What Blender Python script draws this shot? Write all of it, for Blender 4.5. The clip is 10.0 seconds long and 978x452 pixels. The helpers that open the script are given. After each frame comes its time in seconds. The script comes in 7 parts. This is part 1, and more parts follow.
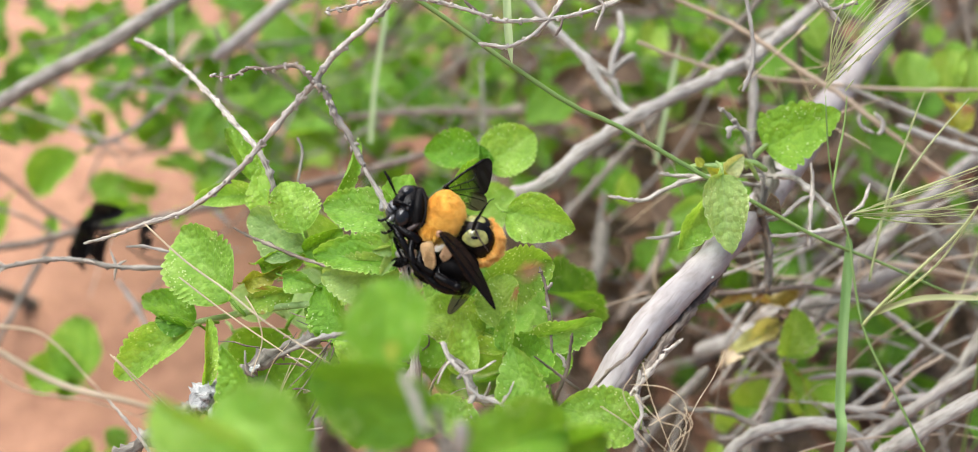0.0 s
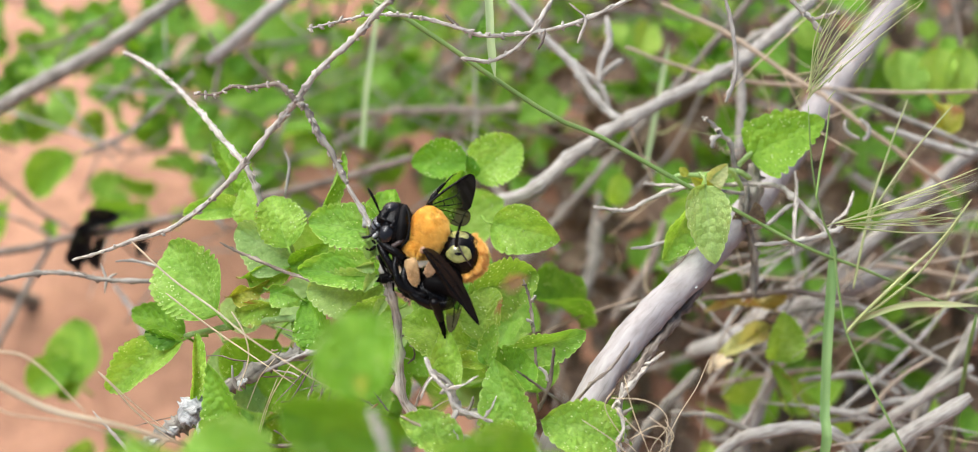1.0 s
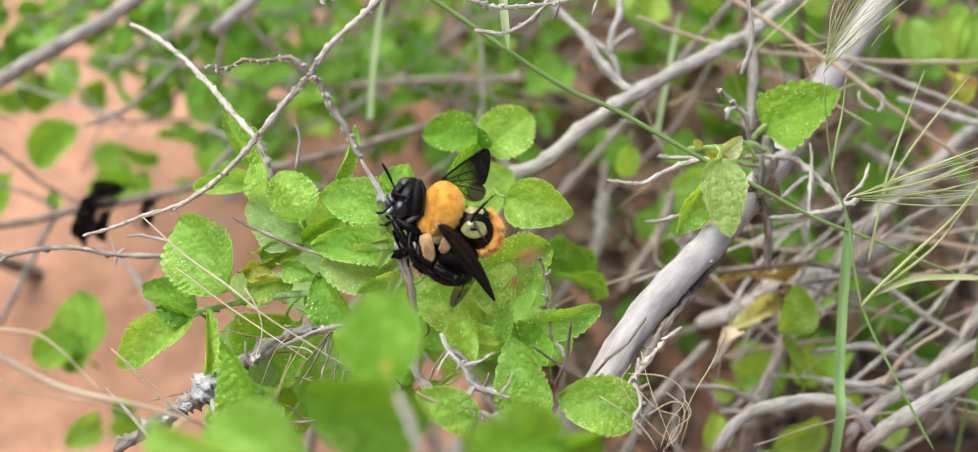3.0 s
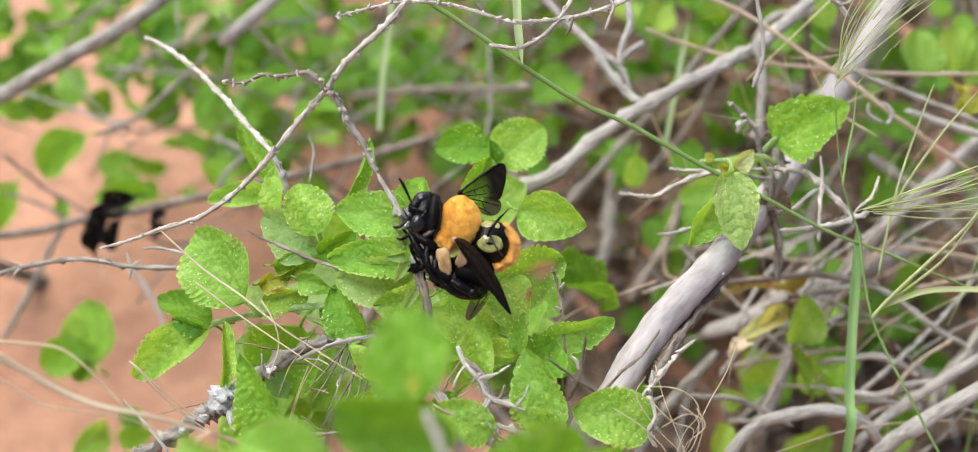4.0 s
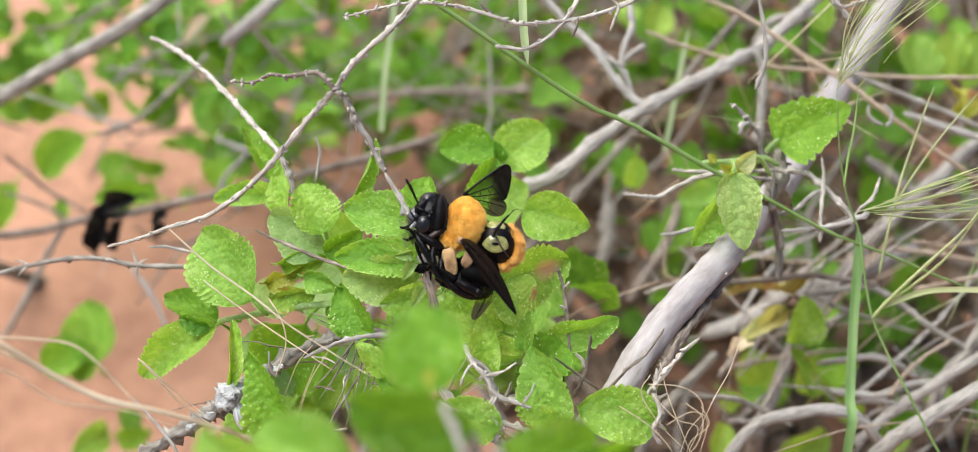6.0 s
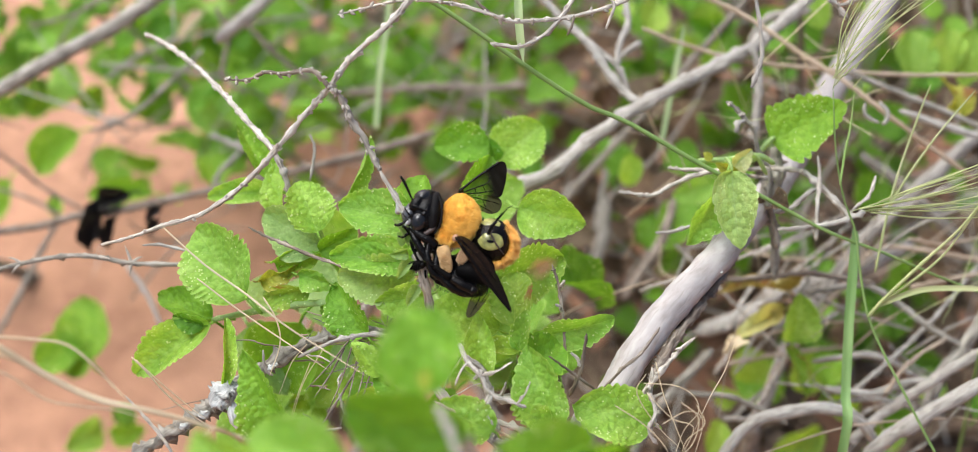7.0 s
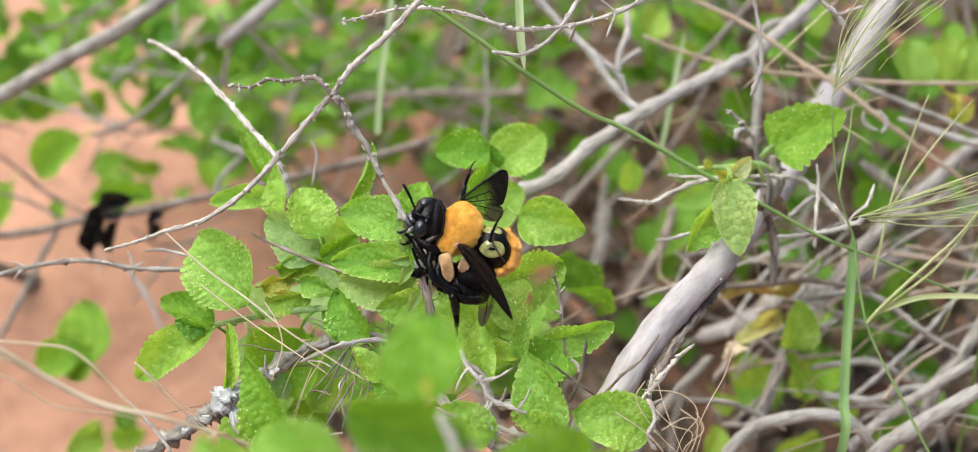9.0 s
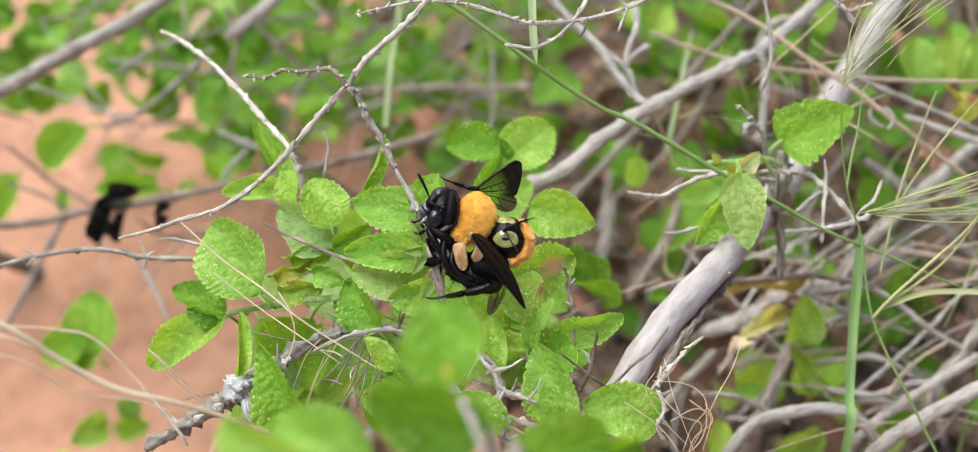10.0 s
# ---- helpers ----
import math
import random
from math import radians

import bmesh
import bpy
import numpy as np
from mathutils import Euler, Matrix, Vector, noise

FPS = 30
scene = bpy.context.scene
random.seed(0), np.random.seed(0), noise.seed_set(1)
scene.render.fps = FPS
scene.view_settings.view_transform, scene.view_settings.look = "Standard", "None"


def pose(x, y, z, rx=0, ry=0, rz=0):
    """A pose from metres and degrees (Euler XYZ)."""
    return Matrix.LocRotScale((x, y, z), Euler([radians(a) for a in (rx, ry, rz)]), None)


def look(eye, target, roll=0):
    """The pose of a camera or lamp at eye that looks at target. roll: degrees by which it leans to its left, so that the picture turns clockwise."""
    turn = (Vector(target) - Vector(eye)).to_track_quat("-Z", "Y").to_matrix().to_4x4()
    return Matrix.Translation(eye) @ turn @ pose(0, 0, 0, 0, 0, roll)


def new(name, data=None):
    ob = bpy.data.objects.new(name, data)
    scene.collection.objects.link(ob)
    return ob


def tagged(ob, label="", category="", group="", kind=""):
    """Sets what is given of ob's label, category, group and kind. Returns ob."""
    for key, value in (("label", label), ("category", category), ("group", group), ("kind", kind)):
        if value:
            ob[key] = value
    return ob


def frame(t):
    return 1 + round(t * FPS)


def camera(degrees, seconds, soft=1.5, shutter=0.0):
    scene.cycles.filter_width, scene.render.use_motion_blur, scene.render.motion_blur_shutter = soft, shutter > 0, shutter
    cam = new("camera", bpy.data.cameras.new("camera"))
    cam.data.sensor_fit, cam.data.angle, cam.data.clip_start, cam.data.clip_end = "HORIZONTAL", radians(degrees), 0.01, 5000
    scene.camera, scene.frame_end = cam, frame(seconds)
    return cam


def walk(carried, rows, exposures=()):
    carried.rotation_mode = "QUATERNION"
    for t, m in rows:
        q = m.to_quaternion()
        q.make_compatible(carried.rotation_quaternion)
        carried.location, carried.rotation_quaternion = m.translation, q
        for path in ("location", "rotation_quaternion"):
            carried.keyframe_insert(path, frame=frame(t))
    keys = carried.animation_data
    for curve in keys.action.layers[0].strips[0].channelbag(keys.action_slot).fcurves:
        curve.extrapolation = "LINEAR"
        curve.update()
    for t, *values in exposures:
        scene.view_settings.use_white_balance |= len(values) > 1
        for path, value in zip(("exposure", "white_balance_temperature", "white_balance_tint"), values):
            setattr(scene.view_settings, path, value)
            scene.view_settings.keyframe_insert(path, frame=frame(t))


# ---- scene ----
cam = camera(42.0, 10.0, soft=0.6)
cam.data.dof.use_dof = True
cam.data.dof.focus_distance = 0.277
cam.data.dof.aperture_fstop = 11.0
# seconds, place in metres, turn in degrees: a phone held by hand a forearm's length from the bee
PATH = [
    (0.0, 0.00467, -0.20561, 0.46975, 52.129, 0.142, 0.639),
    (0.5, 0.00598, -0.20394, 0.47338, 51.941, 0.606, 0.726),
    (1.0, 0.01010, -0.20322, 0.47636, 51.368, 0.751, 0.644),
    (1.5, 0.00814, -0.20306, 0.47571, 50.656, 0.742, 0.590),
    (2.0, 0.00702, -0.20218, 0.47433, 50.128, 0.730, 0.512),
    (2.5, 0.00615, -0.20197, 0.47616, 49.907, 0.786, 0.497),
    (3.0, 0.00639, -0.20030, 0.47625, 49.854, 0.802, 0.450),
    (4.5, 0.00162, -0.20185, 0.48013, 50.199, 0.614, 0.325),
    (5.0, 0.00181, -0.20328, 0.47958, 50.291, 0.466, 0.223),
    (5.5, 0.00002, -0.20371, 0.47983, 50.311, 0.386, 0.240),
    (7.0, -0.00039, -0.20199, 0.48005, 49.974, 0.162, 0.060),
    (7.5, -0.00000, -0.20300, 0.48000, 50.000, -0.000, -0.000),
    (8.0, -0.00156, -0.20317, 0.47943, 50.052, -0.040, 0.037),
    (8.5, -0.00113, -0.20227, 0.48022, 50.189, -0.005, 0.169),
    (9.0, -0.00061, -0.20301, 0.48166, 50.156, 0.009, 0.176),
    (9.5, -0.00409, -0.20345, 0.48210, 50.135, -0.172, 0.330),
    (10.0, -0.00389, -0.20561, 0.48213, 50.042, -0.461, 0.370),
]
walk(cam, [(t, pose(*p)) for t, *p in PATH], exposures=[(0.0, 0.98, 6040, 8.8), (10.0, 0.98, 6040, 8.8)])

# ---- light: bright, thinly clouded day ----
world = bpy.data.worlds.new("sky")
scene.world = world
world.use_nodes = True
wn = world.node_tree
sky = wn.nodes.new("ShaderNodeTexSky")
sky.sky_type = "NISHITA"
sky.sun_disc = False
sky.sun_elevation = radians(58)
sky.sun_rotation = radians(-35)
sky.dust_density = 7.0
sky.air_density = 0.7
sky.ozone_density = 0.6
wn.links.new(sky.outputs[0], wn.nodes["Background"].inputs[0])
wn.nodes["Background"].inputs[1].default_value = 0.118
sun_data = bpy.data.lights.new("sun", "SUN")
sun_data.energy, sun_data.angle, sun_data.color = 1.9, radians(24), (1.0, 0.96, 0.9)
sun = new("sun", sun_data)
sun.matrix_basis = look((-0.35, -0.25, 1.0), (0, 0, 0))


# ---- materials ----
def material(name):
    m = bpy.data.materials.new(name)
    m.use_nodes = True
    t = m.node_tree
    return m, t, t.nodes["Principled BSDF"]


def ramp(t, source, stops):
    r = t.nodes.new("ShaderNodeValToRGB")
    while len(r.color_ramp.elements) < len(stops):
        r.color_ramp.elements.new(0.5)
    for e, (p, c) in zip(r.color_ramp.elements, stops):
        e.position, e.color = p, (*c, 1)
    t.links.new(source, r.inputs[0])
    return r.outputs[0]


def blend(t, kind, fac, a, b):
    n = t.nodes.new("ShaderNodeMix")
    n.data_type, n.blend_type = "RGBA", kind
    for socket, value in ((n.inputs[0], fac), (n.inputs[6], a), (n.inputs[7], b)):
        if isinstance(value, (int, float)):
            socket.default_value = value
        elif isinstance(value, tuple):
            socket.default_value = (*value, 1)
        else:
            t.links.new(value, socket)
    return n.outputs[2]


def maths(t, op, a, b=0.0, c=0.0):
    n = t.nodes.new("ShaderNodeMath")
    n.operation = op
    for socket, value in zip(n.inputs, (a, b, c)):
        if isinstance(value, (int, float)):
            socket.default_value = value
        else:
            t.links.new(value, socket)
    return n.outputs[0]


def texture(t, scale, detail=4.0, space="Object", stretch=(1, 1, 1), kind="ShaderNodeTexNoise"):
    c = t.nodes.new("ShaderNodeTexCoord")
    m = t.nodes.new("ShaderNodeMapping")
    m.inputs["Scale"].default_value = stretch
    t.links.new(c.outputs[space], m.inputs[0])
    n = t.nodes.new(kind)
    n.inputs["Scale"].default_value = scale
    if kind == "ShaderNodeTexNoise":
        n.inputs["Detail"].default_value = detail
    t.links.new(m.outputs[0], n.inputs["Vector"])
    return n


def bump(t, bsdf, height, distance, strength=0.6):
    b = t.nodes.new("ShaderNodeBump")
    b.inputs["Distance"].default_value, b.inputs["Strength"].default_value = distance, strength
    t.links.new(height, b.inputs["Height"])
    t.links.new(b.outputs[0], bsdf.inputs["Normal"])


def bark(name, dark, mid, pale, rough=0.85, streak=900.0, relief=0.0005, cracks=0.75, pull=0.18):
    """Bark whose UV runs in metres along and around the stem: streaks along it, blotches and pale crust."""
    m, t, p = material(name)
    along = texture(t, streak, 5, "UV", (pull, 1, 1))
    blotch = texture(t, 260, 3, "UV", (0.6, 1, 1))
    fine = texture(t, 3800, 2, "UV")
    crack = texture(t, streak * 2.2, 4, "UV", (0.10, 1, 1))
    base = ramp(t, along.outputs[0], [(0.30, dark), (0.46, mid), (0.72, pale)])
    base = blend(t, "MULTIPLY", cracks, base, ramp(t, crack.outputs[0], [(0.30, (0.35, 0.32, 0.30)), (0.42, (1, 1, 1))]))
    spots = ramp(t, blotch.outputs[0], [(0.38, (0, 0, 0)), (0.62, (1, 1, 1))])
    col = blend(t, "MIX", spots, blend(t, "MULTIPLY", 0.3, base, mid), base)
    info = t.nodes.new("ShaderNodeObjectInfo")
    vary = ramp(t, info.outputs["Random"], [(0.0, (0.84, 0.82, 0.80)), (1.0, (1.1, 1.09, 1.08))])
    t.links.new(blend(t, "MULTIPLY", 1.0, col, vary), p.inputs["Base Color"])
    p.inputs["Roughness"].default_value = rough
    bump(t, p, maths(t, "ADD", along.outputs[0], maths(t, "MULTIPLY", fine.outputs[0], 0.4)), relief, 0.9)
    return m


def leaf_material(name, deep, fresh, pale, specks=0.5, gloss=0.42, through_light=0.42, blight=0.0, spot=None):
    """Leaf with UV across the blade (u along the midrib, v across): veins, patches, pale glands and some light through it."""
    m, t, p = material(name)
    c = t.nodes.new("ShaderNodeTexCoord")
    s = t.nodes.new("ShaderNodeSeparateXYZ")
    t.links.new(c.outputs["UV"], s.inputs[0])
    side = maths(t, "ABSOLUTE", maths(t, "SUBTRACT", s.outputs[1], 0.5))
    rib = maths(t, "LESS_THAN", side, 0.014)
    lateral = maths(t, "FRACT", maths(t, "MULTIPLY", maths(t, "SUBTRACT", s.outputs[0], maths(t, "MULTIPLY", side, 0.62)), 7.0))
    lateral = maths(t, "LESS_THAN", maths(t, "ABSOLUTE", maths(t, "SUBTRACT", lateral, 0.5)), 0.06)
    veins = maths(t, "MAXIMUM", rib, maths(t, "MULTIPLY", lateral, 0.55))
    info = t.nodes.new("ShaderNodeObjectInfo")
    patch = texture(t, 180, 4)
    grain = texture(t, 1500, 3)
    col = ramp(t, patch.outputs[0], [(0.3, deep), (0.52, fresh), (0.75, pale)])
    col = blend(t, "MULTIPLY", 0.35, col, ramp(t, grain.outputs[0], [(0.35, (0.7, 0.72, 0.65)), (0.65, (1.2, 1.18, 1.1))]))
    hue = ramp(t, info.outputs["Random"], [(0.0, (0.78, 0.88, 0.75)), (0.5, (1.0, 1.0, 1.0)), (1.0, (1.15, 1.08, 0.9))])
    col = blend(t, "MULTIPLY", 1.0, col, hue)
    col = blend(t, "MIX", maths(t, "MULTIPLY", veins, 0.26), col, pale)
    quilt = texture(t, 620, kind="ShaderNodeTexVoronoi")
    net = texture(t, 620, kind="ShaderNodeTexVoronoi")
    net.feature = "DISTANCE_TO_EDGE"
    mesh_lines = maths(t, "LESS_THAN", net.outputs[0], 0.055)
    col = blend(t, "MIX", maths(t, "MULTIPLY", mesh_lines, 0.22), col, deep)
    col = blend(t, "MIX", maths(t, "MULTIPLY", maths(t, "GREATER_THAN", side, 0.465), 0.55), col, pale)
    cells = texture(t, 1150, kind="ShaderNodeTexVoronoi")
    dots = maths(t, "LESS_THAN", cells.outputs[0], 0.24)
    where = texture(t, 240, 2)
    rim = maths(t, "ADD", where.outputs[0], maths(t, "MULTIPLY", side, 0.32))
    dots = maths(t, "MULTIPLY", dots, maths(t, "GREATER_THAN", rim, 0.69 - 0.13 * specks))
    col = blend(t, "MIX", maths(t, "MULTIPLY", dots, 0.75), col, (0.62, 0.76, 0.42))
    if spot:
        n = texture(t, 700, 3)
        far = maths(t, "SQRT", maths(t, "ADD", maths(t, "POWER", maths(t, "SUBTRACT", s.outputs[0], spot[0]), 2.0), maths(t, "POWER", maths(t, "SUBTRACT", s.outputs[1], spot[1]), 2.0)))
        far = maths(t, "ADD", far, maths(t, "MULTIPLY", maths(t, "SUBTRACT", n.outputs[0], 0.5), 0.14))
        col = blend(t, "MIX", ramp(t, far, [(spot[2] * 0.5, (1, 1, 1)), (spot[2] * 1.6, (0, 0, 0))]), col, (0.46, 0.30, 0.20) if spot[2] > 0.12 else (0.34, 0.42, 0.05))
    if blight:
        sick = ramp(t, texture(t, 120, 3).outputs[0], [(0.60 - 0.1 * blight, (0, 0, 0)), (0.66, (1, 1, 1))])
        col = blend(t, "MIX", sick, col, (0.30, 0.16, 0.06))
    t.links.new(col, p.inputs["Base Color"])
    p.inputs["Roughness"].default_value = gloss + 0.12
    p.inputs["Specular IOR Level"].default_value = 0.35
    relief = maths(t, "ADD", maths(t, "MULTIPLY", grain.outputs[0], 0.5), maths(t, "MULTIPLY", dots, 0.7))
    relief = maths(t, "ADD", relief, maths(t, "MULTIPLY", maths(t, "SUBTRACT", 1.0, quilt.outputs[0]), 0.78))
    bump(t, p, maths(t, "SUBTRACT", relief, maths(t, "MULTIPLY", veins, 1.0)), 0.0008, 0.9)
    back = t.nodes.new("ShaderNodeBsdfTranslucent")
    t.links.new(blend(t, "MULTIPLY", 1.0, col, (1.5, 1.35, 0.55)), back.inputs[0])
    mix = t.nodes.new("ShaderNodeMixShader")
    mix.inputs[0].default_value = through_light
    t.links.new(p.outputs[0], mix.inputs[1])
    t.links.new(back.outputs[0], mix.inputs[2])
    t.links.new(mix.outputs[0], t.nodes["Material Output"].inputs[0])
    return m


def straw(name, a, b, c=0.3):
    m, t, p = material(name)
    n = texture(t, 420, 4, "UV", (0.15, 1, 1))
    info = t.nodes.new("ShaderNodeObjectInfo")
    col = ramp(t, n.outputs[0], [(0.3, a), (0.7, b)])
    t.links.new(blend(t, "MULTIPLY", 1.0, col, ramp(t, info.outputs["Random"], [(0, (0.8, 0.8, 0.8)), (1, (1.15, 1.12, 1.05))])), p.inputs["Base Color"])
    p.inputs["Roughness"].default_value = 0.6
    back = t.nodes.new("ShaderNodeBsdfTranslucent")
    t.links.new(col, back.inputs[0])
    mix = t.nodes.new("ShaderNodeMixShader")
    mix.inputs[0].default_value = c
    t.links.new(p.outputs[0], mix.inputs[1])
    t.links.new(back.outputs[0], mix.inputs[2])
    t.links.new(mix.outputs[0], t.nodes["Material Output"].inputs[0])
    return m


BARK_PALE = bark("pale_bark", (0.23, 0.208, 0.185), (0.395, 0.380, 0.340), (0.525, 0.510, 0.465), streak=1000, relief=0.0008)
BARK_TRUNK = bark("trunk_bark", (0.33, 0.305, 0.29), (0.40, 0.38, 0.37), (0.46, 0.445, 0.435), streak=420, relief=0.0002, cracks=0.3, pull=0.5)
BARK_GREY = bark("grey_bark", (0.085, 0.074, 0.060), (0.275, 0.260, 0.218), (0.455, 0.438, 0.385))
BARK_BROWN = bark("brown_bark", (0.07, 0.054, 0.042), (0.205, 0.168, 0.130), (0.41, 0.37, 0.31))
BARK_TWIG = bark("twig_bark", (0.17, 0.14, 0.11), (0.50, 0.47, 0.41), (0.71, 0.685, 0.61), streak=1700, relief=0.0007, cracks=0.45)
LICHEN = bark("lichen", (0.24, 0.25, 0.235), (0.50, 0.52, 0.505), (0.74, 0.755, 0.74), streak=1800)
STRAW = straw("dry_straw", (0.52, 0.42, 0.27), (0.80, 0.72, 0.53))
STRAW_PINK = straw("weathered_straw", (0.36, 0.28, 0.20), (0.62, 0.53, 0.42))
BLADE = straw("grass_green", (0.15, 0.30, 0.085), (0.28, 0.45, 0.17), 0.4)
BLADE_PALE = straw("grass_pale", (0.32, 0.46, 0.22), (0.50, 0.62, 0.32), 0.35)
CULM = straw("culm_green", (0.22, 0.36, 0.09), (0.34, 0.50, 0.17), 0.3)
SEED = straw("seed_head", (0.42, 0.50, 0.20), (0.62, 0.66, 0.36), 0.35)
LEAF = leaf_material("leaf_green", (0.175, 0.375, 0.040), (0.275, 0.50, 0.075), (0.40, 0.62, 0.17))
LEAF_MID = leaf_material("leaf_mature", (0.125, 0.29, 0.018), (0.18, 0.39, 0.028), (0.26, 0.48, 0.060), specks=0.6)
LEAF_PALE = leaf_material("leaf_underside", (0.22, 0.37, 0.115), (0.30, 0.46, 0.17), (0.40, 0.54, 0.25), specks=0.3, gloss=0.6)
# dark leaf green, also the shaded tone painted on overlapped leaves
LEAF_DARK = leaf_material("leaf_dark_shaded", (0.085, 0.22, 0.014), (0.13, 0.30, 0.020), (0.20, 0.40, 0.045), specks=0.2)
LEAF_SICK = leaf_material("leaf_blighted", (0.18, 0.36, 0.04), (0.27, 0.46, 0.06), (0.40, 0.55, 0.13), specks=1.0, blight=0.12)
LEAF_SPOT = leaf_material("leaf_blotched", (0.16, 0.32, 0.04), (0.22, 0.41, 0.05), (0.33, 0.51, 0.11), specks=1.0, spot=(0.66, 0.52, 0.16))
LEAF_BROWSED = leaf_material("leaf_edge_bitten", (0.12, 0.29, 0.014), (0.17, 0.39, 0.020), (0.24, 0.46, 0.040), specks=0.6, spot=(0.16, 0.52, 0.09))
LEAF_YELLOW = leaf_material("leaf_yellow", (0.24, 0.30, 0.03), (0.36, 0.40, 0.06), (0.50, 0.50, 0.15), specks=0.2, blight=0.25)
LEAF_WITHERED = leaf_material("leaf_withered", (0.16, 0.11, 0.03), (0.32, 0.25, 0.08), (0.46, 0.40, 0.16), specks=0.1, blight=0.15, through_light=0.25)
LEAF_FADED = leaf_material("leaf_faded", (0.40, 0.45, 0.20), (0.50, 0.55, 0.28), (0.58, 0.60, 0.36), specks=0.2)
# brighter leaf green: the look of sunlit leaves put into the base colour
LEAF_LIT = leaf_material("leaf_lit", (0.20, 0.38, 0.045), (0.29, 0.48, 0.075), (0.38, 0.55, 0.13), specks=0.3)
LEAF_DEAD = leaf_material("leaf_dead", (0.075, 0.048, 0.034), (0.155, 0.104, 0.072), (0.30, 0.215, 0.15), specks=0.0, gloss=0.7, through_light=0.1)
LEAF_BLACK = leaf_material("leaf_charred", (0.006, 0.005, 0.005), (0.012, 0.010, 0.010), (0.03, 0.025, 0.022), specks=0.0, gloss=0.6, through_light=0.02)


def soil_material():
    m, t, p = material("red_soil")
    broad = texture(t, 5.0, 4)
    crumbs = texture(t, 60, 6)
    fine = texture(t, 420, 3)
    col = ramp(t, broad.outputs[0], [(0.3, (0.30, 0.153, 0.088)), (0.5, (0.380, 0.203, 0.122)), (0.7, (0.445, 0.248, 0.157))])
    col = blend(t, "MULTIPLY", 0.5, col, ramp(t, crumbs.outputs[0], [(0.3, (0.55, 0.5, 0.48)), (0.6, (1.1, 1.1, 1.1))]))
    col = blend(t, "MULTIPLY", 0.35, col, ramp(t, fine.outputs[0], [(0.35, (0.6, 0.6, 0.6)), (0.65, (1.2, 1.2, 1.2))]))
    t.links.new(col, p.inputs["Base Color"])
    p.inputs["Roughness"].default_value = 0.95
    bump(t, p, maths(t, "ADD", crumbs.outputs[0], maths(t, "MULTIPLY", fine.outputs[0], 0.3)), 0.006, 0.8)
    return m


def shell(name, color, rough, spec=0.5, scale=3500.0, relief=0.00004, coat=0.0, dark=0.6):
    """Insect cuticle in local metres: fine pits and uneven tone."""
    m, t, p = material(name)
    n = texture(t, scale, 4)
    wide = texture(t, scale * 0.12, 3)
    low = tuple(v * dark for v in color)
    col = blend(t, "MULTIPLY", 0.5, ramp(t, wide.outputs[0], [(0.35, low), (0.65, color)]), ramp(t, n.outputs[0], [(0.3, (0.6, 0.6, 0.6)), (0.7, (1.2, 1.2, 1.2))]))
    t.links.new(col, p.inputs["Base Color"])
    p.inputs["Roughness"].default_value, p.inputs["Specular IOR Level"].default_value = rough, spec
    p.inputs["Coat Weight"].default_value = coat
    bump(t, p, n.outputs[0], relief, 0.7)
    return m


def hair(name, root, mid, tip):
    m, t, p = material(name)
    g = t.nodes.new("ShaderNodeNewGeometry")
    along = t.nodes.new("ShaderNodeTexCoord")
    s = t.nodes.new("ShaderNodeSeparateXYZ")
    t.links.new(along.outputs["UV"], s.inputs[0])
    col = ramp(t, s.outputs[0], [(0.0, root), (0.45, mid), (1.0, tip)])
    col = blend(t, "MULTIPLY", 1.0, col, ramp(t, g.outputs["Random Per Island"], [(0.0, (0.90, 0.87, 0.84)), (1.0, (1.05, 1.04, 1.03))]))
    tufts = texture(t, 700, 3)
    col = blend(t, "MULTIPLY", 0.8, col, ramp(t, tufts.outputs[0], [(0.34, (0.72, 0.58, 0.42)), (0.50, (1, 1, 1)), (0.66, (1.08, 1.14, 1.3))]))
    t.links.new(col, p.inputs["Base Color"])
    p.inputs["Roughness"].default_value = 0.55
    return m


def membrane(name, near, far, clear):
    """Smoky wing membrane: UV u from the root to the tip; it lets part of the light through."""
    m, t, p = material(name)
    c = t.nodes.new("ShaderNodeTexCoord")
    s = t.nodes.new("ShaderNodeSeparateXYZ")
    t.links.new(c.outputs["UV"], s.inputs[0])
    n = texture(t, 900, 3)
    u = maths(t, "ADD", s.outputs[0], maths(t, "MULTIPLY", n.outputs[0], 0.12))
    col = ramp(t, u, [(0.45, near), (0.75, far)])
    t.links.new(col, p.inputs["Base Color"])
    p.inputs["Roughness"].default_value = 0.35
    p.inputs["Specular IOR Level"].default_value = 0.06
    bump(t, p, n.outputs[0], 0.0001, 0.5)
    clear_part = t.nodes.new("ShaderNodeBsdfTransparent")
    t.links.new(ramp(t, u, [(0.3, (0.82, 0.84, 0.55)), (0.8, (0.35, 0.28, 0.20))]), clear_part.inputs[0])
    mix = t.nodes.new("ShaderNodeMixShader")
    t.links.new(ramp(t, u, [(0.54, (clear, clear, clear)), (0.70, (0.02, 0.02, 0.02))]), mix.inputs[0])
    t.links.new(p.outputs[0], mix.inputs[1])
    t.links.new(clear_part.outputs[0], mix.inputs[2])
    t.links.new(mix.outputs[0], t.nodes["Material Output"].inputs[0])
    return m


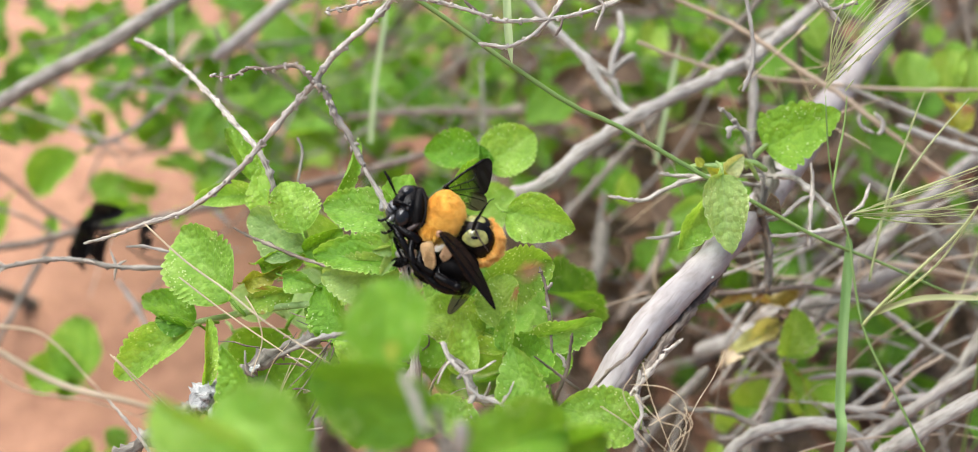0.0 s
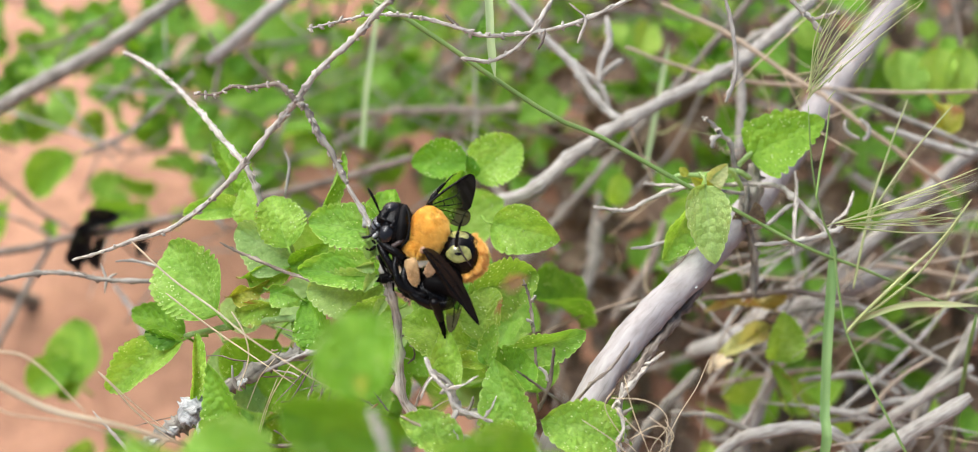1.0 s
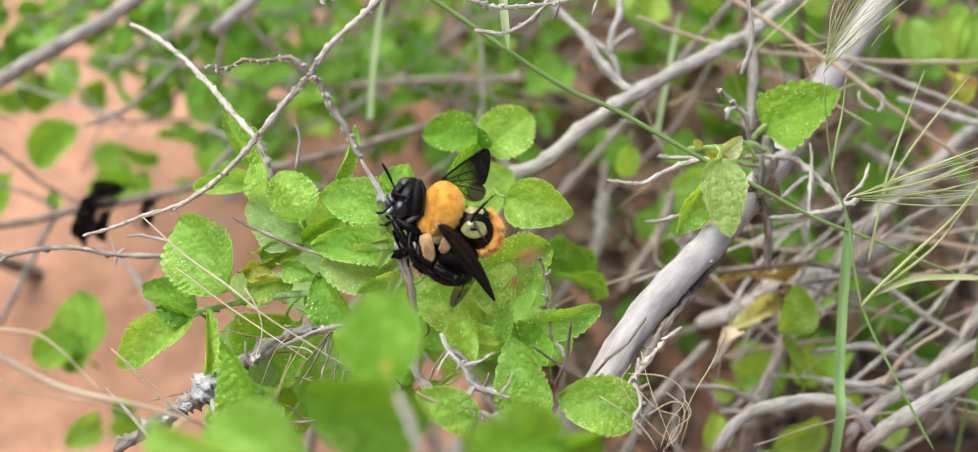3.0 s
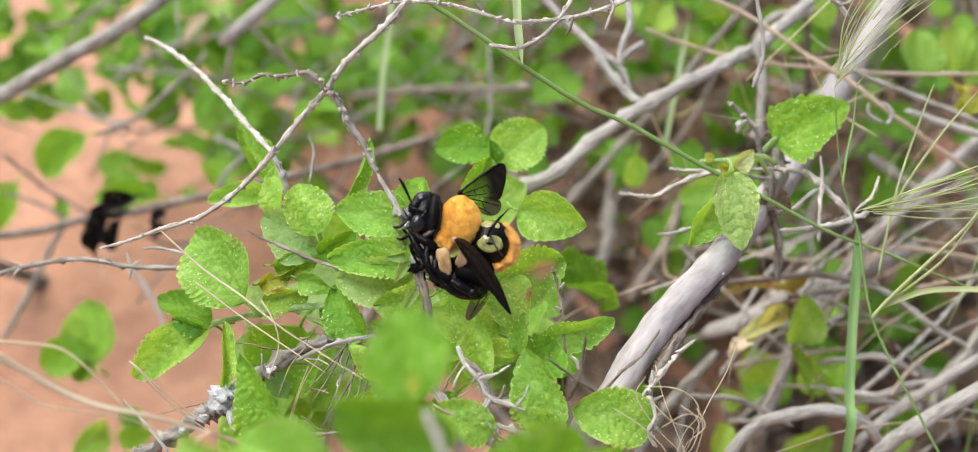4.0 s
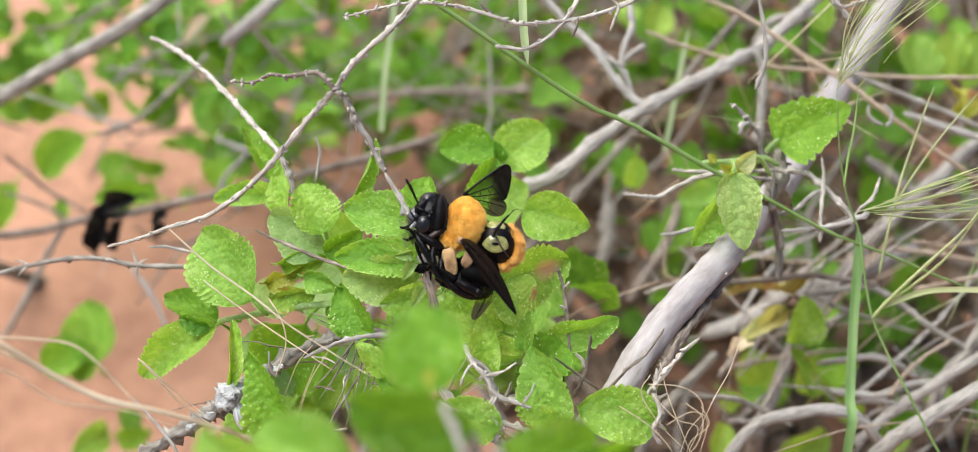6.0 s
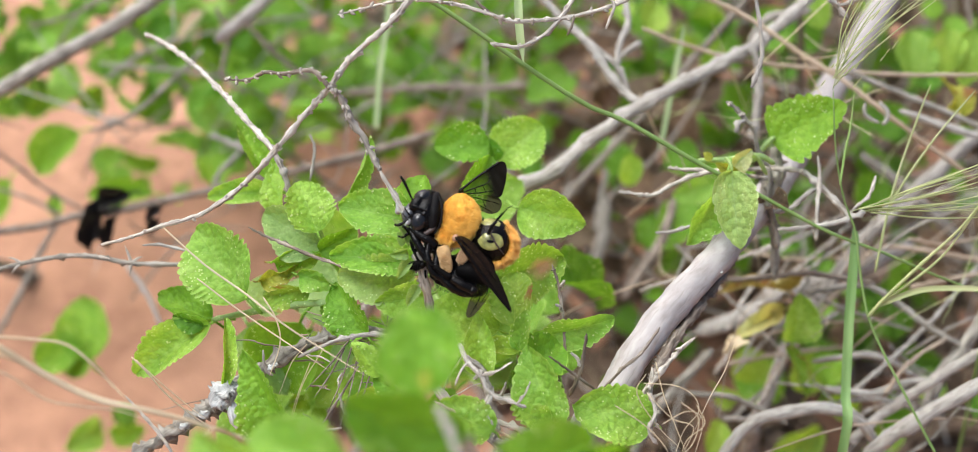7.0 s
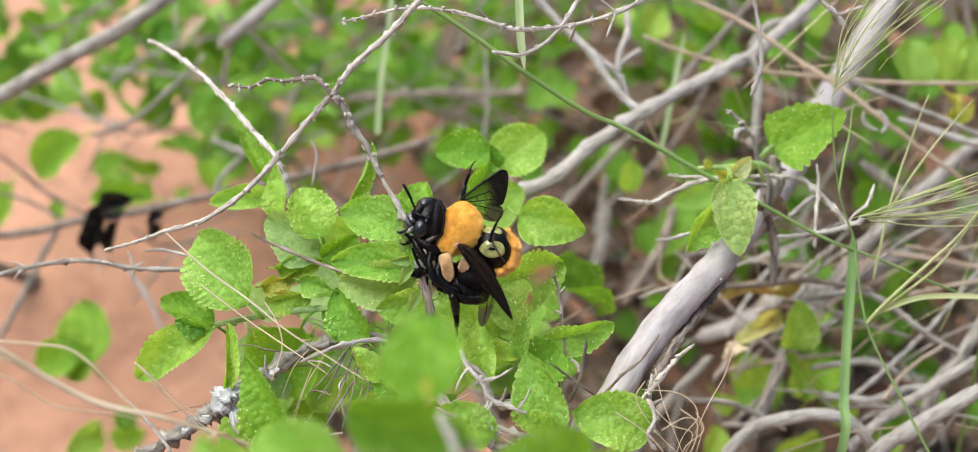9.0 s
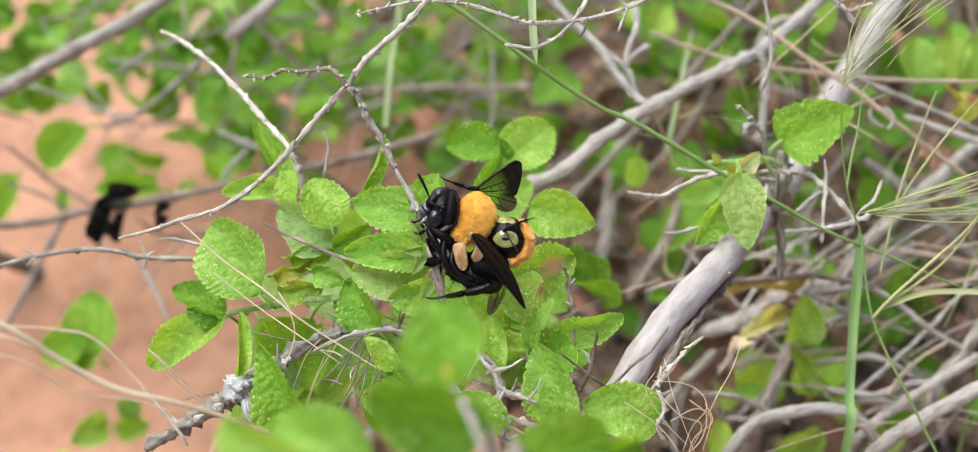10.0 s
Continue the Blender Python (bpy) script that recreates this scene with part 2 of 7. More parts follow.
SOIL = soil_material()
BLACK = shell("black_cuticle", (0.0035, 0.0028, 0.0026), 0.27, 0.15, relief=0.00012)
BLACK_DULL = shell("black_pile", (0.003, 0.0025, 0.0024), 0.6, 0.06, 5000, 0.0001)
EYE_BLACK = shell("eye_facets", (0.010, 0.010, 0.011), 0.24, 0.42, 9000, 0.00003)
CHEEK = shell("grey_black_pile", (0.008, 0.0075, 0.0075), 0.6, 0.12, 6000, 0.00012)
COLLAR = shell("brown_cuticle", (0.060, 0.040, 0.034), 0.42, 0.35)
GREEN_SPOT = shell("green_cream_cuticle", (0.44, 0.44, 0.125), 0.26, 0.5, 2600, 0.00004, coat=0.3, dark=0.30)
TAN = shell("tan_pile", (0.50, 0.32, 0.14), 0.7, 0.3, 5200, 0.0002)
ROSE_TAN = shell("rosy_tan_pile", (0.40, 0.25, 0.13), 0.65, 0.3, 5200, 0.0002)
AMBER = shell("amber_skin", (0.75, 0.36, 0.03), 0.6, 0.3, 5200, 0.0002)
ROSE = shell("wing_root", (0.40, 0.22, 0.12), 0.45)
FACE = shell("grey_face", (0.075, 0.078, 0.085), 0.36, 0.5, 1600, 0.0001, coat=0.15)
FACE_PALE = shell("pale_face", (0.62, 0.62, 0.60), 0.4, 0.5)
FUR = hair("golden_fur", (0.74, 0.34, 0.018), (0.95, 0.55, 0.060), (1.0, 0.72, 0.18))
FUR_TAIL = hair("tail_fur", (0.34, 0.12, 0.010), (0.96, 0.52, 0.075), (1.0, 0.72, 0.24))
FUR_BLACK = hair("black_fur", (0.003, 0.003, 0.003), (0.006, 0.0055, 0.0055), (0.014, 0.013, 0.013))
FUR_TAN = hair("tan_fur", (0.42, 0.26, 0.10), (0.66, 0.45, 0.21), (0.80, 0.60, 0.34))
FUR_ROSE = hair("rosy_fur", (0.28, 0.17, 0.08), (0.48, 0.32, 0.17), (0.62, 0.44, 0.26))
WING = membrane("smoky_wing", (0.022, 0.020, 0.008), (0.005, 0.0035, 0.0025), 0.72)
WING_CLEAR = membrane("clear_wing", (0.06, 0.07, 0.02), (0.05, 0.05, 0.02), 0.85)
WING_DARK = membrane("folded_wing", (0.014, 0.008, 0.005), (0.006, 0.004, 0.0035), 0.08)


# ---- building helpers ----
def mesh_of(name, verts, faces, mat, uvs=None, smooth=True):
    me = bpy.data.meshes.new(name)
    me.from_pydata([tuple(v) for v in verts], [], faces)
    if uvs is not None:
        layer = me.uv_layers.new(name="UVMap")
        loops = np.empty(len(me.loops), dtype=np.int32)
        me.loops.foreach_get("vertex_index", loops)
        layer.data.foreach_set("uv", np.asarray(uvs, dtype=np.float32)[loops].ravel())
    me.materials.append(mat)
    if smooth:
        me.polygons.foreach_set("use_smooth", [True] * len(me.polygons))
    me.update()
    return me


def part(name, me, parent, label="", m=None):
    """Links a mesh as one part under a thing or a part. Its place is in the parent's space."""
    ob = new(name, me)
    ob.parent = parent
    if m is not None:
        ob.matrix_basis = m
    return tagged(ob, label)


def thing(name, at, label, category, group="", kind=""):
    ob = new(name)
    ob.location = at
    ob.empty_display_size = 0.01
    return tagged(ob, label, category, group, kind)


def spline(points, count):
    """Catmull-Rom through the points."""
    p = np.array(points, dtype=float)
    p = np.vstack([2 * p[0] - p[1], p, 2 * p[-1] - p[-2]])
    out = []
    for s in np.linspace(0, len(p) - 3, count):
        i = min(int(s), len(p) - 4)
        t = s - i
        a, b, c, d = p[i:i + 4]
        out.append(0.5 * (2 * b + (c - a) * t + (2 * a - 5 * b + 4 * c - d) * t * t + (3 * b - a - 3 * c + d) * t ** 3))
    return np.array(out)


def tube_data(points, radii, sides=8, count=0, rough=0.0, knots=0.0, seed=0, flat=1.0, wander=0.0, nubs=0.0):
    """Vertices, faces and UV of a stem with uneven thickness, swollen nodes and rounded ends."""
    rng = np.random.default_rng(seed)
    length = np.linalg.norm(np.diff(np.array(points, dtype=float), axis=0), axis=1).sum()
    rmax = max(radii)
    count = count or int(min(200, max(8, length / max(rmax * 1.3, 0.0009))))
    c = spline(points, count)
    t = np.gradient(c, axis=0)
    t /= np.linalg.norm(t, axis=1)[:, None] + 1e-12
    u = np.cross(t[0], (0.31, 0.87, 0.21))
    u /= np.linalg.norm(u)
    r = np.interp(np.linspace(0, 1, count), np.linspace(0, 1, len(radii)), radii)
    if knots:
        pos = np.cumsum(rng.uniform(0.7, 1.3, 400)) * knots
        s = np.linspace(0, length, count)
        for q in pos[pos < length]:
            r = r * (1 + 0.30 * np.exp(-((s - q) / (rmax * 1.3)) ** 2))
    if wander:
        drift = np.cumsum(rng.normal(0, wander * rmax, (count, 3)), axis=0)
        c = c + drift - np.linspace(0, 1, count)[:, None] * drift[-1]
    verts, uvs = [], []
    run = 0.0
    lump = rng.uniform(0, 50, 3)
    for i in range(count):
        u = u - t[i] * u.dot(t[i])
        u /= np.linalg.norm(u)
        v = np.cross(t[i], u)
        if i:
            run += np.linalg.norm(c[i] - c[i - 1])
        end = 0.55 if i in (0, count - 1) else 1.0
        for k in range(sides):
            a = 2 * math.pi * k / sides
            q = 1.0
            if rough:
                q += rough * noise.noise(Vector(c[i] / (rmax * 1.6)) + Vector(lump) + Vector((math.cos(a), math.sin(a), 0)) * 1.1)
            if nubs and rng.random() < nubs:
                q += rng.uniform(0.3, 1.1)
            verts.append(c[i] + (u * math.cos(a) + v * math.sin(a) * flat) * r[i] * end * q)
            uvs.append((run, (a if a < math.pi else 2 * math.pi - a) * rmax))
    faces = [(i * sides + k, i * sides + (k + 1) % sides, (i + 1) * sides + (k + 1) % sides, (i + 1) * sides + k)
             for i in range(count - 1) for k in range(sides)]
    faces += [tuple(range(sides))[::-1], tuple(range((count - 1) * sides, count * sides))]
    return verts, faces, uvs


def join_data(pieces):
    V, F, U = [], [], []
    for v, f, u in pieces:
        n = len(V)
        V.extend(v), U.extend(u)
        F.extend(tuple(i + n for i in q) for q in f)
    return V, F, U


SEED_RUN = [100]


def stem(parent, points, radii, mat, name="twig", label="", **more):
    """A twig, branch or stalk as a part of its plant."""
    SEED_RUN[0] += 1
    if not isinstance(radii, (list, tuple)):
        radii = (radii, radii)
    k = {"twig": 0.74, "branch": 0.80, "strand": 0.5, "culm": 1.05, "thorn": 0.8}.get(name, 1.0)
    radii = [r * k for r in radii]
    o = Vector(parent.location)
    pts = [tuple(Vector(p) - o) for p in points]
    if name == "twig":
        more.setdefault("nubs", 0.06)
    v, f, u = tube_data(pts, radii, seed=SEED_RUN[0], **more)
    return part(name, mesh_of(name, v, f, mat, u), parent, label)


def buds(parent, points, size, mat, every, seed, name="bud", top=14):
    """Small scale-like buds in pairs along a twig, each a part of its own."""
    rng = np.random.default_rng(seed)
    o = np.array(parent.location)
    length = np.linalg.norm(np.diff(np.array(points), axis=0), axis=1).sum()
    count = min(top, max(2, int(length / every)))
    c = spline(points, count * 3)
    for i in range(count):
        q = c[i * 3 + 1]
        d = c[min(i * 3 + 2, len(c) - 1)] - q
        d /= np.linalg.norm(d) + 1e-9
        for s in range(rng.integers(1, 4)):
            w = rng.normal(size=3)
            w -= d * w.dot(d)
            w = w / np.linalg.norm(w) + d * rng.uniform(-0.5, 0.9)
            l = size * rng.uniform(0.35, 1.0)
            v, f, u = tube_data([q - o, q - o + w * l * 0.5, q - o + w * l + d * l * 0.3], (size * 0.30, size * 0.36, size * 0.10), 5, 5, seed=int(rng.integers(1e6)))
            part(name, mesh_of(name, v, f, mat, u), parent)


def leaf_data(length, width, seed, teeth=9, fine=True, cup=0.12, bend=0.18, fold=0.10, wave=0.05, petiole=0.2, blunt=0.5, bulge=0.026, notch=0.10, delta=False, oval=False):
    """A blunt-toothed, quilted leaf in its own space: base at 0, tip along +Y, upper face +Z."""
    rng = np.random.default_rng(seed)
    nu, nv = (max(40, teeth * 7), 12) if fine else (12, 4)
    ph, skew = rng.uniform(0, 6.28, 6), rng.uniform(-0.12, 0.12)
    verts, uvs = [], []
    for i in range(nu + 1):
        u = i / nu
        wide = 0.36 + 0.10 * blunt
        if u < wide:
            half = 0.5 * width * max(0.0, 1 - (1 - u / wide) ** 2.2) ** 0.55
        else:
            half = 0.5 * width * max(0.0, 1 - ((u - wide) / (1 - wide)) ** (1.7 + 0.5 * blunt)) ** (0.86 - 0.26 * blunt)
        if oval:
            half = 0.5 * width * max(0.0, 1 - (2 * u - 1) ** 2) ** 0.5 * (1.06 - 0.12 * u)
        if delta:
            half = 0.5 * width * min(1.0, (u / 0.12) ** 0.4) * max(0.0, 1 - u ** 2.1) ** 0.82
        for j in range(nv + 1):
            v = 2 * j / nv - 1
            edge = abs(v) ** 3
            tooth = abs(math.sin(math.pi * teeth * (u + 0.02 * math.sin(ph[0] + 9 * u)))) ** 0.7
            out = 1 + edge * 1.05 * notch * (0.65 + 0.5 * math.sin(ph[4] + 13 * u + 2 * v)) * (tooth - 0.6) * (1.6 if fine else 0.0)
            x = v * half * out * (1 + 0.05 * math.sin(ph[1] + 5 * u) * np.sign(v)) + skew * width * u * (1 - u)
            y = length * (u + edge * 0.012 * (tooth - 0.4) * (0.3 + u))
            z = length * (cup * v * v * half / (0.5 * width + 1e-9) - bend * u * u + fold * abs(v) * half / (0.5 * width + 1e-9))
            z += length * wave * math.sin(ph[2] + 6 * u + 1.5 * v) * abs(v) + length * wave * 0.6 * math.sin(ph[3] + 11 * u) * v * v
            lat = (u - 0.31 * abs(v)) * 7.0 + 0.5
            z += length * 0.014 * edge * (tooth - 0.5) * (1 if fine else 0)
            z += length * bulge * (abs(math.sin(math.pi * lat)) - 0.5) * (1 - edge) * min(1, abs(v) * 4) * (1 if fine else 0)
            verts.append((x, y, z))
            uvs.append((u, 0.5 + 0.5 * v))
    n = nv + 1
    faces = [(i * n + j, i * n + j + 1, (i + 1) * n + j + 1, (i + 1) * n + j) for i in range(nu) for j in range(nv)]
    if petiole:
        stalk = tube_data([(0, length * 0.02, 0), (0, -petiole * length * 0.5, -0.02 * length), (rng.uniform(-0.08, 0.08) * length, -petiole * length, -0.12 * length)],
                          (length * 0.022, length * 0.02, length * 0.026), 6 if fine else 4, 6)
        stalk = (stalk[0], stalk[1], [(0.1, 0.5)] * len(stalk[0]))
        return join_data([(verts, faces, uvs), stalk])
    return verts, faces, uvs


VIEW_UP = Vector((0, math.sin(radians(40.0)), math.cos(radians(40.0))))
TOWARD = Vector((0, -math.cos(radians(40.0)), math.sin(radians(40.0))))


def leaf_pose(base, tip, tilt=0.0):
    """Base, tip and how far the upper face is turned about the midrib (degrees)."""
    y = (Vector(tip) - Vector(base)).normalized()
    z = (TOWARD - y * TOWARD.dot(y)).normalized()
    x = y.cross(z)
    m = Matrix((x, y, z)).transposed().to_4x4()
    return Matrix.Translation(base) @ m @ pose(0, 0, 0, 0, tilt, 0)


def leaf(parent, base, tip, width, mat=None, tilt=0.0, label="", **more):
    SEED_RUN[0] += 1
    length = (Vector(tip) - Vector(base)).length
    v, f, u = leaf_data(length, width, SEED_RUN[0], **more)
    m = leaf_pose(Vector(base) - Vector(parent.location), Vector(tip) - Vector(parent.location), tilt)
    return part("leaf", mesh_of("leaf", v, f, mat or LEAF, u), parent, label, m)


# ---- ground: one sheet of red soil to the horizon ----
def ground():
    axis = np.concatenate([-np.geomspace(60, 1.3, 12), np.linspace(-1.2, 1.2, 90), np.geomspace(1.3, 60, 12)])
    n = len(axis)
    verts = []
    for y in axis:
        for x in axis:
            near = max(0.0, 1 - max(abs(x), abs(y)) / 1.2)
            h = 0.012 * noise.noise(Vector((x * 5, y * 5, 1))) + 0.006 * noise.noise(Vector((x * 17, y * 17, 4)))
            verts.append((x, y, h * min(1, near * 4)))
    faces = [(i * n + j, i * n + j + 1, (i + 1) * n + j + 1, (i + 1) * n + j) for i in range(n - 1) for j in range(n - 1)]
    tagged(new("ground", mesh_of("ground", verts, faces, SOIL)), "bare orange-red sandy soil under the shrubs", "soil", kind="structure")


ground()


# ---- the leafy shrub that carries the bee ----
shrub = thing("leafy_shrub", (-0.03, 0.03, 0.0), "living shrub with toothed bright green leaves and pale bark", "shrub")
stem(shrub, [(0.1870, 0.3197, 0.1902), (0.1595, 0.2567, 0.2122), (0.1277, 0.1879, 0.2305), (0.0999, 0.1225, 0.2542), (0.0751, 0.0667, 0.2702), (0.0582, 0.0344, 0.2785), (0.0473, 0.0160, 0.2825), (0.0385, 0.0040, 0.2811), (0.0312, -0.0061, 0.2770), (0.0266, -0.0126, 0.2729), (0.0223, -0.0165, 0.2671), (0.0192, -0.0181, 0.2584)] + [(-0.002, 0.0, 0.14), (-0.03, 0.03, -0.01)],
     (0.0050, 0.0047, 0.0039, 0.0035, 0.0037, 0.0043, 0.0046), BARK_TRUNK, "trunk", "thick pale lilac-grey trunk with dark cracked underside", sides=24, count=120, rough=0.16, wander=0.03)
# dark brown strip: torn bark, with the shade under the trunk painted in
stem(shrub, [(0.0579, 0.0258, 0.2788), (0.0503, 0.0147, 0.2781), (0.0434, 0.0037, 0.2790), (0.0377, -0.0057, 0.2786), (0.0334, -0.0125, 0.2768)], (0.0004, 0.0009, 0.0011, 0.0010, 0.0005), BARK_BROWN, "bark_strip", "dark torn bark and painted shade along the trunk", rough=0.9, sides=12, count=120, nubs=0.10)
# scraps of lichen along the torn bark
for q, k in (((0.0429, 0.0055, 0.2812), 0.8), ((0.0451, 0.0075, 0.282), 0.55), ((0.052, 0.016, 0.2827), 0.5)):
    stem(shrub, [tuple(Vector(q) + Vector((-0.0006, 0, -0.0007))), q, tuple(Vector(q) + Vector((0.0007, 0, 0.0006)))], (0.0002, 0.0007 * k, 0.0002), LICHEN, "lichen_crust", rough=1.2, count=14, sides=9)
BEE_TWIG = [(-0.0578, 0.0273, 0.3287), (-0.0525, 0.0246, 0.3302), (-0.0479, 0.0230, 0.3332), (-0.0435, 0.0205, 0.3345), (-0.0379, 0.0187, 0.3365), (-0.0352, 0.0167, 0.3358), (-0.0336, 0.0157, 0.3339), (-0.0317, 0.0154, 0.3325), (-0.0297, 0.0136, 0.3283), (-0.0266, 0.0114, 0.3235), (-0.0236, 0.0069, 0.3195), (-0.0192, 0.0013, 0.3141), (-0.0172, -0.0027, 0.3107), (-0.0156, -0.0063, 0.3078), (-0.0144, -0.0086, 0.3030), (-0.0135, -0.0093, 0.2966), (-0.0134, -0.0118, 0.2880), (-0.0125, -0.0154, 0.2782), (-0.0045, -0.0181, 0.2693)]
stem(shrub, BEE_TWIG[:7], (0.00026, 0.00053, 0.00066), BARK_BROWN, knots=0.004, rough=0.3)
stem(shrub, BEE_TWIG[6:11], (0.00064, 0.00071, 0.00064), BARK_GREY, knots=0.003, rough=0.7, nubs=0.16, label="thin speckled brown budded twig")
stem(shrub, BEE_TWIG[10:], (0.00058, 0.00077, 0.00116, 0.00117, 0.00130), BARK_TWIG, knots=0.006, rough=0.3, sides=10, label="pale grey twig that the bee clings to")
stem(shrub, [BEE_TWIG[18]] + [(0.0010, -0.0207, 0.2662), (0.0092, -0.0236, 0.2612)] + [(-0.012, 0.004, 0.16)], (0.00132, 0.00192, 0.00274), BARK_GREY, rough=0.3)
buds(shrub, BEE_TWIG[:7], 0.0012, BARK_TWIG, 0.0020, 5, top=20)
buds(shrub, BEE_TWIG[6:11], 0.0013, BARK_TWIG, 0.0016, 6, top=24)
buds(shrub, BEE_TWIG[11:16], 0.0010, LICHEN, 0.0024, 7)
# pale crust of lichen where the bee holds on
for k, (q, l) in enumerate(zip(BEE_TWIG[11:15], (0.0024, 0.0020, 0.0016, 0.0018))):
    stem(shrub, [tuple(Vector(q) + Vector((-0.0008, 0.0004, 0.0012))), tuple(Vector(q) + Vector((-0.0004, 0.0002, -0.0004))), tuple(Vector(q) + Vector((0.0002, 0.0006, -0.0018)))], (0.0002, l * 0.5, 0.0002), LICHEN, "lichen_crust", rough=0.9, count=10, sides=9)
# the lichened side branch low on the soil side
LOW = [(-0.0826, -0.0136, 0.2532), (-0.0709, -0.0119, 0.2615), (-0.0618, -0.0103, 0.2681), (-0.0522, -0.0051, 0.2727), (-0.0444, 0.0008, 0.2735), (-0.0364, 0.0058, 0.2731), (-0.0281, 0.0091, 0.2709), (-0.0146, -0.0002, 0.2721)]
stem(shrub, LOW, (0.00156, 0.00181, 0.00137, 0.00096), BARK_GREY, "branch", "grey rough branch with lichen", sides=12, rough=0.9, knots=0.008, count=120, nubs=0.12)
stem(shrub, [(-0.0616, -0.0137, 0.2702), (-0.0587, -0.0126, 0.2731), (-0.0561, -0.0106, 0.2739)], (0.00096, 0.00233, 0.00082), LICHEN, "lichen_crust", "pale blue-grey lichen tuft", rough=1.2, count=26, sides=16, nubs=0.2)
stem(shrub, [(-0.0573, -0.0135, 0.2720), (-0.0564, -0.0168, 0.2696), (-0.0550, -0.0178, 0.2667)], (0.00069, 0.00137, 0.00055), LICHEN, "lichen_crust", rough=1.2, count=14, sides=10)
for pts, r, mat in (
        ([(-0.0408, -0.0172, 0.2893), (-0.0340, -0.0168, 0.2929), (-0.0289, -0.0158, 0.2941), (-0.0236, -0.0141, 0.2930), (-0.0189, -0.0125, 0.2886)], 0.00065, BARK_PALE),
        ([(-0.0062, -0.0197, 0.2924), (-0.0024, -0.0208, 0.2895), (-0.0011, -0.0226, 0.2842), (0.0048, -0.0225, 0.2812), (0.0104, -0.0210, 0.2783)], 0.00104, BARK_TWIG),
        ([(-0.0062, -0.0273, 0.2833), (0.0009, -0.0266, 0.2794), (0.0074, -0.0262, 0.2767), (0.0148, -0.0234, 0.2754)], 0.00078, BARK_TWIG),
        ([(-0.0117, -0.0304, 0.2905), (-0.0042, -0.0308, 0.2854), (0.0047, -0.0309, 0.2790)], 0.00045, STRAW),
        ([(0.0128, 0.0094, 0.2913), (0.0144, 0.0055, 0.2882), (0.0151, 0.0008, 0.2841), (0.0157, -0.0052, 0.2785)], 0.00049, BARK_BROWN),
        ([(0.0188, -0.0168, 0.2958), (0.0181, -0.0184, 0.2877), (0.0158, -0.0196, 0.2800)], 0.00052, BARK_BROWN),
        ([(0.0111, -0.0198, 0.2922), (0.0159, -0.0191, 0.2868), (0.0225, -0.0178, 0.2790)], 0.00039, BARK_BROWN),
        ([(0.0351, -0.0088, 0.2897), (0.0313, -0.0136, 0.2871), (0.0273, -0.0157, 0.2846), (0.0226, -0.0169, 0.2785)], 0.00046, BARK_BROWN),
        ([(0.0416, -0.0145, 0.2923), (0.0377, -0.0161, 0.2888), (0.0334, -0.0186, 0.2842), (0.0303, -0.0208, 0.2785), (0.0329, -0.0229, 0.2729)], 0.00065, BARK_TWIG),
        ([(0.0333, -0.0157, 0.2846), (0.0326, -0.0200, 0.2795), (0.0337, -0.0233, 0.2754)], 0.00079, BARK_TWIG),
        ([(-0.0556, 0.0185, 0.2947), (-0.0507, 0.0162, 0.2935), (-0.0454, 0.0134, 0.2932), (-0.0380, 0.0094, 0.2930), (-0.0320, 0.0051, 0.2941)], 0.00049, BARK_BROWN),
        ([(-0.0824, 0.0234, 0.2850), (-0.0776, 0.0234, 0.2850), (-0.0707, 0.0217, 0.2845)], 0.00044, BARK_PALE),
        ([(-0.0501, -0.0078, 0.2819), (-0.0499, -0.0097, 0.2780), (-0.0484, -0.0099, 0.2762)], 0.00048, BARK_PALE),
        ([(-0.0318, -0.0247, 0.2865), (-0.0311, -0.0257, 0.2837), (-0.0308, -0.0254, 0.2810)], 0.00045, BARK_PALE),
        ([(-0.0408, -0.0290, 0.2814), (-0.0371, -0.0290, 0.2798), (-0.0314, -0.0279, 0.2795)], 0.00045, BARK_BROWN),
        ([(-0.0777, -0.0196, 0.2803), (-0.0738, -0.0224, 0.2770), (-0.0705, -0.0243, 0.2732), (-0.0683, -0.0262, 0.2693)], 0.00046, BARK_TWIG)):
    stem(shrub, pts, (r * 0.6, r, r * 0.9), mat, rough=0.6, knots=0.003, wander=0.10)
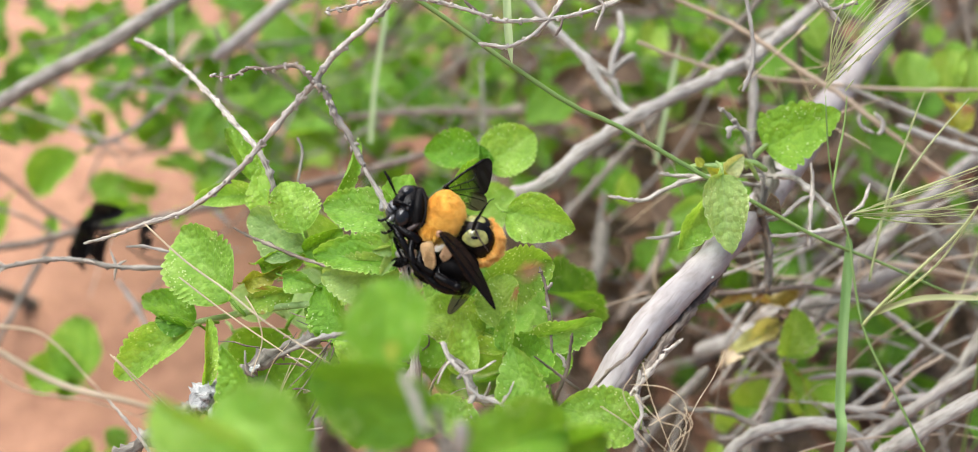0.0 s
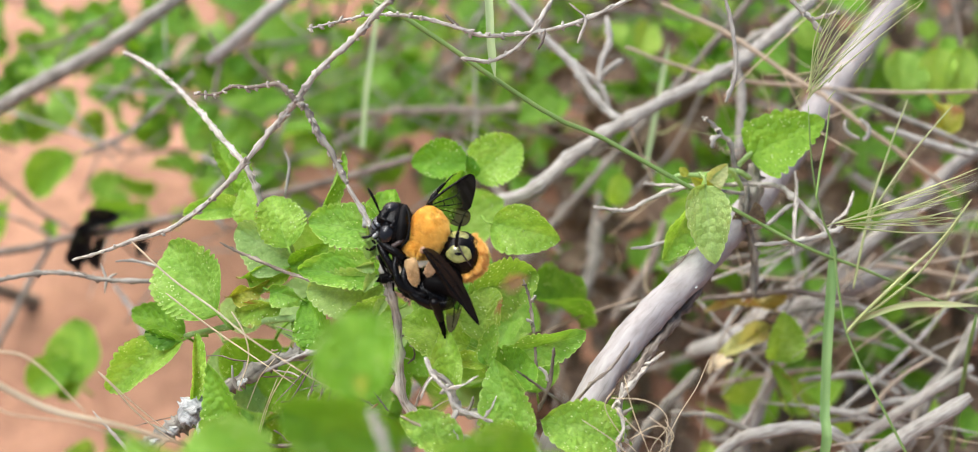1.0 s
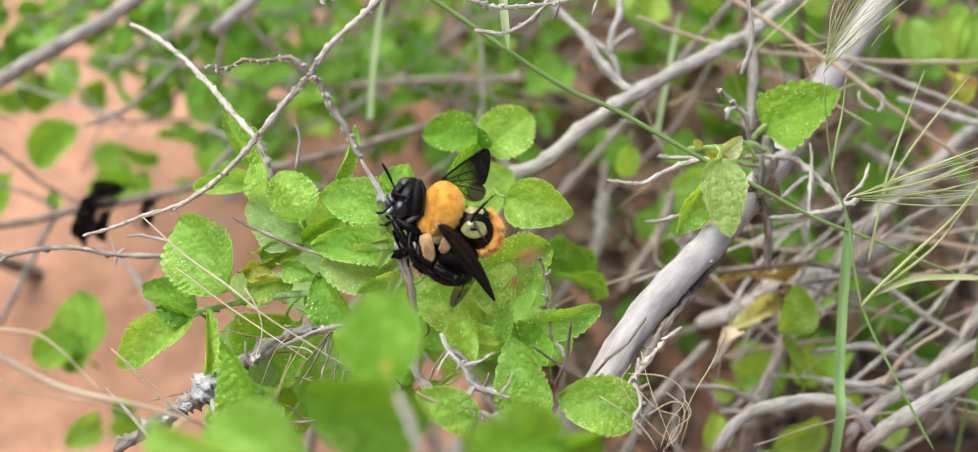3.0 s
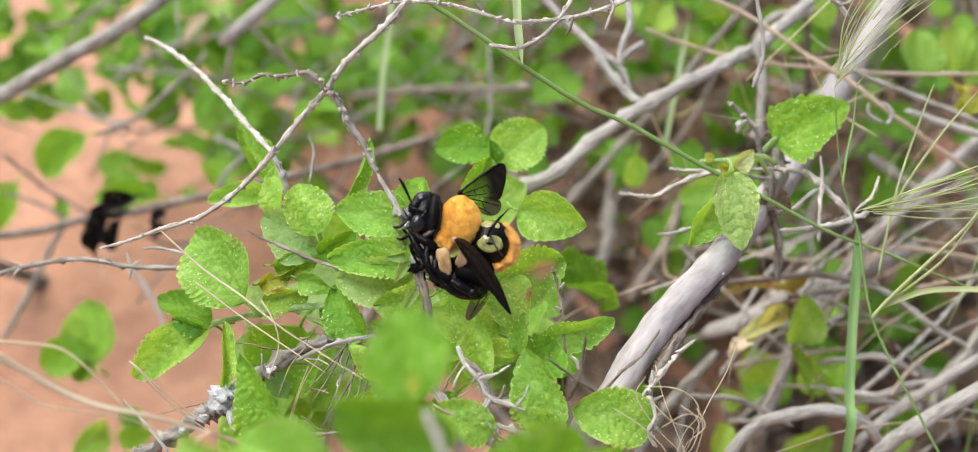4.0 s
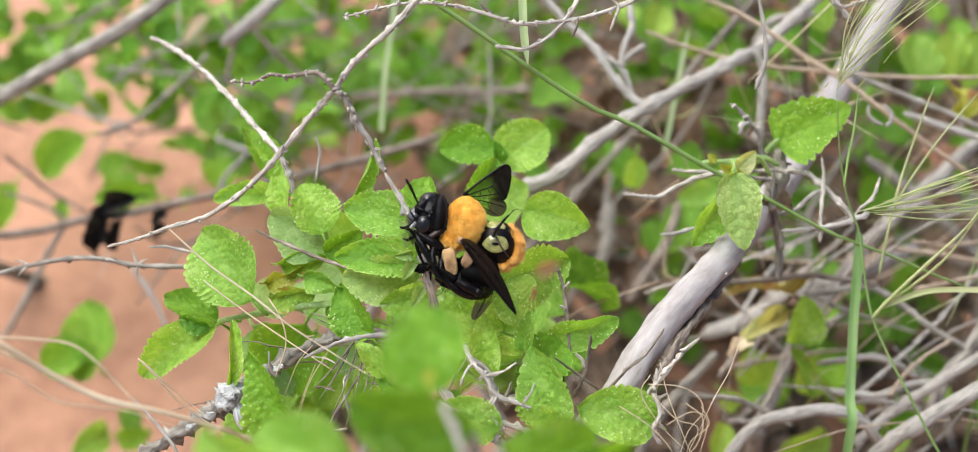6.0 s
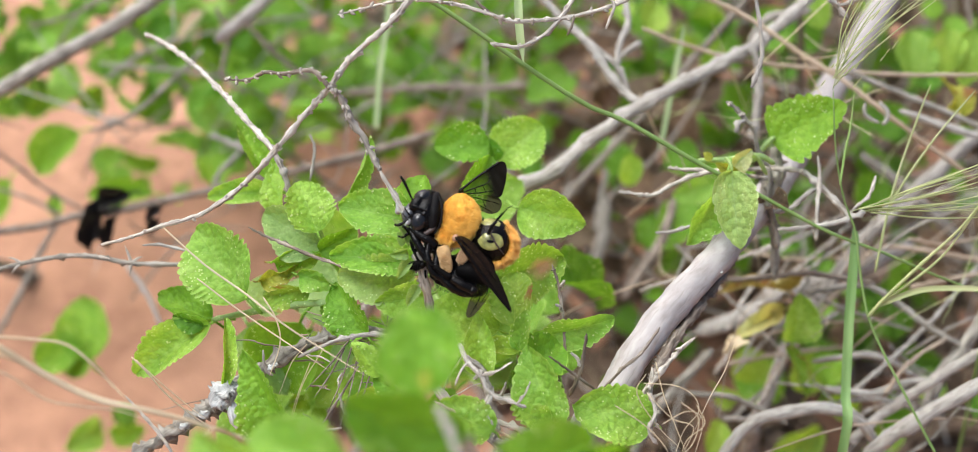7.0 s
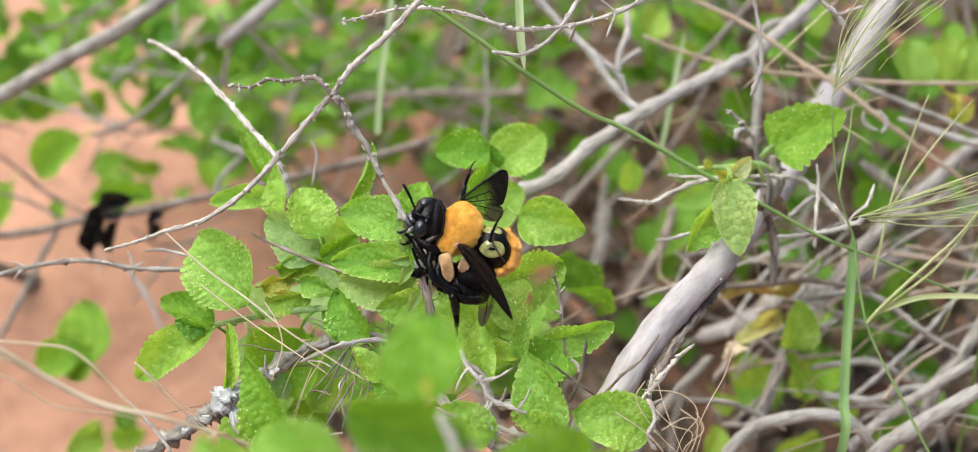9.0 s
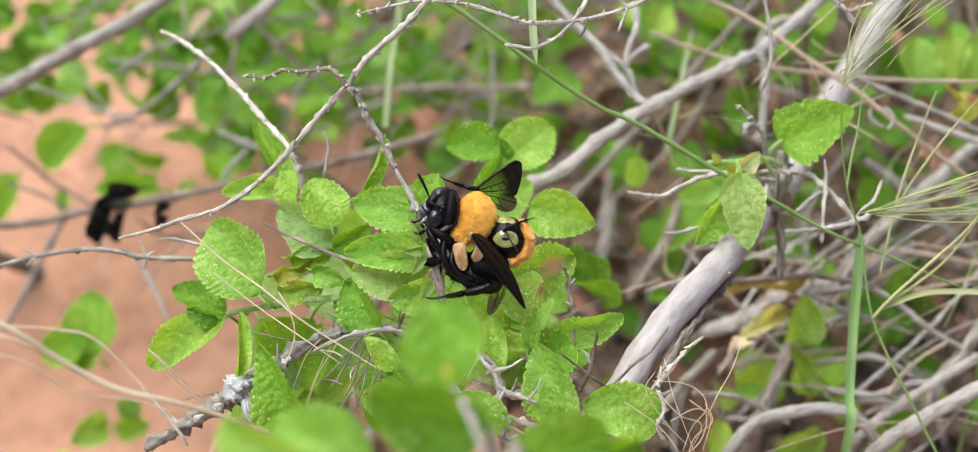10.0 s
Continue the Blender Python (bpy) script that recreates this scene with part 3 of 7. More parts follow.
for a, b in (((-0.0011, -0.0226, 0.2842), (-0.0030, -0.0267, 0.2840)), ((0.0009, -0.0226, 0.2827), (0.0024, -0.0218, 0.2868)), ((0.0048, -0.0225, 0.2812), (0.0073, -0.0226, 0.2858)), ((0.0075, -0.0222, 0.2800), (0.0113, -0.0226, 0.2827)), ((-0.0024, -0.0208, 0.2895), (-0.0043, -0.0235, 0.2894)),
             ((0.0009, -0.0268, 0.2793), (-0.0004, -0.0308, 0.2791)), ((0.0074, -0.0262, 0.2767), (0.0068, -0.0259, 0.2818)), ((0.0114, -0.0250, 0.2767), (0.0146, -0.0246, 0.2803)), ((-0.0043, -0.0274, 0.2816), (-0.0058, -0.0263, 0.2845)), ((0.0326, -0.0200, 0.2795), (0.0353, -0.0205, 0.2820)), ((0.0329, -0.0216, 0.2775), (0.0311, -0.0247, 0.2770)), ((0.0178, -0.0184, 0.2877), (0.0158, -0.0172, 0.2907)), ((0.0144, 0.0055, 0.2882), (0.0155, 0.0057, 0.2900)), ((0.0148, 0.0012, 0.2846), (0.0134, 0.0016, 0.2866))):
    q = (Vector(a) + Vector(b)) / 2
    stem(shrub, [a, tuple(q + Vector((0.0004, 0.0, 0.0003))), b], (0.0006, 0.0005, 0.0003), BARK_TWIG, rough=0.7)
buds(shrub, [(0.0415, -0.0152, 0.2930), (0.0376, -0.0168, 0.2895), (0.0333, -0.0193, 0.2849), (0.0301, -0.0215, 0.2792)], 0.0010, BARK_TWIG, 0.003, 12)
buds(shrub, [(0.0128, 0.0086, 0.2920), (0.0144, 0.0048, 0.2889), (0.0150, 0.0001, 0.2848)], 0.0007, BARK_BROWN, 0.003, 13)
buds(shrub, [(0.0330, -0.0205, 0.2820), (0.0337, -0.0230, 0.2790), (0.0332, -0.0259, 0.2754), (0.0311, -0.0247, 0.2770)], 0.0014, BARK_TWIG, 0.0015, 14)

for pts, r in (([(-0.0070, -0.0209, 0.2972), (-0.0052, -0.0240, 0.2950), (-0.0027, -0.0258, 0.2929), (-0.0004, -0.0275, 0.2893), (0.0044, -0.0280, 0.2871), (0.0088, -0.0276, 0.2845)], 0.00082), ([(-0.0027, -0.0258, 0.2929), (0.0008, -0.0258, 0.2944), (0.0036, -0.0247, 0.2957)], 0.00050), ([(-0.0004, -0.0275, 0.2893), (-0.0017, -0.0306, 0.2871), (0.0009, -0.0322, 0.2836)], 0.00057),
               ([(0.0044, -0.0280, 0.2871), (0.0061, -0.0274, 0.2894), (0.0072, -0.0259, 0.2912)], 0.00044), ([(-0.0052, -0.0240, 0.2950), (-0.0069, -0.0260, 0.2942), (-0.0079, -0.0278, 0.2921)], 0.00044), ([(0.0143, -0.0287, 0.2815), (0.0169, -0.0313, 0.2784), (0.0215, -0.0328, 0.2750)], 0.00064), ([(0.0317, -0.0246, 0.2865), (0.0328, -0.0277, 0.2843), (0.0315, -0.0301, 0.2813), (0.0332, -0.0313, 0.2784)], 0.00077)):
    stem(shrub, pts, (r * 0.66, r * 0.58, r * 0.35), BARK_TWIG, rough=1.0, knots=0.002, wander=0.16, sides=9, nubs=0.16)
# dry broken twiglets caught under the leaves
rng = np.random.default_rng(31)
for k in range(38):
    a = np.array((-0.0310, -0.0062, 0.2744)) + np.array((1, 0, 0)) * rng.uniform(-0.022, 0.022) + np.array(TOWARD) * rng.uniform(-0.016, 0.002) + np.array(VIEW_UP) * rng.uniform(-0.014, 0.013)
    d = rng.normal(size=3) * (0.009, 0.004, 0.007)
    r = rng.uniform(0.00014, 0.00036)
    stem(shrub, [tuple(a), tuple(a + d * 0.35 + rng.normal(size=3) * 0.0004), tuple(a + d * 0.7 + rng.normal(size=3) * 0.0004), tuple(a + d)], (r, r * 0.9, r * 0.5), (BARK_TWIG, BARK_BROWN, STRAW_PINK, BARK_GREY)[k % 4], rough=0.6, knots=0.003)
# stiff dark awns that fan out below the leaves
for a, b in (((-0.0309, -0.0099, 0.2871), (-0.0396, -0.0195, 0.2819)), ((-0.0301, -0.0103, 0.2866), (-0.0352, -0.0229, 0.2778)), ((-0.0287, -0.0106, 0.2862), (-0.0326, -0.0247, 0.2756)), ((-0.027, -0.0109, 0.2858), (-0.0295, -0.0217, 0.2791)), ((-0.0319, -0.011, 0.2858), (-0.0378, -0.0205, 0.2807)), ((-0.025, -0.0114, 0.2852), (-0.0305, -0.0247, 0.2755))):
    stem(shrub, [a, tuple((Vector(a) + Vector(b)) / 2 + Vector((0.0004, 0, 0))), b], (0.00022, 0.00018, 0.00008), BARK_BROWN, "awn")
for q, s in (((-0.0683, -0.0150, 0.2655), 9), ((-0.0637, -0.0147, 0.2689), 12), ((-0.0587, -0.0139, 0.2715), 15), ((-0.0548, -0.0112, 0.2732), 10), ((-0.0491, -0.0059, 0.2748), 7)):
    stem(shrub, [tuple(Vector(q) + Vector((-0.0012, 0, -0.0006))), q, tuple(Vector(q) + Vector((0.0012, 0, 0.0008)))], (0.0004, s * 0.00006, 0.0003), LICHEN, "lichen_crust", rough=1.3, count=22, sides=14, nubs=0.3)

stem(shrub, [(-0.0656, 0.0107, 0.2732), (-0.0567, 0.0096, 0.2764), (-0.0475, 0.0084, 0.2796), (-0.0377, 0.0061, 0.283)], (0.0006, 0.0008, 0.0008), LEAF_PALE, "shoot", "pale green leaf-bearing shoot", rough=0.2)
# leaves: base, tip, width
stem(shrub, [(0.0645, 0.0512, 0.2881), (0.0658, 0.0518, 0.2904), (0.0672, 0.0522, 0.2924), (0.0694, 0.0528, 0.2947)], 0.00070, LEAF_PALE, "petiole")
leaf(shrub, (0.0688, 0.0531, 0.2928), (0.0878, 0.0595, 0.3002), 0.01640, LEAF_MID, -14, bulge=0.014, teeth=9, notch=0.11, cup=0.02, bend=0.04, delta=True, wave=0.02, petiole=0, label="single bright toothed leaf")
leaf(shrub, (0.0545, 0.0299, 0.3017), (0.0560, 0.0161, 0.2898), 0.01010, LEAF_PALE, 10, teeth=9, bend=0.05, bulge=0.008, notch=0.06, blunt=0.2, label="hanging greyish-green leaf")
leaf(shrub, (0.0546, 0.0343, 0.2976), (0.0468, 0.0232, 0.2843), 0.00911, LEAF, -26, teeth=9, bulge=0.010)
leaf(shrub, (0.0560, 0.0433, 0.2897), (0.0625, 0.0450, 0.2947), 0.00395, LEAF_FADED, 20)
leaf(shrub, (0.0526, 0.0442, 0.2938), (0.0508, 0.0455, 0.2954), 0.00212, LEAF_YELLOW, 0, fine=False)
stem(shrub, [(0.0496, 0.0458, 0.2926), (0.0566, 0.0452, 0.2934), (0.0642, 0.0458, 0.2941), (0.0687, 0.0469, 0.2908)], 0.00069, LEAF_PALE, "shoot", "pale green young shoot")
stem(shrub, [(0.0570, 0.0414, 0.2921), (0.0593, 0.0422, 0.2961), (0.0628, 0.0434, 0.2960), (0.0664, 0.0437, 0.2900)], 0.00053, LEAF_PALE, "shoot")
stem(shrub, [(0.0719, 0.0582, 0.2872), (0.0709, 0.0539, 0.2835), (0.0694, 0.0490, 0.2793), (0.0681, 0.0450, 0.2729)], (0.00141, 0.00235, 0.00204, 0.00157), BARK_GREY, "spur", "stubby grey spur branch", rough=0.6, sides=12, count=40, nubs=0.05)
leaf(shrub, (0.0561, 0.0411, 0.2933), (0.0615, 0.0417, 0.2987), 0.00455, LEAF_FADED, 15, teeth=6)
leaf(shrub, (0.0578, 0.0397, 0.2931), (0.0531, 0.0388, 0.2968), 0.00334, LEAF_YELLOW, -20, teeth=6)
leaf(shrub, (0.0675, 0.0415, 0.2843), (0.0714, 0.0377, 0.2844), 0.00395, LEAF_DEAD, -25, teeth=5, wave=0.3, cup=0.4)
leaf(shrub, (-0.0008, 0.0623, 0.2846), (-0.0155, 0.0622, 0.2860), 0.01066, LEAF_MID, 14, teeth=10)
leaf(shrub, (0.0008, 0.0633, 0.2795), (0.0121, 0.0670, 0.2886), 0.01422, LEAF, -12, teeth=12, blunt=0.9)
leaf(shrub, (0.0003, 0.0584, 0.2829), (-0.0005, 0.0595, 0.2890), 0.00420, LEAF_DARK, 30, teeth=7)
leaf(shrub, (0.0057, 0.0306, 0.2903), (0.0213, 0.0263, 0.2882), 0.01204, LEAF, 8, teeth=9, notch=0.04, blunt=0.2, bulge=0.012)
leaf(shrub, (-0.0078, 0.0304, 0.2931), (0.0010, 0.0408, 0.2978), 0.00881, LEAF_MID, 25)
leaf(shrub, (0.0007, 0.0091, 0.2864), (0.0170, 0.0152, 0.2874), 0.01306, LEAF_SPOT, 12, teeth=12, label="yellowing leaf with a brown blotch")
# leaf in shade: dark colour plus a turn away from the sun
leaf(shrub, (0.0148, 0.0519, 0.2486), (0.0354, 0.0712, 0.2248), 0.01714, LEAF_DARK, -52)
leaf(shrub, (0.0043, -0.0046, 0.2855), (0.0048, 0.0074, 0.2921), 0.01004, LEAF_SICK, -18, teeth=11)
leaf(shrub, (0.0010, -0.0022, 0.2822), (-0.0144, 0.0042, 0.2852), 0.01164, LEAF, 14, teeth=11)
leaf(shrub, (0.0104, -0.0023, 0.2804), (0.0263, -0.0028, 0.2844), 0.00877, LEAF, 24, teeth=12, cup=0.05)
leaf(shrub, (0.0060, -0.0144, 0.2831), (0.0151, -0.0081, 0.2843), 0.01073, LEAF_MID, -14, blunt=0.9, teeth=8)
leaf(shrub, (0.0129, -0.0277, 0.2796), (0.0062, -0.0189, 0.2934), 0.01129, LEAF, -16, teeth=12, bulge=0.022, notch=0.09, label="quilted toothed leaf standing upright")
leaf(shrub, (0.0111, -0.0287, 0.2815), (0.0053, -0.0294, 0.2870), 0.00560, LEAF, 20, teeth=7)
leaf(shrub, (0.0327, -0.0247, 0.2770), (0.0172, -0.0249, 0.2830), 0.01203, LEAF, 8, teeth=11, bulge=0.034, notch=0.09, blunt=0.9, label="deeply quilted bright green leaf")
leaf(shrub, (-0.0024, -0.0196, 0.2863), (-0.0037, -0.0148, 0.2983), 0.00698, LEAF, -10, teeth=7, notch=0.03)
leaf(shrub, (0.0051, -0.0148, 0.2888), (-0.0028, -0.0123, 0.2888), 0.00397, LEAF_SICK, 16, teeth=7)
leaf(shrub, (0.0051, -0.0148, 0.2888), (0.0064, -0.0094, 0.2953), 0.00446, LEAF_SICK, -16, teeth=6)
leaf(shrub, (-0.0004, -0.0322, 0.2836), (-0.0110, -0.0313, 0.2910), 0.00877, LEAF, 20, teeth=9)
leaf(shrub, (-0.0409, -0.0372, 0.2778), (-0.0511, -0.0255, 0.2983), 0.01149, LEAF_MID, -10, teeth=16, bulge=0.006, blunt=0.1, cup=0.05, label="long jagged-edged leaf standing upright")
leaf(shrub, (-0.0559, 0.008, 0.2824), (-0.07, 0.0212, 0.2921), 0.01624, LEAF, -8, teeth=14, blunt=0.9, label="broad leaf with pale gland dots")
leaf(shrub, (-0.0178, 0.0097, 0.3042), (-0.0341, 0.0127, 0.3064), 0.01046, LEAF, 12, teeth=12)
leaf(shrub, (-0.0178, 0.0097, 0.3042), (-0.0158, 0.0177, 0.3107), 0.00871, LEAF_MID, -14, teeth=9)
leaf(shrub, (-0.0168, 0.0008, 0.2998), (-0.0351, 0.0012, 0.3019), 0.00866, LEAF, 10, teeth=13, bulge=0.02)
leaf(shrub, (-0.0168, -0.0002, 0.2971), (-0.0345, 0.0008, 0.2952), 0.01104, LEAF_PALE, -6, teeth=13)
leaf(shrub, (-0.0138, -0.0044, 0.2952), (-0.0253, -0.0067, 0.2940), 0.00840, LEAF, -16, teeth=10)
leaf(shrub, (-0.0280, -0.0030, 0.2813), (-0.0366, 0.0075, 0.2877), 0.01057, LEAF_MID, -22, teeth=11)
leaf(shrub, (-0.0324, -0.0026, 0.2786), (-0.0388, 0.0079, 0.2820), 0.00560, LEAF_DARK, 25)
leaf(shrub, (-0.0394, 0.0147, 0.2963), (-0.0439, 0.0240, 0.3043), 0.01096, LEAF, 12, teeth=11)
leaf(shrub, (-0.0385, 0.0158, 0.2913), (-0.0540, 0.0235, 0.2945), 0.01172, LEAF_PALE, -12, teeth=9, notch=0.04)
leaf(shrub, (-0.0391, 0.0128, 0.2924), (-0.0306, 0.0138, 0.2968), 0.00616, LEAF_DARK, 20, teeth=8)
leaf(shrub, (-0.0524, 0.0392, 0.2882), (-0.0715, 0.0419, 0.2853), 0.00611, LEAF, 8, notch=0.02)
leaf(shrub, (-0.0546, 0.0425, 0.2891), (-0.0628, 0.0547, 0.2991), 0.00705, LEAF_MID, 30, teeth=9)
leaf(shrub, (-0.0496, 0.0291, 0.2887), (-0.0525, 0.0406, 0.2978), 0.00655, LEAF, -30, teeth=9)
leaf(shrub, (-0.0343, 0.0308, 0.2937), (-0.0271, 0.0347, 0.3062), 0.00409, LEAF, 40, teeth=8)
leaf(shrub, (-0.0658, 0.0121, 0.2715), (-0.0800, 0.0188, 0.2748), 0.00793, LEAF_DARK, 26, teeth=10)
leaf(shrub, (-0.0657, 0.0101, 0.2725), (-0.0858, 0.004, 0.2623), 0.01021, LEAF, 14, teeth=13, label="leaf sprinkled with pale gland dots")
# small dark slip put where shade falls below the folded leaf
leaf(shrub, (-0.0673, 0.0092, 0.2727), (-0.0746, 0.0096, 0.2747), 0.00465, LEAF_DARK, -20)
leaf(shrub, (-0.0591, -0.0115, 0.2743), (-0.0583, -0.0004, 0.2845), 0.00356, LEAF, 30)
leaf(shrub, (-0.0238, -0.0183, 0.2848), (-0.0296, -0.0136, 0.2905), 0.00499, LEAF, 18, teeth=7)
leaf(shrub, (-0.0200, -0.0220, 0.2835), (-0.0256, -0.0183, 0.2848), 0.00446, LEAF_MID, -18, teeth=7)
leaf(shrub, (-0.0202, -0.0193, 0.2805), (-0.0310, -0.0188, 0.2780), 0.00446, LEAF_SICK, 8, teeth=7)
for k, (a, b, w) in enumerate((((-0.0505, 0.0149, 0.2872), (-0.0388, 0.0143, 0.2896), 40), ((-0.0416, 0.0097, 0.2841), (-0.0533, 0.0093, 0.2806), 44), ((-0.0442, 0.0101, 0.2877), (-0.0355, 0.0068, 0.2869), 34), ((-0.0532, 0.0114, 0.2846), (-0.0443, 0.0117, 0.2881), 30))):
    leaf(shrub, a, b, w * 0.000142, (LEAF_SICK, LEAF_SICK, LEAF, LEAF_YELLOW)[k], (25, -20, 15, 30)[k], teeth=7, wave=0.12)
# young folded leaflets at the bee's twig
for k, (a, b) in enumerate((((-0.0178, -0.0050, 0.3101), (-0.0201, -0.0034, 0.3151), ), ((-0.0178, -0.0058, 0.3091), (-0.0211, -0.0081, 0.3095)), ((-0.0171, -0.0074, 0.3072), (-0.0196, -0.0110, 0.3060)), ((-0.0179, -0.0031, 0.3093), (-0.0197, -0.0038, 0.3116)), ((-0.0186, -0.0018, 0.3108), (-0.0188, 0.0011, 0.3143)), ((-0.0157, -0.0093, 0.3019), (-0.0178, -0.0132, 0.3003)))):
    leaf(shrub, a, b, 0.0024, LEAF_PALE, (30, -25, 10, -35, 20, 5)[k], teeth=6, fold=0.35, bulge=0.02)
# leaves near the lens, low in front
near = thing("leafy_sprig", (-0.03, -0.10, 0.0), "upright sprig of the same shrub with rounded green leaves", "shrub")
stem(near, [(-0.03, -0.10, -0.01), (-0.03, -0.095, 0.12)] + [(-0.0021, -0.1012, 0.3384), (-0.0025, -0.0953, 0.3454), (-0.0036, -0.0914, 0.3516)], (0.0016, 0.0013, 0.0010, 0.0008), BARK_GREY, rough=0.3)
leaf(near, (-0.0092, -0.0889, 0.3562), (-0.0105, -0.0800, 0.3638), 0.01132, LEAF_BROWSED, -6, teeth=10, oval=True, notch=0.06, cup=0.05, bend=0.05, bulge=0.006, wave=0.02, label="rounded leaf close to the lens")
# dark green paints the shade cast by the rounded leaf above it
leaf(near, (-0.0036, -0.0934, 0.3539), (-0.0197, -0.0913, 0.3565), 0.01398, LEAF_DARK, -34, teeth=10, oval=True, notch=0.06, cup=0.05, bend=0.05, bulge=0.006, wave=0.02)
stem(near, [(-0.0039, -0.1033, 0.3592), (-0.0055, -0.0996, 0.3606), (-0.0073, -0.0952, 0.3611)], 0.00062, BARK_PALE, rough=0.3)
leaf(near, (-0.0021, -0.0946, 0.3432), (0.0151, -0.0829, 0.3414), 0.01046, LEAF_MID, -18, teeth=12, oval=True, notch=0.07, bulge=0.008, cup=0.05)
leaf(near, (0.0013, -0.0895, 0.3367), (0.0219, -0.0793, 0.3332), 0.00815, LEAF_MID, 10, teeth=12, oval=True, notch=0.07, bulge=0.008)
leaf(near, (-0.0190, -0.0990, 0.3488), (-0.0326, -0.0919, 0.3527), 0.01131, LEAF, 10, teeth=12, blunt=0.8, notch=0.07, bulge=0.010)
leaf(near, (-0.0248, -0.1022, 0.3528), (-0.0393, -0.0967, 0.3564), 0.00940, LEAF, -16, teeth=12, blunt=0.8, notch=0.07, bulge=0.010)


# ---- bare dry shrub: arching dead twigs and the grey branch behind ----
dead = thing("bare_shrub", (-0.10, 0.14, 0.0), "dry leafless shrub with arching grey twigs", "shrub")
SIDE = [(-0.0897, 0.0810, 0.3073), (-0.0825, 0.0747, 0.3075), (-0.0737, 0.0653, 0.3072), (-0.0650, 0.0542, 0.3063), (-0.0574, 0.0431, 0.3055), (-0.0512, 0.0346, 0.3045), (-0.0482, 0.0309, 0.2986), (-0.0472, 0.0284, 0.2909), (-0.0467, 0.0274, 0.2820)]
SIDE_LINE = SIDE[:6]
ARCH = [(-0.0873, 0.0121, 0.2950), (-0.0805, 0.0107, 0.2979), (-0.0724, 0.0109, 0.3013), (-0.0624, 0.0089, 0.3066), (-0.0531, 0.0106, 0.3133), (-0.0468, 0.0130, 0.3193), (-0.0405, 0.0159, 0.3258), (-0.0357, 0.0173, 0.3307), (-0.0334, 0.0172, 0.3336), (-0.0289, 0.0201, 0.3386), (-0.0217, 0.0234, 0.3441), (-0.0166, 0.0271, 0.3485), (-0.0121, 0.0300, 0.3520), (-0.0045, 0.0381, 0.3570)]
stem(dead, ARCH, (0.00041, 0.00059, 0.00073, 0.00077, 0.00083, 0.00090), BARK_TWIG, "twig", "long arching pale grey dead twig", rough=0.5, knots=0.005, sides=9, wander=0.05)
buds(dead, ARCH[1:12], 0.0013, BARK_TWIG, 0.0034, 21, top=34)
buds(dead, SIDE_LINE, 0.0012, BARK_TWIG, 0.005, 27, top=18)
stem(dead, SIDE, (0.00073, 0.00076, 0.00088, 0.00073), BARK_TWIG, "twig", "whitish dead twig", rough=0.4, knots=0.006, sides=9)
TOP = [(-0.0335, 0.0362, 0.3392), (-0.0275, 0.0371, 0.3403), (-0.0208, 0.0381, 0.3414), (-0.0141, 0.0399, 0.3405), (-0.0074, 0.0419, 0.3381), (-0.0006, 0.0407, 0.3366), (0.0036, 0.0414, 0.3344), (0.0120, 0.0442, 0.3331), (0.0192, 0.0475, 0.3323), (0.0271, 0.0507, 0.3330), (0.0355, 0.0575, 0.3333), (0.0450, 0.0654, 0.3348)]
stem(dead, TOP, (0.00027, 0.00048, 0.00055, 0.00071), BARK_TWIG, rough=0.35, knots=0.004)
buds(dead, TOP, 0.0013, BARK_TWIG, 0.0028, 22, top=34)
LOOP = [(-0.0008, 0.0400, 0.3297), (0.0022, 0.0397, 0.3292), (0.0057, 0.0395, 0.3290), (0.0106, 0.0418, 0.3302), (0.0141, 0.0448, 0.3322), (0.0170, 0.0482, 0.3347), (0.0195, 0.0518, 0.3375)]
stem(dead, LOOP, (0.00056, 0.00049, 0.00070), BARK_TWIG, rough=0.35, knots=0.004)
buds(dead, LOOP[:4], 0.0010, BARK_TWIG, 0.003, 23)
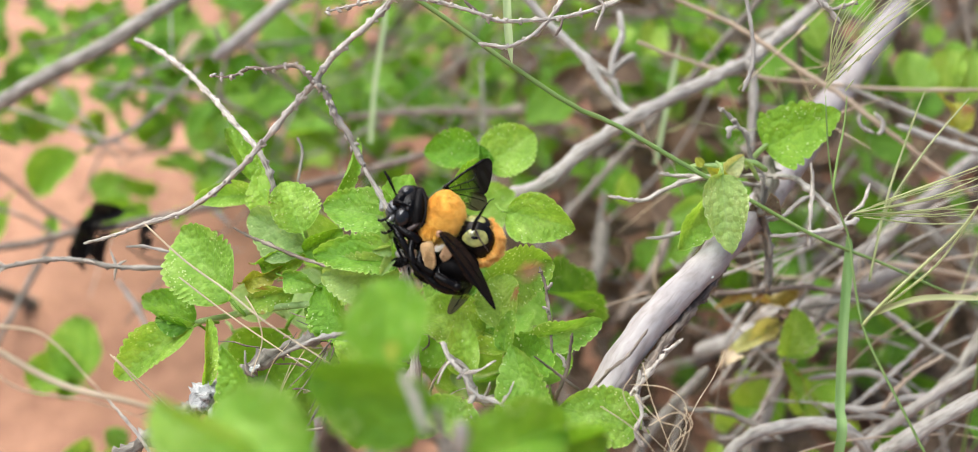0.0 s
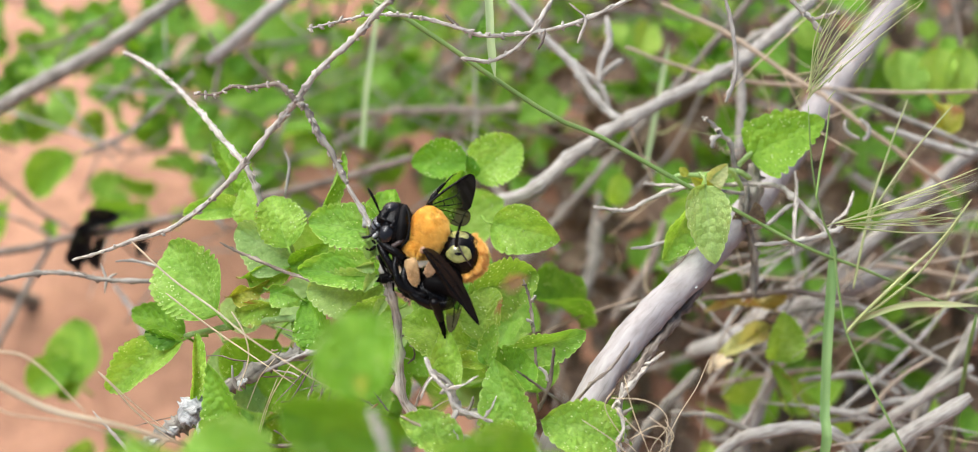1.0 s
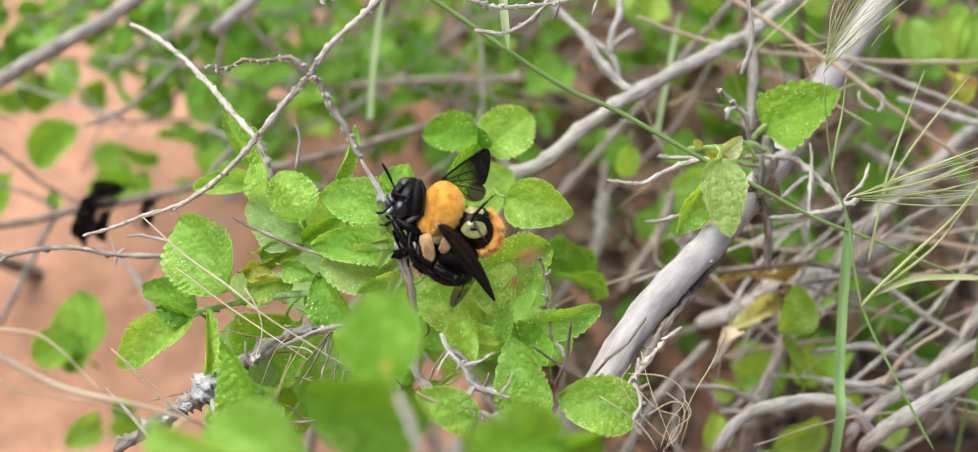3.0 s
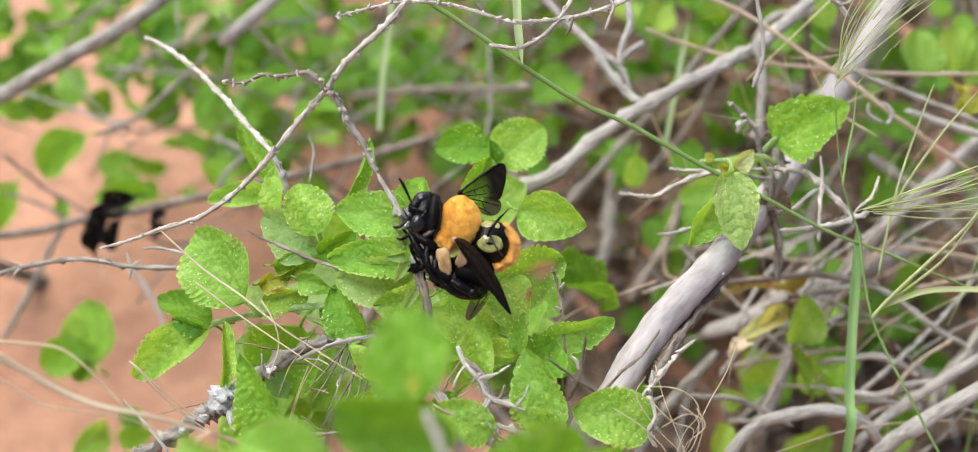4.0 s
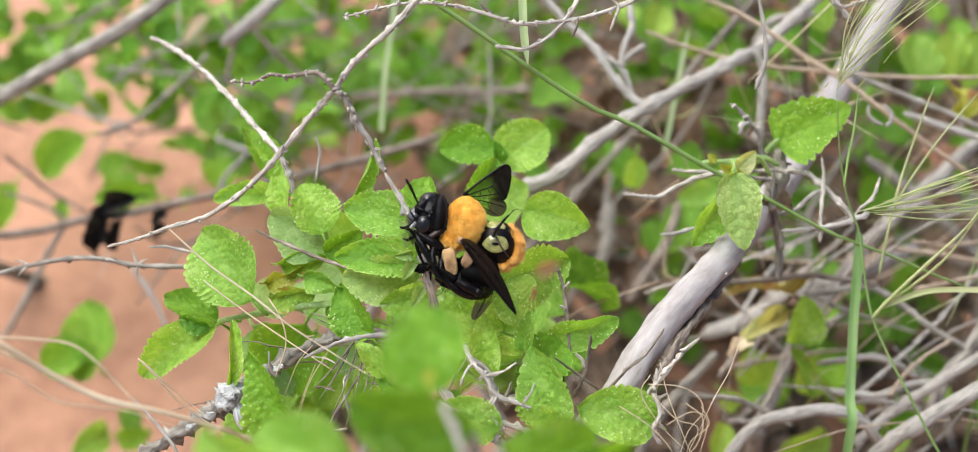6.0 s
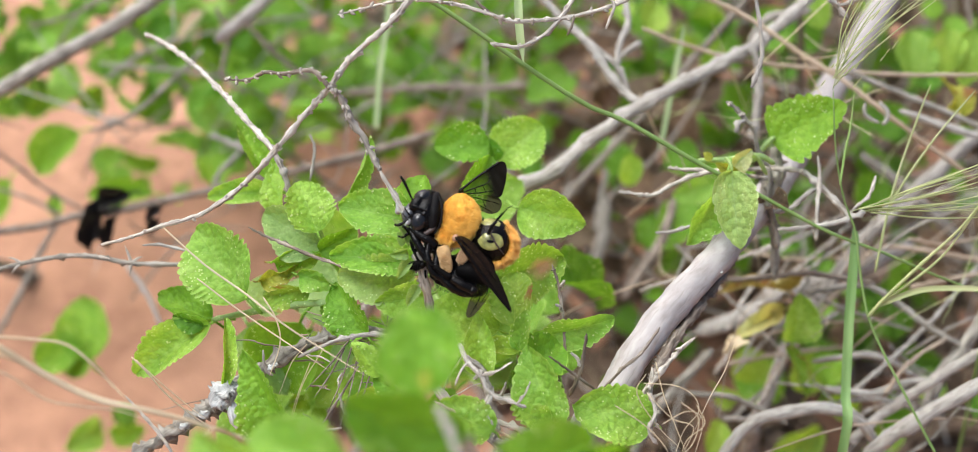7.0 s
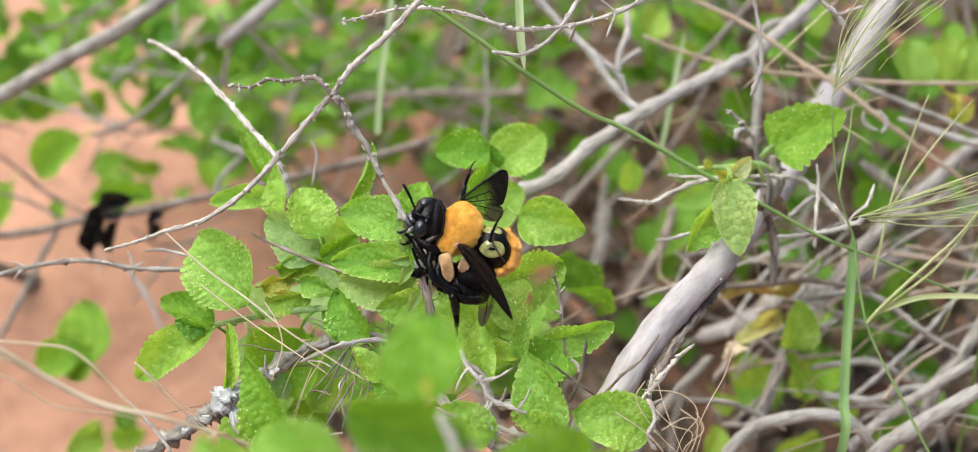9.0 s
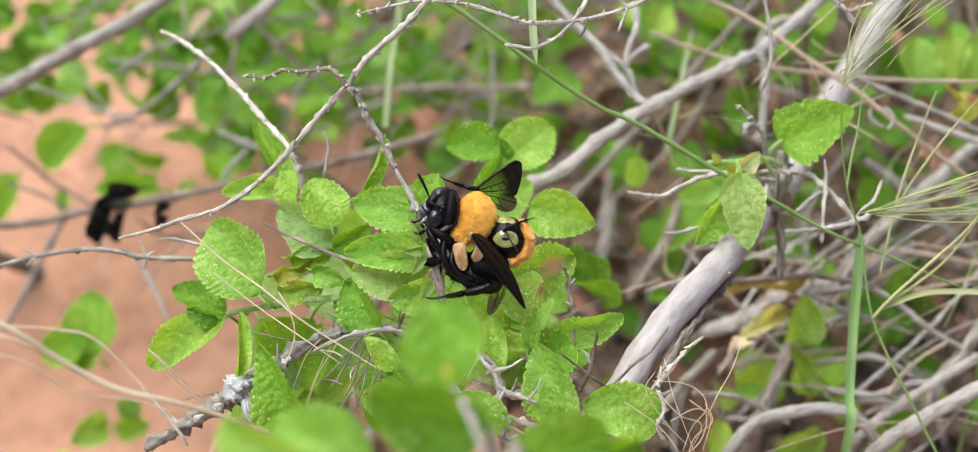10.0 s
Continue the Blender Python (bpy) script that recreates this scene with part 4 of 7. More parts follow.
for pts, r, mat in (
        ([(-0.0040, 0.0435, 0.3384), (-0.0026, 0.0426, 0.3374), (-0.0006, 0.0407, 0.3366)], 0.00048, BARK_BROWN),
        ([(0.0180, 0.0466, 0.3328), (0.0174, 0.0442, 0.3315), (0.0163, 0.0429, 0.3299)], 0.00042, BARK_BROWN),
        ([(0.0234, 0.0513, 0.3368), (0.0270, 0.0502, 0.3339), (0.0263, 0.0482, 0.3315), (0.0253, 0.0464, 0.3294)], 0.00042, BARK_TWIG),
        ([(-0.0445, 0.0482, 0.2991), (-0.0433, 0.0458, 0.2962), (-0.0445, 0.0410, 0.2903)], 0.00046, BARK_PALE),
        ([(0.0599, 0.0635, 0.3326), (0.0611, 0.0607, 0.3292), (0.0623, 0.0560, 0.3236), (0.0626, 0.0518, 0.3185), (0.0618, 0.0494, 0.3157), (0.0603, 0.0471, 0.3130)], 0.00066, BARK_PALE),
        ([(0.0743, 0.0636, 0.3326), (0.0780, 0.0609, 0.3294), (0.0802, 0.0596, 0.3278), (0.0829, 0.0575, 0.3252)], 0.00073, BARK_PALE),
        ([(0.0802, 0.0594, 0.3276), (0.0839, 0.0600, 0.3283), (0.0868, 0.0608, 0.3292)], 0.00051, BARK_TWIG),
        ([(0.0297, 0.0355, 0.2913), (0.0340, 0.0359, 0.2903), (0.0383, 0.0367, 0.2896), (0.0425, 0.0389, 0.2906), (0.0496, 0.0420, 0.2913), (0.0568, 0.0443, 0.2908), (0.0682, 0.0469, 0.2892)], 0.00068, BARK_TWIG),
        ([(0.0423, 0.0447, 0.2913), (0.0453, 0.0444, 0.2910), (0.0515, 0.0443, 0.2908), (0.0587, 0.0454, 0.2890), (0.0700, 0.0492, 0.2841)], 0.00061, BARK_TWIG),
        ([(0.0565, 0.0550, 0.3036), (0.0591, 0.0538, 0.3022), (0.0614, 0.0522, 0.3002), (0.0639, 0.0515, 0.2979), (0.0652, 0.0494, 0.2922), (0.0683, 0.0492, 0.2873)], 0.00077, BARK_GREY),
        ([(0.0614, 0.0522, 0.3002), (0.0592, 0.0506, 0.3000), (0.0589, 0.0493, 0.2984)], 0.00076, BARK_PALE),
        ([(0.0684, 0.0477, 0.2886), (0.0753, 0.0474, 0.2883), (0.0803, 0.0451, 0.2854), (0.0854, 0.0416, 0.2813), (0.0880, 0.0393, 0.2785)], 0.00093, BARK_TWIG),
        ([(0.0803, 0.0449, 0.2852), (0.0766, 0.0428, 0.2843), (0.0733, 0.0408, 0.2819), (0.0689, 0.0401, 0.2811)], 0.00069, BARK_PALE),
        ([(0.0789, 0.0466, 0.2935), (0.0791, 0.0429, 0.2891), (0.0784, 0.0372, 0.2839), (0.0779, 0.0318, 0.2789)], 0.00061, BARK_TWIG),
        ([(0.0686, 0.0337, 0.2812), (0.0754, 0.0339, 0.2815), (0.0838, 0.0349, 0.2826), (0.0898, 0.0363, 0.2843)], 0.00076, BARK_PALE),
        ([(0.0384, 0.0291, 0.2837), (0.0430, 0.0302, 0.2834), (0.0490, 0.0327, 0.2832), (0.0561, 0.0350, 0.2797)], 0.00060, BARK_PALE),
        ([(0.0716, 0.0508, 0.2705), (0.0723, 0.0467, 0.2656), (0.0723, 0.0405, 0.2581)], 0.00129, BARK_GREY),
        ([(0.0688, 0.0493, 0.2874), (0.0677, 0.0446, 0.2818), (0.0701, 0.0420, 0.2755), (0.0713, 0.0396, 0.2696)], 0.00094, BARK_GREY),
        ([(0.0869, 0.0363, 0.2811), (0.0875, 0.0380, 0.2832), (0.0915, 0.0405, 0.2861), (0.0930, 0.0434, 0.2897)], 0.00046, BARK_TWIG),
        ([(0.0987, 0.0780, 0.2874), (0.0984, 0.0765, 0.2856), (0.1002, 0.0752, 0.2839), (0.1024, 0.0746, 0.2833)], 0.00067, BARK_PALE),
        ([(0.1024, 0.0783, 0.2876), (0.1044, 0.0768, 0.2859), (0.1044, 0.0752, 0.2839), (0.1031, 0.0744, 0.2830)], 0.00083, BARK_PALE)):
    stem(dead, pts, (r * 0.7, r, r), mat, rough=0.5, knots=0.004, wander=0.10)
buds(dead, [(0.0687, 0.0459, 0.2896), (0.0749, 0.0458, 0.2895), (0.0798, 0.0435, 0.2867), (0.0849, 0.0401, 0.2825)], 0.0011, BARK_TWIG, 0.004, 24)
buds(dead, [(0.0563, 0.0541, 0.3042), (0.0589, 0.0530, 0.3028), (0.0612, 0.0513, 0.3008), (0.0635, 0.0499, 0.2991)], 0.0012, BARK_TWIG, 0.003, 25)
buds(dead, [(0.0778, 0.0599, 0.3297), (0.0800, 0.0587, 0.3284), (0.0836, 0.0591, 0.3288), (0.0865, 0.0599, 0.3297)], 0.0011, BARK_PALE, 0.002, 26)
BACK = [(0.1052, 0.1524, 0.2829), (0.0902, 0.1364, 0.2794), (0.0767, 0.1221, 0.2778), (0.0674, 0.1148, 0.2770), (0.0575, 0.1077, 0.2762), (0.0460, 0.0994, 0.2742), (0.0367, 0.0938, 0.2722), (0.0260, 0.0871, 0.2673), (0.0153, 0.0792, 0.2625), (0.0048, 0.0784, 0.2570), (-0.0095, 0.0790, 0.2422)] + [(-0.05, 0.12, 0.16), (-0.10, 0.14, -0.01)]
stem(dead, BACK, (0.00229, 0.00242, 0.00236, 0.00247, 0.00282, 0.00335), BARK_PALE, "branch", "long straight pale grey branch", sides=12, rough=0.2, knots=0.03, wander=0.03)
for pts, r in (
        ([(0.0094, 0.1255, 0.2978), (0.0194, 0.1186, 0.2895), (0.0283, 0.1113, 0.2839), (0.0345, 0.1045, 0.2772), (0.0406, 0.0992, 0.2739), (0.0469, 0.0992, 0.2739)], 0.00162),
        ([(0.0386, 0.1008, 0.2743), (0.0371, 0.1042, 0.2785), (0.0345, 0.1077, 0.2811), (0.0283, 0.1117, 0.2843)], 0.00108),
        ([(0.0344, 0.1069, 0.2816), (0.0381, 0.1097, 0.2834), (0.0424, 0.1123, 0.2850)], 0.00126),
        ([(0.0353, 0.1062, 0.2808), (0.0363, 0.1114, 0.2855), (0.0387, 0.1157, 0.2891), (0.0380, 0.1221, 0.2936)], 0.00126),
        ([(0.0757, 0.1176, 0.2802), (0.0775, 0.1137, 0.2756), (0.0772, 0.1066, 0.2671), (0.0763, 0.0996, 0.2587)], 0.00165)):
    stem(dead, pts, (r * 0.85, r, r), BARK_PALE, rough=0.25, knots=0.012)
stem(dead, ARCH[-1:] + [(0.06, 0.02, 0.40), (0.10, 0.16, 0.30), (-0.02, 0.18, 0.10), (-0.10, 0.14, -0.01)], (0.0006, 0.0012, 0.002, 0.003), BARK_GREY, rough=0.3)
stem(dead, TOP[-1:] + [(0.10, 0.10, 0.36), (0.10, 0.16, 0.30)], (0.0006, 0.0012), BARK_GREY, rough=0.3)


# ---- shrubs farther back ----
def random_stems(parent, low, high, count, seed, mats, thick, spread=0.09, tilt=(0.2, 1.0)):
    """Many crossing twigs in a block of space, joined into one part of each colour."""
    rng = np.random.default_rng(seed)
    for mat in mats:
        pieces = []
        for _ in range(count // len(mats)):
            a = np.array([rng.uniform(l, h) for l, h in zip(low, high)])
            d = rng.normal(size=3) * (1, 0.6, 0.8)
            d = d / np.linalg.norm(d) * rng.uniform(0.4, 1.5) * spread
            mid = a + d * 0.5 + rng.normal(size=3) * spread * 0.10
            r = thick * rng.uniform(0.35, 1.0) ** 1.6
            pts = [a - np.array(parent.location), mid - np.array(parent.location), a + d - np.array(parent.location)]
            pieces.append(tube_data(pts, (r, r * 0.8, r * 0.5), 6, 9, rough=0.3, seed=int(rng.integers(1e6))))
        v, f, u = join_data(pieces)
        tagged(part("twig_tangle", mesh_of("twig_tangle", v, f, mat, u), parent), kind="stuff")


LEAF_SHAPES = []
for k in range(10):
    v, f, u = leaf_data(1.0, (0.95, 0.8, 0.7, 0.85, 0.6)[k % 5], 900 + k, teeth=9, fine=False, cup=0.1, bend=0.25, wave=0.06, petiole=0.25, blunt=(0.9, 0.5)[k % 2])
    LEAF_SHAPES.append((v, f, u))
LEAF_MESHES = {}


def scatter(parent, centre, size, count, seed, mats, length=0.018, lie=0.55):
    """Leaves of the shrub in a loose cloud, each a part on a shared mesh. size: half extents across, away and up."""
    rng = np.random.default_rng(seed)
    o = np.array(parent.location)
    away = -np.array(TOWARD)
    for _ in range(count):
        while True:
            q = rng.uniform(-1, 1, 3)
            if np.abs(q).max() < 0.7 + 0.3 * rng.random():
                break
        c = np.array(centre) + np.array((1, 0, 0)) * q[0] * size[0] + away * q[1] * size[1] + np.array(VIEW_UP) * q[2] * size[2]
        if c[2] < 0.01:
            c[2] = 0.01 + rng.uniform(0, 0.02)
        k, mat = int(rng.integers(10)), mats[int(rng.integers(len(mats)))]
        if (k, mat.name) not in LEAF_MESHES:
            v, f, u = LEAF_SHAPES[k]
            LEAF_MESHES[k, mat.name] = mesh_of("leaf", np.array(v) * 0.018, f, mat, u)
        n = np.array((0, -0.35, 0.94)) * lie + rng.normal(size=3) * (1 - lie) * 0.9 + np.array(TOWARD) * 0.35
        z = Vector(n).normalized()
        y = Vector(rng.normal(size=3))
        y = (y - z * y.dot(z)).normalized()
        m = Matrix((y.cross(z), y, z)).transposed().to_4x4()
        s = length / 0.018 * rng.uniform(0.6, 1.25)
        part("leaf", LEAF_MESHES[k, mat.name], parent, m=Matrix.Translation(c - o) @ m @ Matrix.Scale(s, 4))


left = thing("background_shrub", (-0.25, 0.33, 0.0), "half-bare shrub growing out of the red soil", "shrub", "shrubs behind")
stem(left, [(-0.1919, 0.1745, 0.2168), (-0.1765, 0.1754, 0.2257), (-0.1525, 0.1795, 0.2383), (-0.1349, 0.1855, 0.2454), (-0.1195, 0.1922, 0.2533), (-0.1064, 0.2079, 0.2566)] , 0.00330, BARK_GREY, "branch", "slanting weathered grey branch", sides=12, rough=0.2)
stem(left, [(-0.1919, 0.1745, 0.2168), (-0.2098, 0.1723, 0.1987)] + [(-0.27, 0.25, 0.10), (-0.25, 0.33, -0.01)], (0.0034, 0.004, 0.005), BARK_GREY, "branch", rough=0.2)
stem(left, [(-0.1039, 0.2085, 0.2260), (-0.0922, 0.2146, 0.2332), (-0.0816, 0.2206, 0.2405), (-0.0701, 0.2364, 0.2437)], 0.00329, BARK_PALE, "branch", rough=0.2)
stem(left, [(-0.1868, 0.1547, 0.1775), (-0.1684, 0.1562, 0.1792), (-0.1529, 0.1546, 0.1851), (-0.1355, 0.1523, 0.1900), (-0.1108, 0.1557, 0.1940), (-0.0883, 0.1589, 0.1978), (-0.0534, 0.1725, 0.1983), (-0.0216, 0.1866, 0.1995)], 0.00180, BARK_BROWN, "branch", "thin brown branch", rough=0.3)
stem(left, [(-0.1325, 0.0372, 0.2628), (-0.1242, 0.0345, 0.2673), (-0.1172, 0.0341, 0.2699), (-0.1057, 0.0338, 0.2726), (-0.0976, 0.0329, 0.2730), (-0.0888, 0.0312, 0.2725), (-0.0741, 0.0279, 0.2748), (-0.0647, 0.0236, 0.2774)], 0.00077, BARK_GREY, "twig", "thorny grey twig", rough=0.3, knots=0.01)
for a, b in (((-0.1172, 0.0341, 0.2699), (-0.1200, 0.0323, 0.2677)), ((-0.1172, 0.0341, 0.2699), (-0.1206, 0.0350, 0.2711)), ((-0.0888, 0.0312, 0.2725), (-0.0905, 0.0339, 0.2758)), ((-0.0888, 0.0312, 0.2725), (-0.0893, 0.0290, 0.2699)), ((-0.0888, 0.0312, 0.2725), (-0.0862, 0.0322, 0.2737)), ((-0.1057, 0.0338, 0.2726), (-0.1025, 0.0329, 0.2730)), ((-0.0976, 0.0329, 0.2730), (-0.0939, 0.0317, 0.2732))):
    stem(left, [a, tuple((Vector(a) + Vector(b)) / 2 + Vector((0, 0, 0.0004))), b], (0.0005, 0.0004, 0.00012), BARK_TWIG, "thorn")
for pts, r, mat in (
        ([(-0.1909, 0.2505, 0.2076), (-0.1780, 0.2521, 0.2095), (-0.1652, 0.2555, 0.2135), (-0.1523, 0.2604, 0.2195)], 0.00113, BARK_BROWN),
        ([(-0.1947, 0.1992, 0.1818), (-0.1870, 0.1991, 0.1727), (-0.1790, 0.1985, 0.1630), (-0.1633, 0.1968, 0.1521)], 0.00110, BARK_BROWN),
        ([(-0.1992, 0.1988, 0.1635), (-0.1866, 0.1964, 0.1605), (-0.1740, 0.1920, 0.1553)], 0.00110, BARK_BROWN),
        ([(-0.1508, 0.1856, 0.2009), (-0.1344, 0.1901, 0.2062), (-0.1180, 0.1992, 0.2171), (-0.1087, 0.2053, 0.2242)], 0.00123, BARK_GREY),
        ([(-0.1991, 0.1609, 0.1181), (-0.1890, 0.1730, 0.1326), (-0.1815, 0.1827, 0.1441), (-0.1740, 0.1908, 0.1538)], 0.00176, BARK_GREY),
        ([(-0.1314, 0.1371, 0.1783), (-0.1235, 0.1299, 0.1696), (-0.1179, 0.1214, 0.1594)], 0.00118, BARK_PALE),
        ([(-0.1063, 0.1850, 0.2000), (-0.0945, 0.1820, 0.1963), (-0.0828, 0.1805, 0.1946)], 0.00144, BARK_PALE),
        ([(-0.0945, 0.1812, 0.1954), (-0.1039, 0.1737, 0.1865), (-0.0968, 0.1678, 0.1792)], 0.00144, BARK_PALE),
        ([(-0.1089, 0.2357, 0.2252), (-0.1040, 0.2278, 0.2158), (-0.1059, 0.2184, 0.2044), (-0.0966, 0.2137, 0.1988)], 0.00129, BARK_BROWN),
        ([(-0.0966, 0.2310, 0.2196), (-0.0844, 0.2232, 0.2101), (-0.0721, 0.2169, 0.2026)], 0.00151, BARK_BROWN),
        ([(-0.2650, 0.2511, -0.0405), (-0.2382, 0.2508, -0.0409), (-0.2114, 0.2492, -0.0431), (-0.1779, 0.2514, -0.0405)], 0.00235, BARK_BROWN),
        ([(-0.0650, 0.2707, 0.1602), (-0.0259, 0.2726, 0.1623), (0.0076, 0.2726, 0.1623), (0.0383, 0.2764, 0.1666)], 0.00245, BARK_BROWN)):
    stem(left, pts, (r * 0.8, r, r * 0.8), mat, rough=0.3)
for a, b, w, mat in (
        ((-0.1846, 0.2593, 0.1470), (-0.2090, 0.2535, 0.1309), 78, LEAF_MID), ((-0.2180, 0.2508, 0.1276), (-0.2279, 0.2372, 0.1114), 60, LEAF_MID),
        ((-0.1544, 0.1400, 0.1257), (-0.1622, 0.1603, 0.1407), 78, LEAF_MID), ((-0.1585, 0.1439, 0.1304), (-0.1787, 0.1409, 0.1231), 62, LEAF_MID), ((-0.1582, 0.1433, 0.1258), (-0.1645, 0.1361, 0.1212), 50, LEAF_DARK),
        ((-0.1886, 0.2216, 0.1300), (-0.1895, 0.2276, 0.1372), 26, LEAF_MID), ((-0.1436, 0.2184, 0.1448), (-0.1727, 0.2186, 0.1452), 40, LEAF_MID), ((-0.1199, 0.2571, 0.2098), (-0.1302, 0.2505, 0.2019), 20, STRAW)):
    leaf(left, a, b, w * 0.00025, mat, 10, teeth=9, blunt=0.8)
# charred, shrivelled leaves hanging on the brown branch
for a, b, w in (((-0.1306, 0.1562, 0.1947), (-0.1474, 0.1534, 0.1882), 40), ((-0.1396, 0.1530, 0.1909), (-0.1474, 0.1437, 0.1766), 40), ((-0.1355, 0.1508, 0.1883), (-0.1406, 0.1451, 0.1783), 36), ((-0.1426, 0.1552, 0.1920), (-0.1455, 0.1480, 0.1803), 40), ((-0.1193, 0.1531, 0.1909), (-0.1259, 0.1514, 0.1858), 26), ((-0.1202, 0.1502, 0.1874), (-0.1252, 0.1481, 0.1818), 26)):
    leaf(left, a, b, w * 0.00017, LEAF_BLACK, 10, label="blackened shrivelled leaf", teeth=6, wave=0.12, cup=0.25)
green = (LEAF, LEAF_MID, LEAF_DARK, LEAF_DARK, LEAF_MID)


def far_stems(parent, centre, spread, count, seed, mat):
    """Slim stems that rise from the foot of a far shrub and fan out into its leaves."""
    rng = np.random.default_rng(seed)
    foot = np.array(parent.location)
    for _ in range(count):
        tip = np.array(centre) + rng.normal(size=3) * np.array(spread)
        tip[2] = max(tip[2], 0.05)
        mid = foot * 0.5 + tip * 0.5 + rng.normal(size=3) * 0.02 + np.array((0, 0, 0.02))
        stem(parent, [tuple(foot - np.array((0, 0, 0.01))), tuple(mid), tuple(tip)], (0.0034, 0.0024, 0.0012), mat, "branch", rough=0.3)


far_left = thing("background_shrub", (-0.12, 0.50, 0.0), "leafy green shrub far behind on the red soil", "shrub", "shrubs behind")
far_stems(far_left, (-0.10, 0.42, 0.13), (0.09, 0.05, 0.05), 12, 61, BARK_GREY)
far_right = thing("background_shrub", (0.16, 0.36, 0.0), "withered shrub, brown dead leaves standing in for thicket shade among grey stems", "shrub", "shrubs behind")
far_stems(far_right, (0.14, 0.30, 0.12), (0.07, 0.06, 0.05), 12, 62, BARK_BROWN)
scatter(far_left, (-0.0693, 0.4352, 0.0917), (0.13, 0.06, 0.055), 110, 18, green, length=0.020)
random_stems(left, (-0.20, 0.20, 0.08), (0.08, 0.42, 0.32), 150, 44, (BARK_GREY, BARK_BROWN, BARK_PALE), 0.0013, 0.08)
scatter(left, (-0.0623, 0.3559, 0.1239), (0.104, 0.085, 0.049), 150, 1, green, length=0.0165)
scatter(far_left, (-0.2010, 0.3485, 0.1444), (0.070, 0.06, 0.034), 66, 2, green)
scatter(left, (-0.2112, 0.3690, 0.1209), (0.067, 0.061, 0.037), 72, 20, green, length=0.015)
scatter(left, (-0.1601, 0.3024, 0.1129), (0.040, 0.062, 0.027), 20, 3, green)
scatter(left, (-0.1052, 0.2676, 0.1490), (0.027, 0.050, 0.027), 18, 4, green)
scatter(left, (-0.1860, 0.1605, 0.0595), (0.05, 0.04, 0.012), 5, 14, green)

